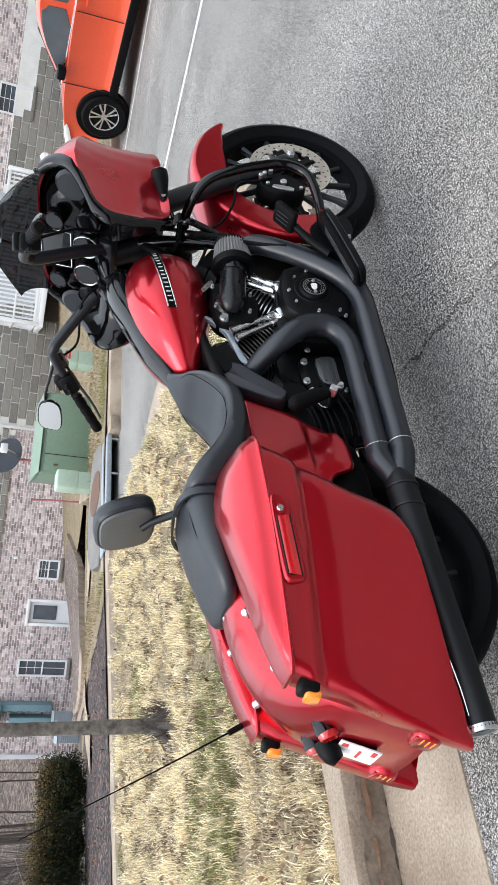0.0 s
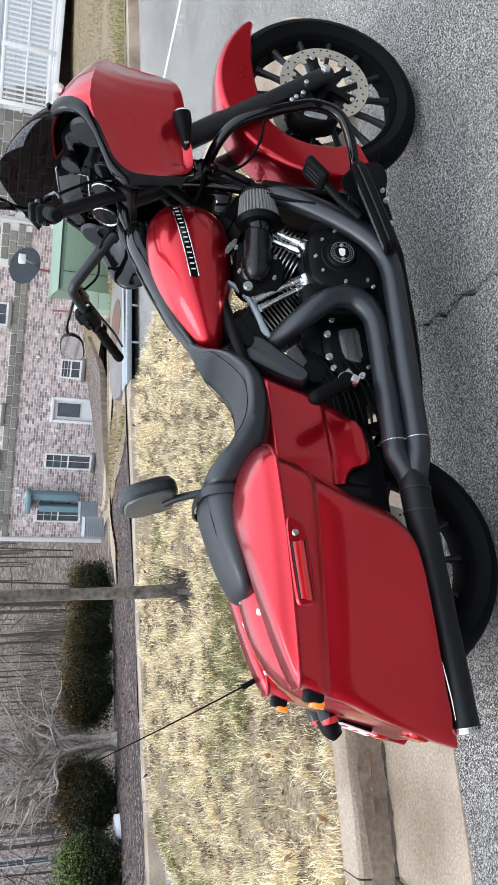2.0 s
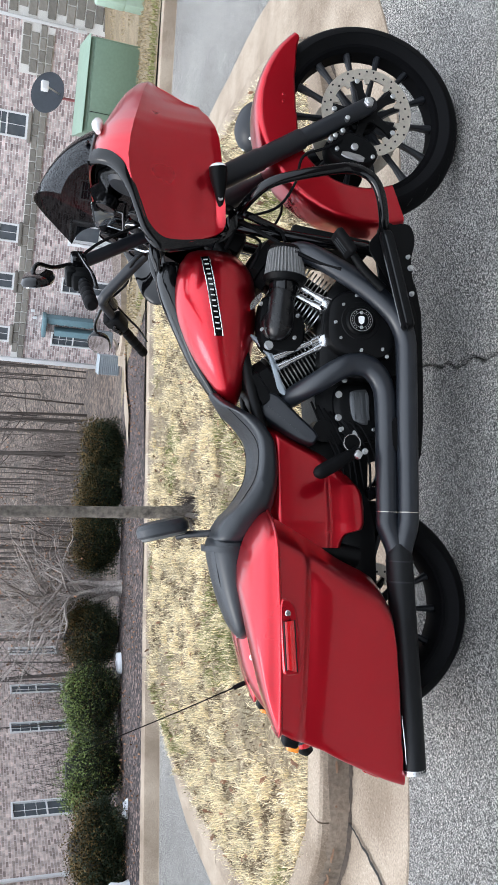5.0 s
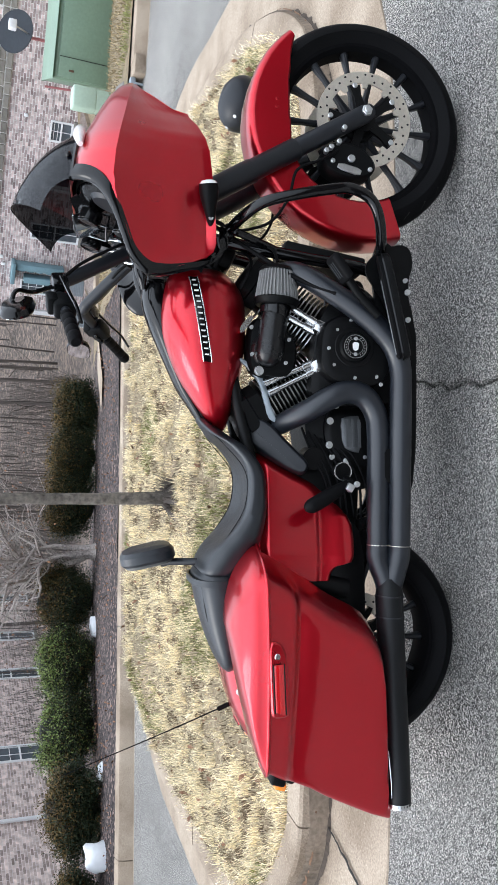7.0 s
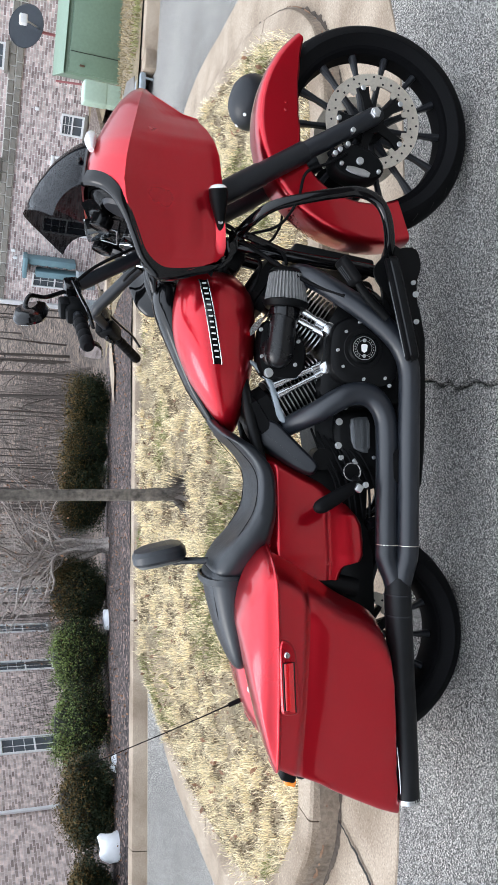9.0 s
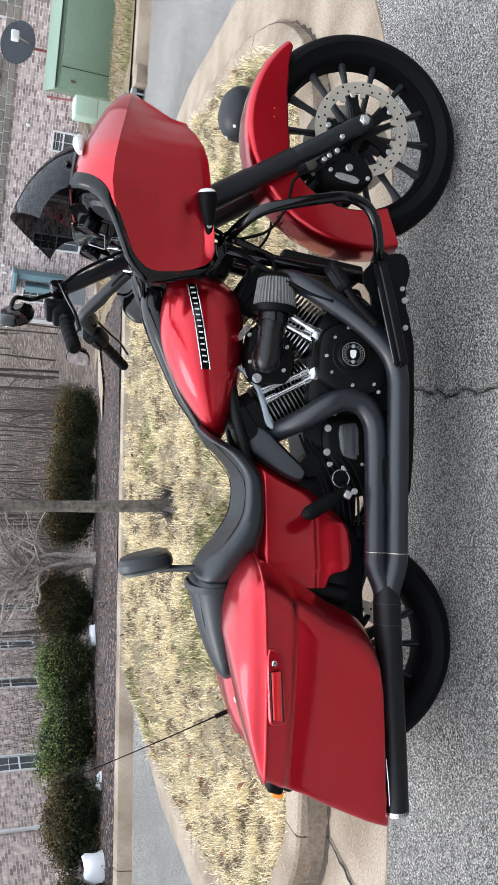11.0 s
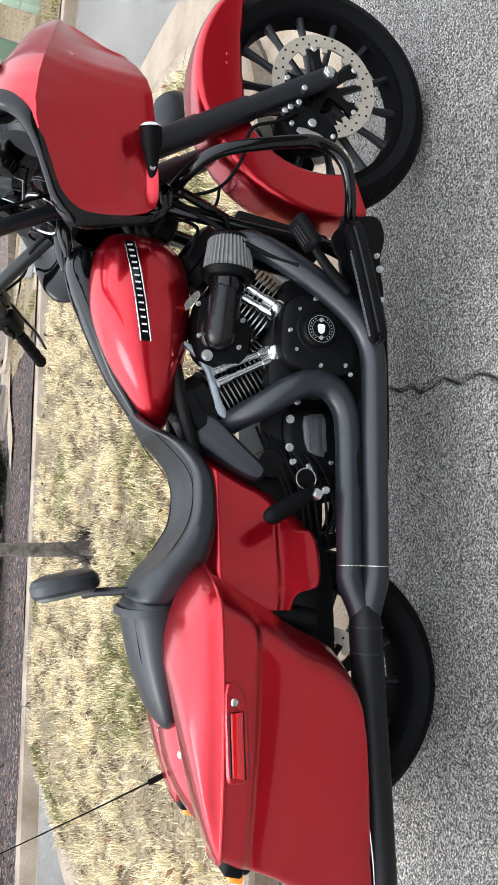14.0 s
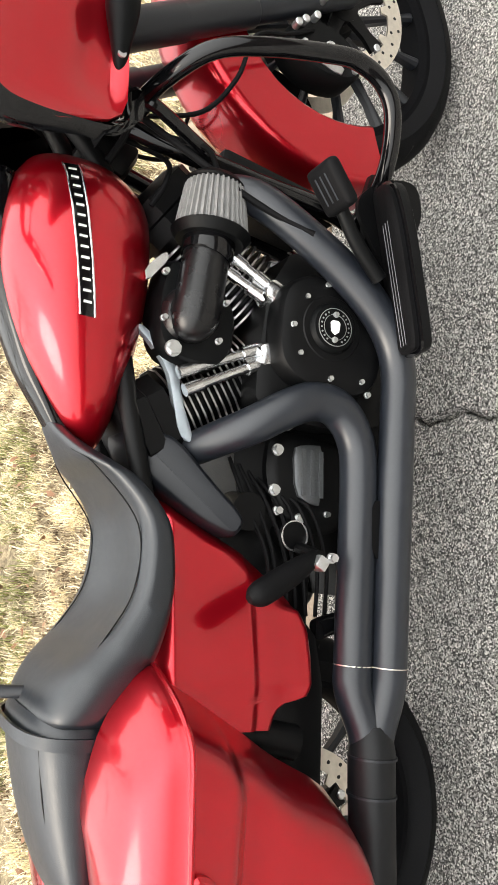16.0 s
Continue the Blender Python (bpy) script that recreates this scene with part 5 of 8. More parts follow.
def build_tank():
    t = new("fuel_tank")
    t.parent = BIKE
    rows = [(0.292, 0.03, 0.045, 0.80, 0.055), (0.284, 0.074, 0.075, 0.80, 0.080), (0.262, 0.110, 0.095, 0.795, 0.100), (0.22, 0.142, 0.122, 0.79, 0.128), (0.16, 0.157, 0.132, 0.79, 0.140), (0.09, 0.160, 0.125, 0.79, 0.143), (0.02, 0.154, 0.105, 0.785, 0.134), (-0.05, 0.138, 0.083, 0.772, 0.110), (-0.11, 0.108, 0.062, 0.752, 0.078), (-0.155, 0.072, 0.042, 0.735, 0.048), (-0.184, 0.040, 0.024, 0.722, 0.026), (-0.199, 0.015, 0.010, 0.714, 0.010)]
    bm = bmesh.new()
    s = spline(rows, 3)
    skin(bm, [oval(r[0], 0, r[3], r[1], r[2], r[4], 36, 2.25) for r in s])
    part("tank_shell", bm, RED, t, "candy red teardrop tank", sharp=60)
    rows = [(0.250, 0.035, 0.025, 0.925), (0.235, 0.064, 0.044, 0.918), (0.19, 0.074, 0.056, 0.914), (0.13, 0.073, 0.050, 0.902), (0.06, 0.066, 0.038, 0.882), (-0.01, 0.057, 0.028, 0.858), (-0.08, 0.048, 0.022, 0.828), (-0.135, 0.040, 0.016, 0.795), (-0.172, 0.032, 0.012, 0.772), (-0.187, 0.018, 0.007, 0.760)]
    bm = bmesh.new()
    skin(bm, [oval(r[0], 0, r[3], r[1], r[2], 0.03, 24, 2.6) for r in spline(rows, 3)])
    part("console", bm, GLOSS, t, "gloss black tank console")
    # badge strip down each flank: plain bars on a black band
    for s in (-1, 1):
        rings, bright = [], []
        top = []
        for k in range(13):
            x = 0.243 - 0.252 * k / 12
            r = lerp_table([(q[0], *q[1:]) for q in sorted([(a[0], a[1], a[2], a[3], a[4]) for a in [(0.262, 0.110, 0.095, 0.795, 0.100), (0.22, 0.142, 0.122, 0.79, 0.128), (0.16, 0.157, 0.132, 0.79, 0.140), (0.09, 0.160, 0.125, 0.79, 0.143), (0.02, 0.154, 0.105, 0.785, 0.134), (-0.05, 0.138, 0.083, 0.772, 0.110)]])], x)
            zc = 0.826 - 0.05 * k / 12
            pts = []
            for dz in (-0.012, 0.0, 0.012):
                f = min(0.99, abs(zc + dz - r[2]) / (r[1] if zc + dz > r[2] else r[3]))
                pts.append(Vector((x, s * (r[0] * (1 - f ** 2.25) ** (1 / 2.25) + 0.0012), zc + dz)))
            rings.append(pts + [p + Vector((0, s * 0.003, 0)) for p in pts[::-1]])
            top.append(pts)
        bm = bmesh.new()
        skin(bm, rings)
        b = part("badge", bm, GLOSS, t, "black badge strip with bright bars")
        bm = bmesh.new()
        for j in (0, 2):
            tube(bm, [p[j] + Vector((0, s * 0.003, 0)) for p in top], 0.0018, 6, smooth=False)
        part("badge_border", bm, CHROME, b)
        for k in range(14):
            i = 0.6 + k * 0.8
            lo = top[int(i)][0].lerp(top[min(12, int(i) + 1)][0], i % 1).lerp(top[int(i)][2].lerp(top[min(12, int(i) + 1)][2], i % 1), 0.24)
            hi = top[int(i)][0].lerp(top[min(12, int(i) + 1)][0], i % 1).lerp(top[int(i)][2].lerp(top[min(12, int(i) + 1)][2], i % 1), 0.76)
            bm = bmesh.new()
            off = Vector((0, s * 0.0035, 0))
            tube(bm, [lo + off, hi + off], 0.0042, 8, smooth=False, flat=0.4)
            part("badge_bar", bm, WHITELENS, b)


build_tank()


def build_seat():
    t = new("saddle")
    t.parent = BIKE
    rows = [(-0.158, 0.030, 0.797, 0.765), (-0.176, 0.046, 0.786, 0.747), (-0.200, 0.078, 0.766, 0.712), (-0.222, 0.118, 0.744, 0.680), (-0.25, 0.146, 0.706, 0.638), (-0.31, 0.166, 0.657, 0.592), (-0.38, 0.178, 0.643, 0.580), (-0.44, 0.183, 0.652, 0.579), (-0.50, 0.183, 0.690, 0.584), (-0.55, 0.180, 0.742, 0.596), (-0.59, 0.174, 0.770, 0.612), (-0.615, 0.166, 0.776, 0.632), (-0.63, 0.15, 0.766, 0.648)]
    bm = bmesh.new()
    rings = []
    for x, w, top, bot in spline(rows, 4):
        r = oval(x, 0, (top * 0.62 + bot * 0.38), w, top - (top * 0.62 + bot * 0.38), (top * 0.62 + bot * 0.38) - bot, 36, 2.8)
        dip = lerp_table([(-0.6, 0.010), (-0.5, 0.035), (-0.4, 0.03), (-0.28, 0.01), (-0.13, 0)], x)[0]
        for p in r:
            if p.z > top - 0.03:
                p.z += dip * (abs(p.y) / w) ** 1.5 * 0.6 - 0.004
        rings.append(r)
    skin(bm, rings)
    part("rider_seat", bm, VINYL, t, "black vinyl rider seat", sharp=60)
    rows = [(-0.615, 0.150, 0.775, 0.645), (-0.635, 0.160, 0.782, 0.64), (-0.68, 0.162, 0.776, 0.642), (-0.75, 0.158, 0.758, 0.645), (-0.82, 0.152, 0.734, 0.648), (-0.865, 0.142, 0.714, 0.65), (-0.895, 0.118, 0.698, 0.652), (-0.912, 0.075, 0.682, 0.655)]
    bm = bmesh.new()
    skin(bm, [oval(x, 0, (a + b) / 2, w, (a - b) / 2, (a - b) / 2, 36, 3.0) for x, w, a, b in spline(rows, 4)])
    part("pillion_seat", bm, VINYL, t, "black vinyl passenger seat", sharp=60)
    bm = bmesh.new()
    o = oval(-0.646, 0, 0.715, 0.167, 0.080, 0.072, 36, 2.9)
    i = oval(-0.646, 0, 0.715, 0.160, 0.074, 0.064, 36, 2.9)
    skin(bm, [[p + Vector((0.009, 0, 0)) for p in o], [p - Vector((0.009, 0, 0)) for p in o], [p - Vector((0.009, 0, 0)) for p in i], [p + Vector((0.009, 0, 0)) for p in i]], closed=True, cap=False)
    part("grab_strap", bm, VINYL, t, "black strap over the seat", sharp=30)
    # stitched seams
    for s in (-1, 1):
        bm = bmesh.new()
        tube(bm, [(-0.205, s * 0.062, 0.755), (-0.235, s * 0.112, 0.724), (-0.32, s * 0.132, 0.653), (-0.42, s * 0.138, 0.651), (-0.50, s * 0.140, 0.692), (-0.57, s * 0.140, 0.742)], 0.0013, 6)
        part("seam", bm, MATT, t)
        bm = bmesh.new()
        tube(bm, [(-0.30, s * 0.160, 0.632), (-0.40, s * 0.176, 0.614), (-0.48, s * 0.177, 0.640), (-0.54, s * 0.172, 0.692), (-0.585, s * 0.163, 0.728)], 0.0013, 6)
        part("seam", bm, MATT, t)
        bm = bmesh.new()
        tube(bm, [(-0.65, s * 0.125, 0.768), (-0.75, s * 0.122, 0.747), (-0.84, s * 0.10, 0.708), (-0.89, s * 0.06, 0.680)], 0.0013, 6)
        part("seam", bm, MATT, t)
    bm = bmesh.new()
    disc(bm, (-0.915, 0, 0.668), (-0.921, 0, 0.676), 0.012, segs=16, bevel=0.003)
    part("seat_screw", bm, CHROME, t)
    # backrest
    b = new("backrest")
    b.parent = BIKE
    out = rounded([(-0.115, -0.045), (-0.085, -0.085), (0.085, -0.085), (0.115, -0.045), (0.108, 0.045), (0.07, 0.085), (-0.07, 0.085), (-0.108, 0.045)], 2)
    m = Matrix.Translation((-0.590, 0.098, 0.915)) @ Euler((0, radians(-14), 0)).to_matrix().to_4x4() @ Matrix(((0, 0, -1, 0), (1, 0, 0, 0), (0, 1, 0, 0), (0, 0, 0, 1)))
    bm = bmesh.new()
    slab(bm, out, [(-0.030, 0.05), (-0.029, 0.03), (-0.022, 0.010), (-0.008, 0.0), (0.012, 0.0), (0.020, 0.006)], "xy")
    bmesh.ops.transform(bm, matrix=m, verts=bm.verts)
    part("pad", bm, VINYL, b, "black padded cushion")
    bm = bmesh.new()
    slab(bm, out, [(0.018, 0.010), (0.027, 0.013), (0.030, 0.020)], "xy")
    bmesh.ops.transform(bm, matrix=m, verts=bm.verts)
    part("back_plate", bm, material("grey moulded plastic", (0.10, 0.105, 0.10), 0.5, grain=200, spread=0.2), b, "dull grey back plate")
    bm = bmesh.new()
    tube(bm, [(-0.614, 0.085, 0.868), (-0.606, 0.06, 0.835), (-0.60, 0.02, 0.76)], 0.011, 12)
    part("post", bm, SATIN, b)


build_seat()


def rounded_ring(x0, x1, y0, y1, z, r, n=5):
    """A rounded rectangle at height z, counter-clockwise."""
    out = []
    r = min(r, abs(x1 - x0) / 2.1, abs(y1 - y0) / 2.1)
    for cx, cy, a0 in ((x1 - r, y1 - r, 0), (x0 + r, y1 - r, 90), (x0 + r, y0 + r, 180), (x1 - r, y0 + r, 270)):
        for k in range(n):
            a = radians(a0 + 90 * k / (n - 1))
            out.append(Vector((cx + r * math.cos(a), cy + r * math.sin(a), z)))
    return out


def along_outer(ring, n, count=18):
    """Adds points along the outer side of a rounded ring, closer together towards the front."""
    a, b = ring[3 * n - 1], ring[3 * n]
    return ring[:3 * n] + [a.lerp(b, 1 - (1 - k / (count + 1)) ** 1.5) for k in range(1, count + 1)] + ring[3 * n:]


def build_bag(s):
    b = new("saddlebag")
    b.parent = BIKE

    def taper(x):
        """How far the outer face has run in towards the tail."""
        d = max(0, -0.80 - x)
        return 0.018 + 0.08 * d + 0.2 * d * d - 0.010 * max(0, 1 - ((x + 0.86) / 0.3) ** 2)

    def trim(p, xf):
        """Outer face runs in towards the tail and rounds off to the front edge xf."""
        y = -p.y
        if y > 0.17:
            k = (y - 0.165) / 0.18
            y -= k * (taper(p.x) + 0.15 * max(0, min(1, 1 - (xf - p.x) / 0.10)) ** 2.0)
        p.y = y * s
    front = [(0.245, -1.235), (0.258, -1.16), (0.275, -1.02), (0.29, -0.85), (0.302, -0.765), (0.32, -0.727), (0.34, -0.706), (0.40, -0.672), (0.46, -0.632), (0.54, -0.585), (0.62, -0.532)]
    rear = [(0.240, -1.280), (0.250, -1.302), (0.30, -1.281), (0.37, -1.243), (0.46, -1.192), (0.56, -1.155), (0.62, -1.135)]
    outer = [(0.255, 0.282), (0.262, 0.294), (0.275, 0.302), (0.30, 0.310), (0.35, 0.317), (0.40, 0.321), (0.45, 0.3235), (0.49, 0.3220), (0.508, 0.3195), (0.518, 0.3185), (0.527, 0.3270), (0.535, 0.3395), (0.545, 0.343), (0.56, 0.344), (0.62, 0.347)]
    zs = [0.245, 0.252, 0.262, 0.272, 0.282, 0.294, 0.304, 0.315, 0.33, 0.355, 0.38, 0.405, 0.43, 0.455, 0.48, 0.495, 0.505, 0.511, 0.517, 0.522, 0.527, 0.532, 0.538, 0.545, 0.552, 0.56, 0.58, 0.60]
    bm = bmesh.new()
    rings = []
    for z in zs:
        xf, xr, o = lerp_table(front, z)[0], lerp_table(rear, z)[0], lerp_table(outer, z)[0]
        tilt = 0.03
        r = along_outer(rounded_ring(xr, xf, -o, -0.165, z, 0.028, 6), 6)
        for p in r:
            if z > 0.55:
                k = (z - 0.55) / 0.05
                p.z += k * (0.012 - tilt * max(0, min(1, (-0.6 - p.x) / 0.55)))
            p.z -= 0.042 * max(0, (0.42 - z) / 0.175)
            trim(p, xf)
        rings.append(r)
    skin(bm, rings)
    part("bag_body", bm, RED, b, "candy red hard saddlebag body", sharp=28)
    # lid
    ft = [(0.600, -0.530), (0.608, -0.530), (0.622, -0.536), (0.65, -0.556), (0.68, -0.592), (0.70, -0.635), (0.712, -0.69)]
    rt = [(0.600, -1.148), (0.608, -1.146), (0.622, -1.112), (0.65, -1.02), (0.68, -0.89), (0.70, -0.80), (0.712, -0.75)]
    ot = [(0.600, 0.354), (0.606, 0.355), (0.611, 0.351), (0.622, 0.346), (0.65, 0.335), (0.68, 0.300), (0.70, 0.255), (0.712, 0.215)]
    bm = bmesh.new()
    rings = []
    rows = [(z, lerp_table(ft, z)[0], lerp_table(rt, z)[0], lerp_table(ot, z)[0]) for z in (0.600, 0.606, 0.612, 0.622, 0.65, 0.68, 0.70, 0.712)]
    for z, xf, xr, o in spline(rows, 4):
        r = along_outer(rounded_ring(xr, xf, -o, -0.16, z, 0.035 + 0.5 * max(0, z - 0.622), 8), 8)
        for p in r:
            p.z = 0.60 + (p.z - 0.60) * (1 - 0.17 * ease(0.612, 0.66, z))
            p.z += 0.014 - 0.03 * max(0, min(1, (-0.6 - p.x) / 0.55)) * ease(0.712, 0.612, z)
            trim(p, xf)
        rings.append(r)
    skin(bm, rings)
    bead = [q.copy() for q in rings[4]]
    lid = part("bag_lid", bm, RED, b, "candy red saddlebag lid", sharp=55)
    bm = bmesh.new()
    tube(bm, bead + bead[:1], 0.0042, 8, smooth=False)
    part("lid_bead", bm, RED, lid)
    # latch with lock and reflector
    out = rounded([(-0.765, 0.607), (-0.80, 0.612), (-0.96, 0.597), (-0.975, 0.585), (-0.97, 0.547), (-0.945, 0.545), (-0.80, 0.562), (-0.772, 0.578)], 2)
    bm = bmesh.new()
    slab(bm, out, [(s * 0.335, 0), (s * 0.352, 0), (s * 0.357, 0.005), (s * 0.357, 0.012)])
    for v in bm.verts:
        v.co.y -= s * (taper(v.co.x) - 0.004)
    la = part("latch", bm, RED, b, sharp=40)
    bm = bmesh.new()
    slab(bm, [(-0.828, 0.598), (-0.957, 0.585), (-0.962, 0.557), (-0.824, 0.571)], [(s * 0.354, -0.003), (s * 0.3585, -0.003), (s * 0.359, -0.001)])
    for v in bm.verts:
        v.co.y -= s * (taper(v.co.x) - 0.004)
    part("reflector_bezel", bm, GLOSS, la)
    bm = bmesh.new()
    slab(bm, [(-0.828, 0.598), (-0.957, 0.585), (-0.962, 0.557), (-0.824, 0.571)], [(s * 0.356, 0.001), (s * 0.360, 0.001), (s * 0.361, 0.004)])
    for v in bm.verts:
        v.co.y -= s * (taper(v.co.x) - 0.004)
    part("reflector", bm, REDLENS, la, "deep red reflector")
    bm = bmesh.new()
    disc(bm, (-0.806, s * 0.340, 0.588), (-0.806, s * 0.353, 0.588), 0.0085, segs=20, bevel=0.002)
    disc(bm, (-0.806, s * 0.352, 0.588), (-0.806, s * 0.3555, 0.588), 0.006, segs=6)
    part("lock", bm, CHROME, la)
    # rear light strip
    bm = bmesh.new()
    tilt = Euler((0, radians(14), 0)).to_matrix()
    box(bm, (-1.150, s * 0.228, 0.547), (0.064, 0.054, 0.044), tilt, 0.009, 3)
    li = part("signal_housing", bm, TEXTURE, b)
    bm = bmesh.new()
    box(bm, (-1.184, s * 0.227, 0.545), (0.020, 0.048, 0.034), tilt, 0.006)
    part("signal_lens", bm, AMBER, li, "amber lens")


build_bag(-1)
build_bag(1)


def build_tail():
    # the mudguard's crown line from the seat to its lower edge, its half width and how far its edges fall
    line = [(-0.58, 0.655, 0.125, 0.05), (-0.72, 0.680, 0.130, 0.05), (-0.86, 0.684, 0.134, 0.052), (-0.96, 0.670, 0.140, 0.055), (-1.04, 0.645, 0.150, 0.055), (-1.11, 0.604, 0.165, 0.05), (-1.165, 0.550, 0.182, 0.04), (-1.205, 0.485, 0.196, 0.03), (-1.230, 0.415, 0.203, 0.024), (-1.252, 0.350, 0.204, 0.024), (-1.272, 0.302, 0.204, 0.026), (-1.280, 0.282, 0.204, 0.028)]
    sp = spline(line, 4)
    bm = bmesh.new()
    rings = []
    for i, p in enumerate(sp):
        a, b = sp[max(0, i - 1)], sp[min(i + 1, len(sp) - 1)]
        d = Vector((b[0] - a[0], 0, b[1] - a[1])).normalized()
        nrm = Vector((d.z, 0, -d.x))
        c = Vector((p[0], 0, p[1]))
        outer = [c + Vector((0, p[2] * k, 0)) - nrm * (p[3] * abs(k) ** 2.6 + 0.05 * max(0, abs(k) - 0.93) / 0.07) for k in (q / 16 - 1 for q in range(33))]
        rings.append(outer + [q - nrm * 0.006 + Vector((0, -q.y * 0.03, 0)) for q in outer[::-1]])
    skin(bm, rings)
    f = part("rear_fender", bm, RED, BIKE, "candy red rear mudguard", sharp=40)
    for s in (-1, 1):
        # lower corner pieces with slotted lights
        bm = bmesh.new()
        out = rounded([(-0.045, -0.034), (0.045, -0.034), (0.045, 0.034), (-0.045, 0.034)], 2)
        slab(bm, out, [(-0.05, 0), (0.010, 0), (0.022, 0.004), (0.027, 0.012)], "xy")
        m = Matrix.Translation((-1.252, s * 0.158, 0.290)) @ Matrix(((0, 0, -1, 0), (1, 0, 0, 0), (0, 1, 0, 0), (0, 0, 0, 1))) @ Euler((radians(-22), 0, 0)).to_matrix().to_4x4()
        bmesh.ops.transform(bm, matrix=m, verts=bm.verts)
        pod = part("corner_piece", bm, RED, f, "red corner piece with slotted light", sharp=40)
        for k in range(3):
            bm = bmesh.new()
            box(bm, (-0.012, -0.016 + 0.012 * k, 0.0265), (0.038, 0.004, 0.003), None, 0.001)
            bmesh.ops.transform(bm, matrix=m, verts=bm.verts)
            part("light_slot", bm, AMBER, pod)
        bm = bmesh.new()
        box(bm, (-0.004, 0.024, 0.0262), (0.055, 0.007, 0.003), None, 0.001)
        bmesh.ops.transform(bm, matrix=m, verts=bm.verts)
        part("low_reflector", bm, REDLENS, pod)
    bm = bmesh.new()
    lean = Euler((0, radians(22), 0)).to_matrix()
    mid = Vector((-1.247, 0.0, 0.400))
    box(bm, mid, (0.005, 0.100, 0.096), lean, 0.002)
    p = part("number_plate", bm, WHITE, f, "small white number plate with red bars")
    for y, z, w, h in ((-0.034, 0.034, 0.020, 0.014), (0.034, 0.034, 0.020, 0.014), (-0.030, -0.034, 0.030, 0.010), (0.0, -0.004, 0.05, 0.006)):
        bm = bmesh.new()
        box(bm, mid + lean @ Vector((-0.0030, y, z)), (0.002, w, h), lean)
        part("plate_bar", bm, SIGNRED, p)
    bm = bmesh.new()
    tube(bm, [(-1.215, 0.0, 0.470), (-1.245, 0.0, 0.458), (-1.262, 0.0, 0.444)], [0.030, 0.026, 0.016], 16, 4)
    part("plate_bracket", bm, TEXTURE, f, "black plate lamp")
    bm = bmesh.new()
    box(bm, mid + lean @ Vector((0.016, 0, 0)), (0.028, 0.060, 0.080), lean, 0.006)
    part("plate_mount", bm, TEXTURE, f)
    for s in (-1, 1):
        l = new("tail_light")
        l.parent = f
        bm = bmesh.new()
        tube(bm, [(-1.150, s * 0.055, 0.50), (-1.19, s * 0.060, 0.487), (-1.215, s * 0.062, 0.478)], [0.010, 0.023, 0.026], 18, 4)
        part("housing", bm, GLOSS, l)
        bm = bmesh.new()
        disc(bm, (-1.212, s * 0.062, 0.478), (-1.230, s * 0.063, 0.474), 0.0255, 0.022, 20, 0.003)
        part("lens", bm, REDLENS, l, "red tail lamp lens")
    for s in (-1, 1):
        for x, y, z in ((-0.952, 0.128, 0.644), (-1.084, 0.134, 0.592)):
            bm = bmesh.new()
            disc(bm, (x, s * y, z - 0.03), (x, s * y, z - 0.004), 0.016, segs=16)
            k = part("bolt_seat", bm, TEXTURE, f)
            bm = bmesh.new()
            disc(bm, (x, s * y, z - 0.006), (x - 0.006, s * (y + 0.006), z + 0.010), 0.012, 0.010, 18, 0.003)
            part("fender_bolt", bm, CHROME, k, "chrome fender bolt")
    # whip aerial
    a = new("antenna")
    a.parent = BIKE
    bm = bmesh.new()
    tube(bm, [(-1.09, 0.26, 0.585), (-1.12, 0.262, 0.65)], 0.008, 10, smooth=False)
    part("antenna_base", bm, RUBBER, a)
    bm = bmesh.new()
    tube(bm, [(-1.115, 0.262, 0.64), (-1.20, 0.265, 0.84), (-1.33, 0.27, 1.16)], [0.0026, 0.002, 0.0013], 8)
    part("antenna_whip", bm, RUBBER, a, "thin black whip aerial")


build_tail()


def cover_face(x):
    """Half width of the side cover, which spreads from the seat's nose to the bag."""
    return max(0.07, min(0.158, 0.074 + 0.28 * (-0.26 - x)))


def build_side_covers():
    # lower edge from the nose to the notch behind, seen from the side
    low = [(-0.633, 0.392), (-0.612, 0.386), (-0.600, 0.380), (-0.590, 0.368), (-0.584, 0.345), (-0.578, 0.327), (-0.560, 0.319), (-0.513, 0.317), (-0.470, 0.320), (-0.445, 0.332), (-0.425, 0.346), (-0.396, 0.375), (-0.351, 0.430), (-0.327, 0.478), (-0.296, 0.534), (-0.272, 0.580), (-0.262, 0.602)]
    for s in (-1, 1):
        bm = bmesh.new()
        rows = []
        xs = sorted({-0.633 + 0.371 * k / 54 for k in range(55)} | {-0.600, -0.590, -0.584, -0.578})
        for x in xs:
            z0, z1 = lerp_table(low, x)[0], 0.606
            row = []
            for k in range(81):
                z = z0 + (z1 - z0) * k / 80
                y = cover_face(x)
                # the front and lower edge turn in, a soft step crosses above the lower box
                d = min((z - z0) * (0.55 if x > -0.44 else 1.0), 0.05)
                turn = 0.030 if x > -0.44 else 0.014
                y -= turn * max(0, 1 - d / (0.034 if x > -0.44 else 0.014)) ** 2
                y += 0.008 * (ease(0.424, 0.345, z) - ease(0.440, 0.420, z))
                y -= 0.020 * ease(0.575, 0.606, z)
                row.append(Vector((x, s * max(0.03, y), z)))
            rows.append(row)
        skin(bm, rows, cap=False, wrap=False)
        bmesh.ops.recalc_face_normals(bm, faces=bm.faces)
        bmesh.ops.solidify(bm, geom=bm.faces, thickness=0.004)
        part("side_cover", bm, RED, BIKE, "candy red side cover", sharp=60)


build_side_covers()


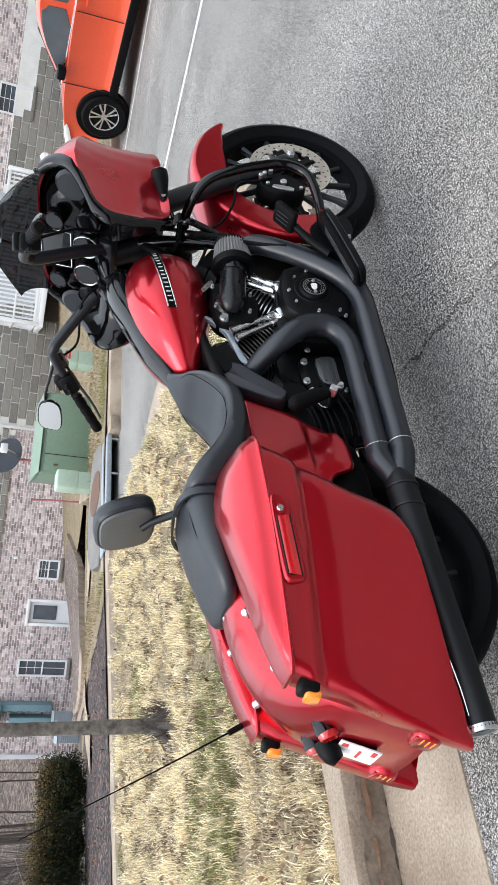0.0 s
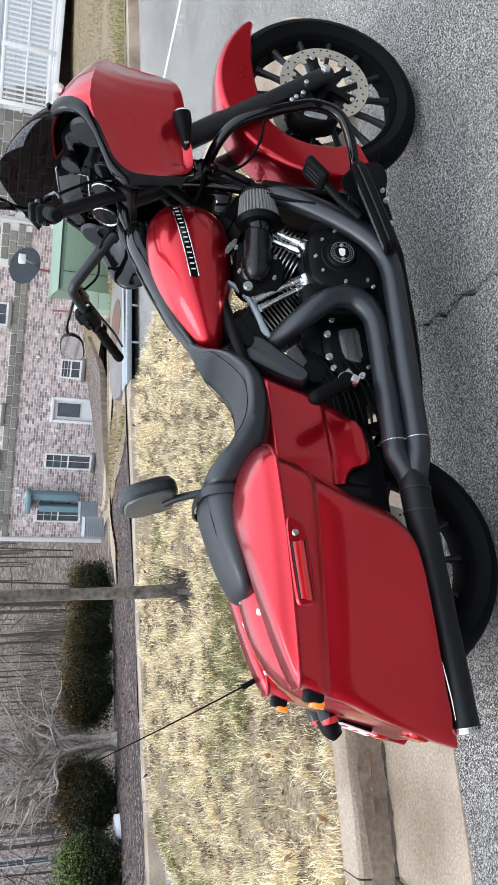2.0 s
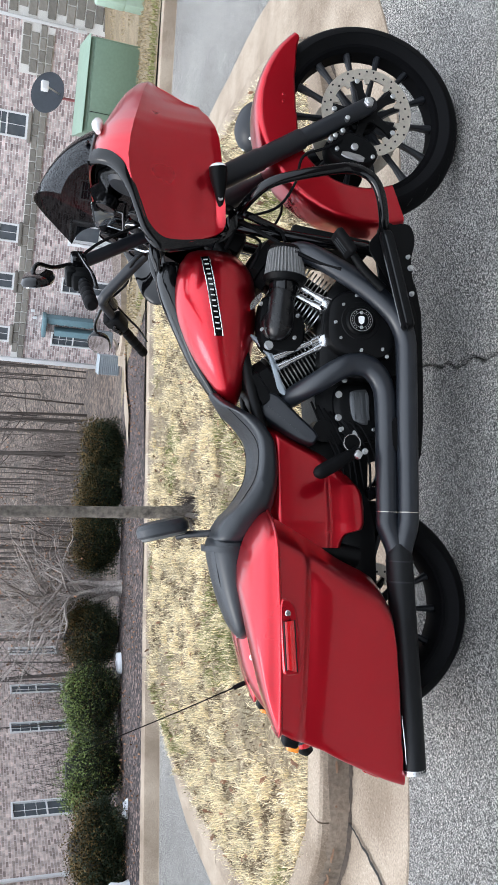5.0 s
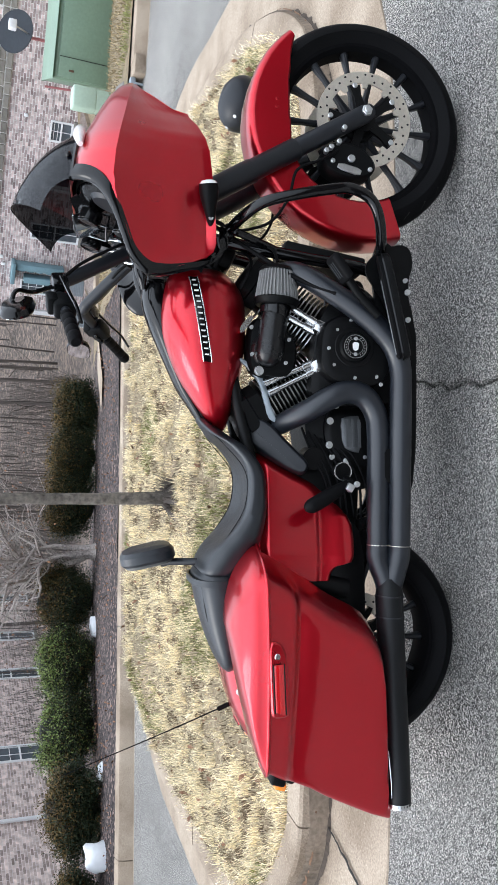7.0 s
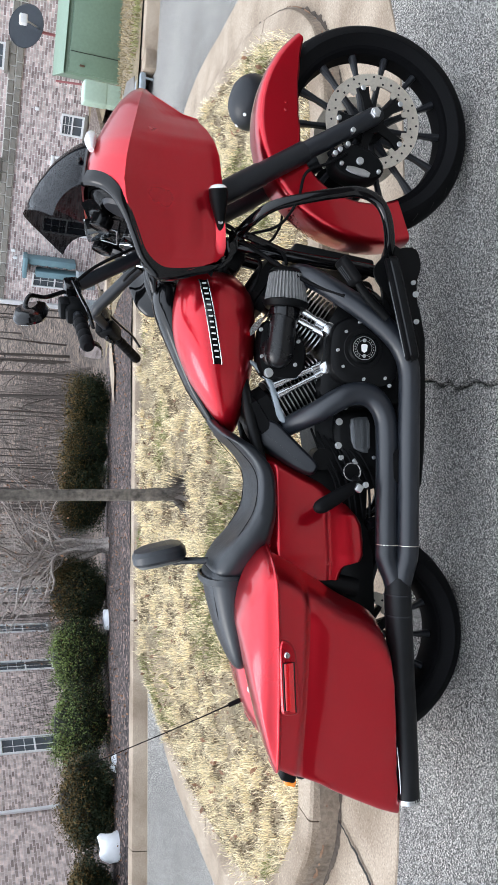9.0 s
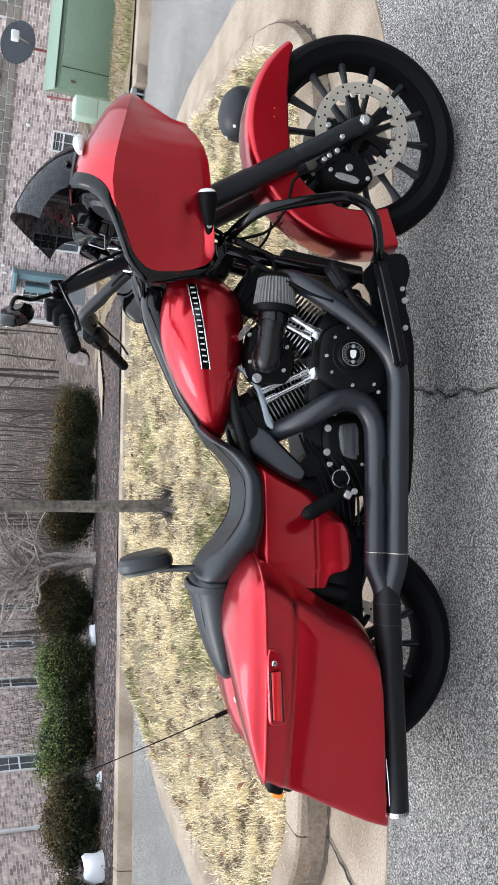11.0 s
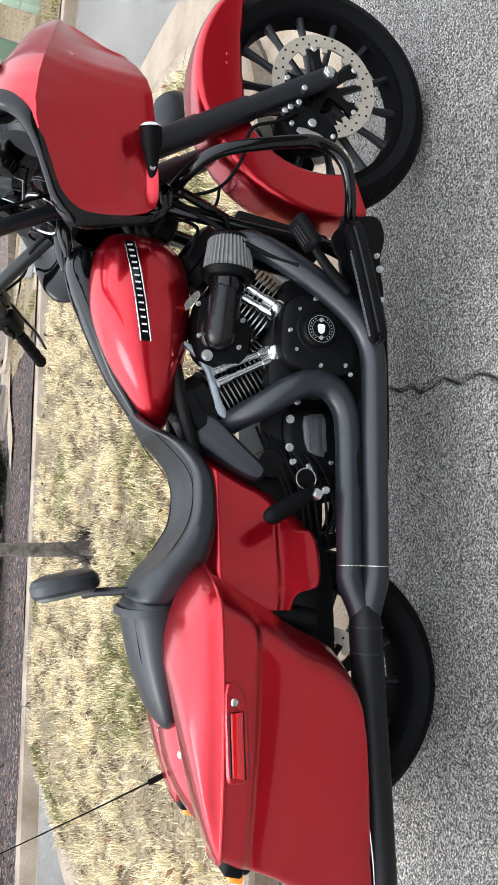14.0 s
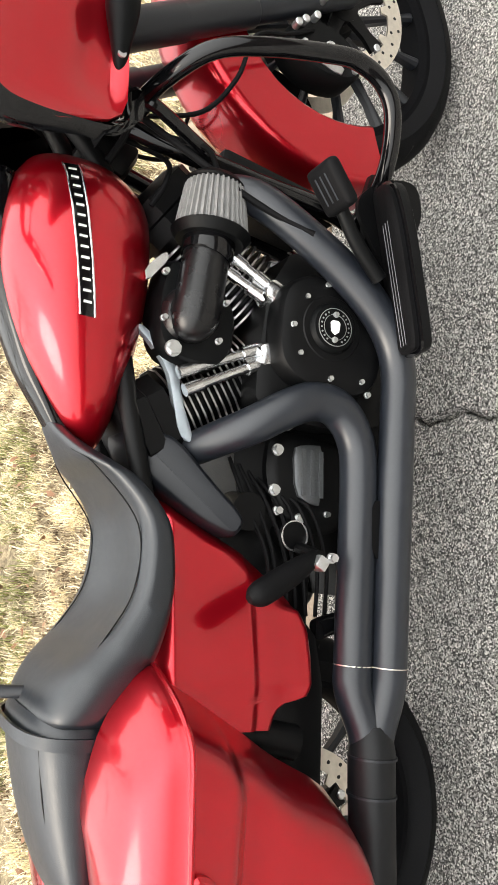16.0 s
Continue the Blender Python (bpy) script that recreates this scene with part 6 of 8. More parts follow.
def build_exhaust():
    e = new("exhaust")
    e.parent = BIKE
    bm = bmesh.new()
    tube(bm, [(0.285, -0.04, 0.570), (0.284, -0.085, 0.560), (0.276, -0.140, 0.535), (0.255, -0.172, 0.497), (0.216, -0.190, 0.432), (0.165, -0.200, 0.350), (0.112, -0.205, 0.282), (0.062, -0.204, 0.236), (0.0, -0.201, 0.212), (-0.10, -0.199, 0.207), (-0.34, -0.198, 0.203), (-0.52, -0.198, 0.200), (-0.565, -0.199, 0.203), (-0.625, -0.198, 0.216), (-0.675, -0.198, 0.225)], [0.024, 0.027, 0.031, 0.032, 0.032, 0.033, 0.033, 0.033, 0.032, 0.032, 0.032, 0.032, 0.032, 0.030, 0.03], 22, 6)
    part("front_pipe", bm, PIPE, e, "satin black front header pipe")
    bm = bmesh.new()
    tube(bm, [(-0.200, 0.0, 0.575), (-0.190, -0.03, 0.562), (-0.165, -0.09, 0.525), (-0.134, -0.142, 0.472), (-0.097, -0.164, 0.414), (-0.076, -0.165, 0.364), (-0.083, -0.165, 0.314), (-0.127, -0.166, 0.276), (-0.193, -0.166, 0.262), (-0.36, -0.168, 0.258), (-0.515, -0.170, 0.255), (-0.565, -0.178, 0.257), (-0.625, -0.190, 0.238), (-0.675, -0.196, 0.230)], [0.026, 0.028, 0.031, 0.033, 0.034, 0.035, 0.035, 0.034, 0.034, 0.034, 0.034, 0.033, 0.031, 0.03], 22, 6)
    part("rear_pipe", bm, PIPE, e, "satin black rear header pipe")
    for z, y, r in ((0.200, -0.198, 0.0324), (0.255, -0.1702, 0.0344)):
        bm = bmesh.new()
        tube(bm, [(-0.522, y, z), (-0.5238, y, z)], r, 22, smooth=False)
        part("shield_seam", bm, STEEL, e)
    bm = bmesh.new()
    tube(bm, [(-0.62, -0.194, 0.228), (-0.655, -0.198, 0.227), (-0.705, -0.199, 0.225), (-0.90, -0.199, 0.210), (-1.10, -0.198, 0.193), (-1.262, -0.198, 0.180)], [0.030, 0.039, 0.040, 0.039, 0.037, 0.035], 26, 5)
    part("muffler", bm, material("heat black coating", (0.0055, 0.006, 0.007), 0.46, spec=0.28, grain=300, spread=0.25, bump=0.0002), e, "matt black muffler")
    for x in (-0.665, -0.725):
        bm = bmesh.new()
        z = lerp_table([(-0.9, 0.210), (-0.705, 0.225), (-0.655, 0.227)], x)[0]
        tube(bm, [(x, -0.199, z), (x - 0.004, -0.199, z)], 0.0425, 26, smooth=False)
        part("clamp", bm, SATIN, e)
    # thin chrome strip along the upper outer side of the muffler
    bm = bmesh.new()
    tube(bm, [(-1.105, -0.217, 0.2235), (-1.14, -0.2195, 0.2205), (-1.19, -0.220, 0.2145), (-1.238, -0.218, 0.2105)], [0.0012, 0.0028, 0.0028, 0.0016], 8, 5)
    part("shield_edge", bm, CHROME, e, "thin chrome strip along the muffler")
    bm = bmesh.new()
    lathe(bm, [(0.027, 0), (0.0348, 0), (0.0343, 0.014), (0.027, 0.014)], (0, 0, 0), 26, axis="z")
    d = Vector((-1, 0.0, -0.085)).normalized()
    bmesh.ops.transform(bm, matrix=Matrix.Translation((-1.255, -0.1985, 0.1808)) @ d.to_track_quat("Z", "Y").to_matrix().to_4x4(), verts=bm.verts)
    part("tip", bm, ZINC, e, "bright exhaust tip")
    bm = bmesh.new()
    disc(bm, (-1.245, -0.1995, 0.182), (-1.264, -0.1977, 0.1798), 0.024, segs=20)
    part("bore", bm, DARK, e)
    bm = bmesh.new()
    slab(bm, rounded([(-0.24, 0.26), (-0.24, 0.195), (-0.30, 0.18), (-0.34, 0.20), (-0.34, 0.25)], 1), [(-0.20, 0), (-0.19, 0)])
    part("hanger", bm, MATT, e)


build_exhaust()


GREYCAST = material("grey cast alloy", (0.11, 0.115, 0.12), 0.42, 0.6, grain=300, spread=0.2)
MOULD = material("moulded black plastic", (0.005, 0.005, 0.0055), 0.28, spec=0.4, grain=400, spread=0.25, bump=0.0002)


def build_engine():
    e = new("engine")
    e.parent = BIKE
    bm = bmesh.new()
    slab(bm, rounded([(0.22, 0.40), (0.12, 0.45), (-0.02, 0.46), (-0.09, 0.46), (-0.11, 0.40), (-0.11, 0.26), (-0.08, 0.17), (-0.05, 0.14), (0.14, 0.15), (0.22, 0.22)], 1), [(-0.135, 0.02), (-0.125, 0.0), (0.15, 0.0), (0.16, 0.03)])
    part("crankcase", bm, MATT, e, "matt black crankcase", sharp=40)
    bm = bmesh.new()
    slab(bm, rounded([(-0.05, 0.46), (-0.16, 0.46), (-0.28, 0.44), (-0.36, 0.40), (-0.37, 0.26), (-0.30, 0.17), (-0.05, 0.14)], 1), [(-0.062, 0.02), (-0.052, 0.0), (0.15, 0.0), (0.16, 0.03)])
    part("gearbox_case", bm, MATT, e, "matt black gearbox case", sharp=40)
    out = rounded([(0.15, 0.40), (0.115, 0.448), (-0.01, 0.452), (-0.055, 0.40), (-0.065, 0.29), (-0.03, 0.235), (0.06, 0.225), (0.13, 0.26), (0.16, 0.33)], 2)
    bm = bmesh.new()
    slab(bm, out, [(-0.12, 0), (-0.165, 0), (-0.176, 0.006), (-0.180, 0.016), (-0.182, 0.03)])
    cc = part("cam_cover", bm, MATT, e, "matt black cam cover", sharp=35)
    bm = bmesh.new()
    c = (0.056, 0.348)
    disc(bm, (c[0], -0.172, c[1]), (c[0], -0.184, c[1]), 0.075, 0.062, 36, 0.004)
    part("cover_boss", bm, MATT, cc)
    bm = bmesh.new()
    disc(bm, (c[0], -0.178, c[1]), (c[0], -0.193, c[1]), 0.047, 0.045, 36, 0.004)
    part("timer_cover", bm, TEXTURE, cc, "round timer cover")
    bm = bmesh.new()
    lathe(bm, [(0.0335, 0), (0.0347, 0), (0.0347, 0.0012), (0.0335, 0.0012)], (c[0], -0.1945, c[1]), 40)
    lathe(bm, [(0.0228, 0), (0.0236, 0), (0.0236, 0.0012), (0.0228, 0.0012)], (c[0], -0.1945, c[1]), 40)
    part("cover_ring", bm, ZINC, cc)
    for k in range(22):
        a = 360 / 22 * k
        if abs((a + 90) % 180 - 90) < 18:
            continue
        p = Vector((c[0], -0.1935, c[1])) + arc(0.0285, a)
        bm = bmesh.new()
        disc(bm, p, p - Vector((0, 0.0012, 0)), 0.0018, segs=6)
        part("cover_mark", bm, ZINC, cc)
    bm = bmesh.new()
    slab(bm, [(c[0] + x, c[1] + z) for x, z in ((-0.014, 0), (-0.008, 0.008), (0.008, 0.010), (0.012, 0.006), (0.012, -0.006), (0.008, -0.010), (-0.008, -0.008))], [(-0.192, 0), (-0.1948, 0)])
    part("emblem", bm, WHITELENS, cc, "plain pale emblem shape")
    for x, z in ((0.079, 0.348), (0.033, 0.348)):
        bolt(cc, (x, -0.193, z), 0.0055, 0.006)
    for x, z in ((0.104, 0.402), (0.048, 0.425), (0.0, 0.409), (-0.034, 0.344), (-0.028, 0.278), (-0.050, 0.263), (0.135, 0.36), (0.085, 0.246)):
        bolt(cc, (x, -0.178, z), 0.006, 0.009)
    bm = bmesh.new()
    slab(bm, rounded([(0.24, 0.21), (0.20, 0.13), (-0.20, 0.118), (-0.38, 0.130), (-0.42, 0.21)], 1), [(-0.118, 0.012), (-0.110, 0.0), (0.11, 0.0), (0.118, 0.012)])
    part("oil_pan", bm, MATT, e, "matt black oil pan")
    # cylinders with cooling fins
    for nm, base, tip in (("front", Vector((0.112, 0.0, 0.40)), Vector((0.278, 0.0, 0.655))), ("rear", Vector((0.005, 0.0, 0.40)), Vector((-0.165, 0.0, 0.655)))):
        cy = new("cylinder")
        cy.parent = e
        d = (tip - base).normalized()
        q = d.to_track_quat("Z", "Y").to_matrix().to_4x4()
        bm = bmesh.new()
        tube(bm, [base, base.lerp(tip, 0.80)], 0.062, 28, smooth=False)
        part("barrel", bm, MATT, cy)
        for k in range(14):
            c0 = base + d * (0.035 + 0.0135 * k)
            m = Matrix.Translation(c0) @ q
            bm = bmesh.new()
            ring = rounded([(-0.066, -0.086), (0.066, -0.086), (0.066, 0.086), (-0.066, 0.086)], 2)
            slab(bm, ring, [(-0.0022, 0.0), (0.0022, 0.0)], "xy")
            bmesh.ops.transform(bm, matrix=m, verts=bm.verts)
            part("cooling_fin", bm, MATT, cy)
            bm = bmesh.new()
            slab(bm, [p * 1.012 for p in ring], [(-0.0019, 0.0), (0.0019, 0.0)], "xy")
            bmesh.ops.transform(bm, matrix=m, verts=bm.verts)
            part("fin_edge", bm, ALLOY, cy, "bright machined fin edge")
        m = Matrix.Translation(base + d * 0.255) @ q
        bm = bmesh.new()
        ring = rounded([(-0.085, -0.078), (0.085, -0.078), (0.09, 0.08), (-0.09, 0.08)], 1)
        slab(bm, ring, [(-0.025, 0.0), (0.01, 0.0), (0.014, -0.006), (0.05, -0.006), (0.06, 0.014), (0.065, 0.03)], "xy")
        bmesh.ops.transform(bm, matrix=m, verts=bm.verts)
        part("cylinder_head", bm, MATT, cy, "black head and rocker cover", sharp=35)
        for x, y in ((-0.07, -0.076), (0.0, -0.082), (0.07, -0.076)):
            p = m @ Vector((x, y, 0.032))
            bm = bmesh.new()
            disc(bm, p, p + m.to_3x3() @ Vector((0, -0.012, 0)), 0.006, segs=10)
            part("bolt", bm, ZINC, cy)
    # pushrod tubes and lifter blocks
    for foot, head in ((Vector((0.098, -0.120, 0.408)), Vector((0.158, -0.108, 0.526))), (Vector((0.020, -0.116, 0.410)), Vector((-0.070, -0.110, 0.590)))):
        bm = bmesh.new()
        a, b = foot, head
        d = (b - a).normalized()
        side = Vector((d.z, 0, -d.x))
        rot = d.to_track_quat("Z", "Y").to_matrix()
        box(bm, a + d * 0.004, (0.074, 0.05, 0.024), rot, 0.006)
        box(bm, a + d * 0.034, (0.054, 0.044, 0.046), rot, 0.014)
        part("lifter_block", bm, CHROME, e, "chrome lifter block")
        d0 = d
        for k in (-1, 1):
            bm = bmesh.new()
            d = d0
            p = a + d * 0.045 + side * 0.012 * k
            d = (b + side * 0.016 * k - p).normalized()
            L = (b - a).length
            tube(bm, [p, p + d * 0.035, p + d * 0.036, p + d * (L - 0.075), p + d * (L - 0.074), p + d * (L - 0.04)], [0.0135, 0.0135, 0.0092, 0.0092, 0.0118, 0.0118], 14, smooth=False)
            part("pushrod_tube", bm, CHROME, e, "chrome pushrod tube")
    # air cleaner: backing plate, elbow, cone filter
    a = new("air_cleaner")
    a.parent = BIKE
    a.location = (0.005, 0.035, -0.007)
    bm = bmesh.new()
    slab(bm, rounded([(0.14, 0.65), (0.06, 0.665), (-0.01, 0.66), (-0.045, 0.63), (-0.05, 0.545), (-0.02, 0.515), (0.06, 0.51), (0.11, 0.55)], 2), [(-0.09, 0), (-0.145, 0), (-0.158, 0.008), (-0.16, 0.02)])
    part("backing_plate", bm, TEXTURE, a, sharp=35)
    bm = bmesh.new()
    disc(bm, (0.035, -0.155, 0.605), (0.035, -0.175, 0.605), 0.050, 0.044, 30, 0.004)
    tube(bm, [(0.020, -0.15, 0.603), (0.024, -0.170, 0.602), (0.045, -0.178, 0.599), (0.085, -0.178, 0.595), (0.165, -0.175, 0.587)], [0.030, 0.041, 0.042, 0.041, 0.040], 24, 6)
    part("elbow", bm, MOULD, a, "black intake elbow")
    bm = bmesh.new()
    tube(bm, [(0.134, -0.176, 0.590), (0.138, -0.176, 0.589), (0.165, -0.175, 0.587), (0.169, -0.175, 0.587)], [0.043, 0.046, 0.046, 0.043], 26, smooth=False)
    part("hose_clamp", bm, GLOSS, a)
    rings = []
    for x, r in ((0.178, 0.064), (0.183, 0.065), (0.262, 0.054), (0.267, 0.052)):
        ring = []
        for k in range(144):
            t = 2 * math.pi * k / 144
            q = r * (1.0 if k % 4 < 2 else 0.90)
            ring.append(Vector((x, -0.175 + q * math.cos(t), 0.585 + q * math.sin(t))))
        rings.append(ring)
    bm = bmesh.new()
    skin(bm, rings)
    part("filter_cone", bm, PLEAT, a, "grey pleated cone filter", sharp=20)
    for x0, x1, r0, r1 in ((0.164, 0.183, 0.062, 0.070), (0.265, 0.279, 0.055, 0.048)):
        bm = bmesh.new()
        disc(bm, (x0, -0.175, 0.586), (x1, -0.175, 0.585), r0, r1, 32, 0.003)
        part("filter_end", bm, TEXTURE, a)
    for x, z, r in ((-0.028, 0.628, 0.0145), (0.0, 0.548, 0.006), (0.10, 0.655, 0.006), (0.07, 0.54, 0.006), (0.02, 0.65, 0.006)):
        bolt(a, (x, -0.158, z), r, 0.014)
    bm = bmesh.new()
    slab(bm, rounded([(0.10, 0.69), (0.14, 0.655), (0.125, 0.648), (0.075, 0.685)], 1), [(-0.145, 0), (-0.156, 0)])
    part("bracket", bm, CHROME, a)
    bm = bmesh.new()
    slab(bm, rounded([(0.012, 0.685), (-0.005, 0.662), (-0.048, 0.622), (-0.10, 0.606), (-0.158, 0.590), (-0.172, 0.566), (-0.164, 0.562), (-0.10, 0.590), (-0.045, 0.603), (0.0, 0.646), (0.02, 0.68)], 1), [(-0.075, 0), (-0.090, 0), (-0.092, 0.003)])
    for v in bm.verts:
        v.co.z -= 0.008
    part("head_bracket", bm, BLUESTEEL, e, "dull steel head bracket")
    # gearbox side
    bm = bmesh.new()
    slab(bm, rounded([(-0.12, 0.42), (-0.20, 0.43), (-0.28, 0.40), (-0.31, 0.34), (-0.30, 0.26), (-0.22, 0.235), (-0.13, 0.25)], 2), [(-0.11, 0), (-0.155, 0), (-0.165, 0.01), (-0.167, 0.02)])
    g = part("gearbox_cover", bm, MATT, e, sharp=35)
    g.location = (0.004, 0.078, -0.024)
    bm = bmesh.new()
    slab(bm, rounded([(-0.155, 0.382), (-0.238, 0.372), (-0.254, 0.340), (-0.254, 0.316), (-0.142, 0.317), (-0.146, 0.36)], 1), [(-0.16, 0), (-0.174, 0), (-0.177, 0.006)])
    for k in range(3):
        slab(bm, [(-0.155, 0.368 - 0.019 * k), (-0.24, 0.362 - 0.019 * k), (-0.24, 0.353 - 0.019 * k), (-0.155, 0.359 - 0.019 * k)], [(-0.176, 0), (-0.180, 0.001)])
    part("gearbox_plate", bm, GREYCAST, g, "grey ribbed cover plate")
    for x, z, r in ((-0.162, 0.413, 0.011), (-0.235, 0.414, 0.011), (-0.271, 0.404, 0.009), (-0.282, 0.358, 0.0105), (-0.268, 0.300, 0.006), (-0.115, 0.395, 0.009)):
        bolt(g, (x, -0.166, z), r, 0.012)
    bm = bmesh.new()
    tube(bm, [(-0.30, -0.03, 0.350), (-0.31, -0.10, 0.347)], 0.026, 20, smooth=False)
    tube(bm, [(-0.27, -0.03, 0.44), (-0.275, -0.09, 0.437)], 0.034, 20, smooth=False)
    part("sensor_can", bm, MATT, e)
    bm = bmesh.new()
    lathe(bm, [(0.0245, -0.102), (0.028, -0.102), (0.028, -0.093), (0.0245, -0.093)], (-0.31, 0, 0.347), 24)
    part("chrome_ring", bm, CHROME, e)
    rnd = random.Random(3)
    for k in range(7):
        z0 = 0.46 - 0.02 * k
        bm = bmesh.new()
        tube(bm, [(-0.18 - 0.01 * k, -0.06, z0 + 0.01), (-0.26, -0.08 - 0.004 * k, z0 - 0.02), (-0.35, -0.09, z0 - 0.07 + 0.02 * rnd.random()), (-0.45, -0.08, z0 - 0.08)], 0.004, 8)
        part("wire_loom", bm, RUBBER, e)
    # drooping horn-shaped cover below the tank
    bm = bmesh.new()
    out = rounded([Vector(q) for q in ((-0.153, 0.688), (-0.152, 0.640), (-0.164, 0.598), (-0.234, 0.530), (-0.288, 0.472), (-0.318, 0.480), (-0.328, 0.500), (-0.300, 0.562), (-0.232, 0.662), (-0.180, 0.692))], 2)
    slab(bm, out, [(-0.09, 0.0), (-0.165, 0.0), (-0.175, 0.003), (-0.181, 0.007), (-0.184, 0.011)])
    for v in bm.verts:
        v.co.y += 0.058 + 0.22 * (v.co.z - 0.47)
        v.co.z -= 0.018
    part("knee_cover", bm, SATIN, BIKE, "satin black knee cover", sharp=35)


build_engine()


def build_chassis():
    c = new("frame")
    c.parent = BIKE
    for s in (-1, 1):
        bm = bmesh.new()
        tube(bm, [(0.40, s * 0.03, 0.86), (0.37, s * 0.07, 0.74), (0.33, s * 0.10, 0.48), (0.31, s * 0.11, 0.30), (0.26, s * 0.10, 0.21), (0.15, s * 0.09, 0.18), (-0.2, s * 0.09, 0.175), (-0.42, s * 0.10, 0.20), (-0.47, s * 0.12, 0.3)], 0.019, 14)
        part("down_tube", bm, GLOSS, c)
        bm = bmesh.new()
        tube(bm, [(0.40, s * 0.03, 0.85), (0.25, s * 0.06, 0.74), (0.0, s * 0.07, 0.70), (-0.25, s * 0.09, 0.64), (-0.5, s * 0.11, 0.58), (-0.85, s * 0.13, 0.56)], 0.018, 12)
        part("top_tube", bm, MATT, c)
        bm = bmesh.new()
        slab(bm, rounded([(-0.42, 0.36), (-0.50, 0.40), (-0.80, 0.345), (-0.86, 0.30), (-0.80, 0.265), (-0.5, 0.28)], 1), [(s * 0.088, 0.01), (s * 0.092, 0), (s * 0.112, 0), (s * 0.116, 0.01)])
        part("swing_arm", bm, MATT, c)
        bm = bmesh.new()
        tube(bm, [(-0.66, s * 0.115, 0.33), (-0.62, s * 0.115, 0.55)], [0.03, 0.03], 14, smooth=False)
        part("shock_absorber", bm, MATT, c)
    bm = bmesh.new()
    box(bm, (-0.42, 0, 0.44), (0.24, 0.13, 0.32), None, 0.02)
    part("battery_box", bm, MATT, c)
    bm = bmesh.new()
    box(bm, (0.345, 0, 0.42), (0.05, 0.18, 0.26), Euler((0, radians(8), 0)).to_matrix(), 0.01)
    part("oil_cooler", bm, MATT, c)
    # crash bar
    b = new("crash_bar")
    b.parent = BIKE
    for s in (-1, 1):
        pts = [(0.375, s * 0.03, 0.735), (0.385, s * 0.13, 0.725), (0.40, s * 0.22, 0.70), (0.425, s * 0.275, 0.655), (0.445, s * 0.30, 0.58), (0.468, s * 0.315, 0.47), (0.474, s * 0.318, 0.415), (0.455, s * 0.315, 0.36), (0.41, s * 0.30, 0.325), (0.34, s * 0.24, 0.295), (0.29, s * 0.13, 0.275)]
        bm = bmesh.new()
        tube(bm, pts, 0.0155, 16)
        part("bar", bm, GLOSS, b, "gloss black crash bar")
        bm = bmesh.new()
        tube(bm, [(0.38, s * 0.14, 0.722), (0.375, s * 0.15, 0.70), (0.345, s * 0.11, 0.58)], 0.012, 10)
        part("brace", bm, GLOSS, b)
        bm = bmesh.new()
        disc(bm, (0.382, s * 0.12, 0.725), (0.385, s * 0.145, 0.723), 0.021, segs=20, bevel=0.004)
        part("bar_collar", bm, GLOSS, b)
    # floorboards and brake pedal
    for s in (-1, 1):
        f = new("floorboard")
        f.parent = BIKE
        out = rounded([(0.332, s * 0.206), (0.318, s * 0.296), (0.23, s * 0.317), (0.04, s * 0.313), (0.010, s * 0.302), (0.012, s * 0.226), (0.07, s * 0.203), (0.265, s * 0.198)], 2)
        tilt = Matrix.Translation((0.13, s * 0.22, 0.250)) @ Euler((radians(s * 18), radians(-14), 0)).to_matrix().to_4x4() @ Matrix.Translation((-0.13, -s * 0.22, 0))
        for nm, lv, mt in (("tray", [(-0.030, 0.012), (-0.026, 0.004), (-0.012, 0.0), (-0.008, 0.0)], MATT), ("pad", [(-0.006, 0.006), (0.004, 0.004), (0.008, 0.012)], RUBBER), ("trim", [(-0.0085, -0.002), (-0.004, -0.002)], GLOSS)):
            bm = bmesh.new()
            slab(bm, out, lv, "xy")
            bmesh.ops.transform(bm, matrix=tilt, verts=bm.verts)
            part(nm, bm, mt, f)
        for k in range(3):
            bm = bmesh.new()
            y = s * (0.250 + 0.012 * k)
            tube(bm, [tilt @ Vector((0.25, y, 0.008)), tilt @ Vector((0.03, y, 0.008))], 0.001, 6, smooth=False)
            part("tread_strip", bm, GREYCAST, f)
        bm = bmesh.new()
        slab(bm, rounded([(0.36, 0.305), (0.37, 0.25), (0.30, 0.205), (0.05, 0.215), (0.02, 0.25), (0.20, 0.30)], 1), [(s * 0.185, 0), (s * 0.20, 0)])
        part("board_bracket", bm, MATT, f)
        bm = bmesh.new()
        slab(bm, rounded([(0.282, 0.345), (0.345, 0.290), (0.366, 0.205), (0.306, 0.186), (0.245, 0.205), (0.12, 0.185), (0.11, 0.235), (0.20, 0.285)], 2), [(s * 0.208, 0.004), (s * 0.211, 0), (s * 0.220, 0)])
        part("board_guard", bm, MATT, f)
        for x, z, r in ((0.23, 0.259, 0.006), (0.222, 0.245, 0.008), (0.22, 0.204, 0.009), (0.155, 0.235, 0.014), (0.139, 0.200, 0.008), (0.254, 0.212, 0.007), (0.19, 0.257, 0.006)):
            bolt(f, (x, s * 0.219, z), r, 0.012, s)
    p = new("brake_pedal")
    p.parent = BIKE
    bm = bmesh.new()
    tube(bm, [(0.14, -0.25, 0.30), (0.19, -0.26, 0.36), (0.25, -0.275, 0.415)], [0.014, 0.013, 0.011], 12)
    part("pedal_arm", bm, TEXTURE, p)
    rot = Euler((0, radians(-38), radians(0))).to_matrix()
    bm = bmesh.new()
    box(bm, (0.257, -0.285, 0.43), (0.085, 0.075, 0.026), rot, 0.011, 3)
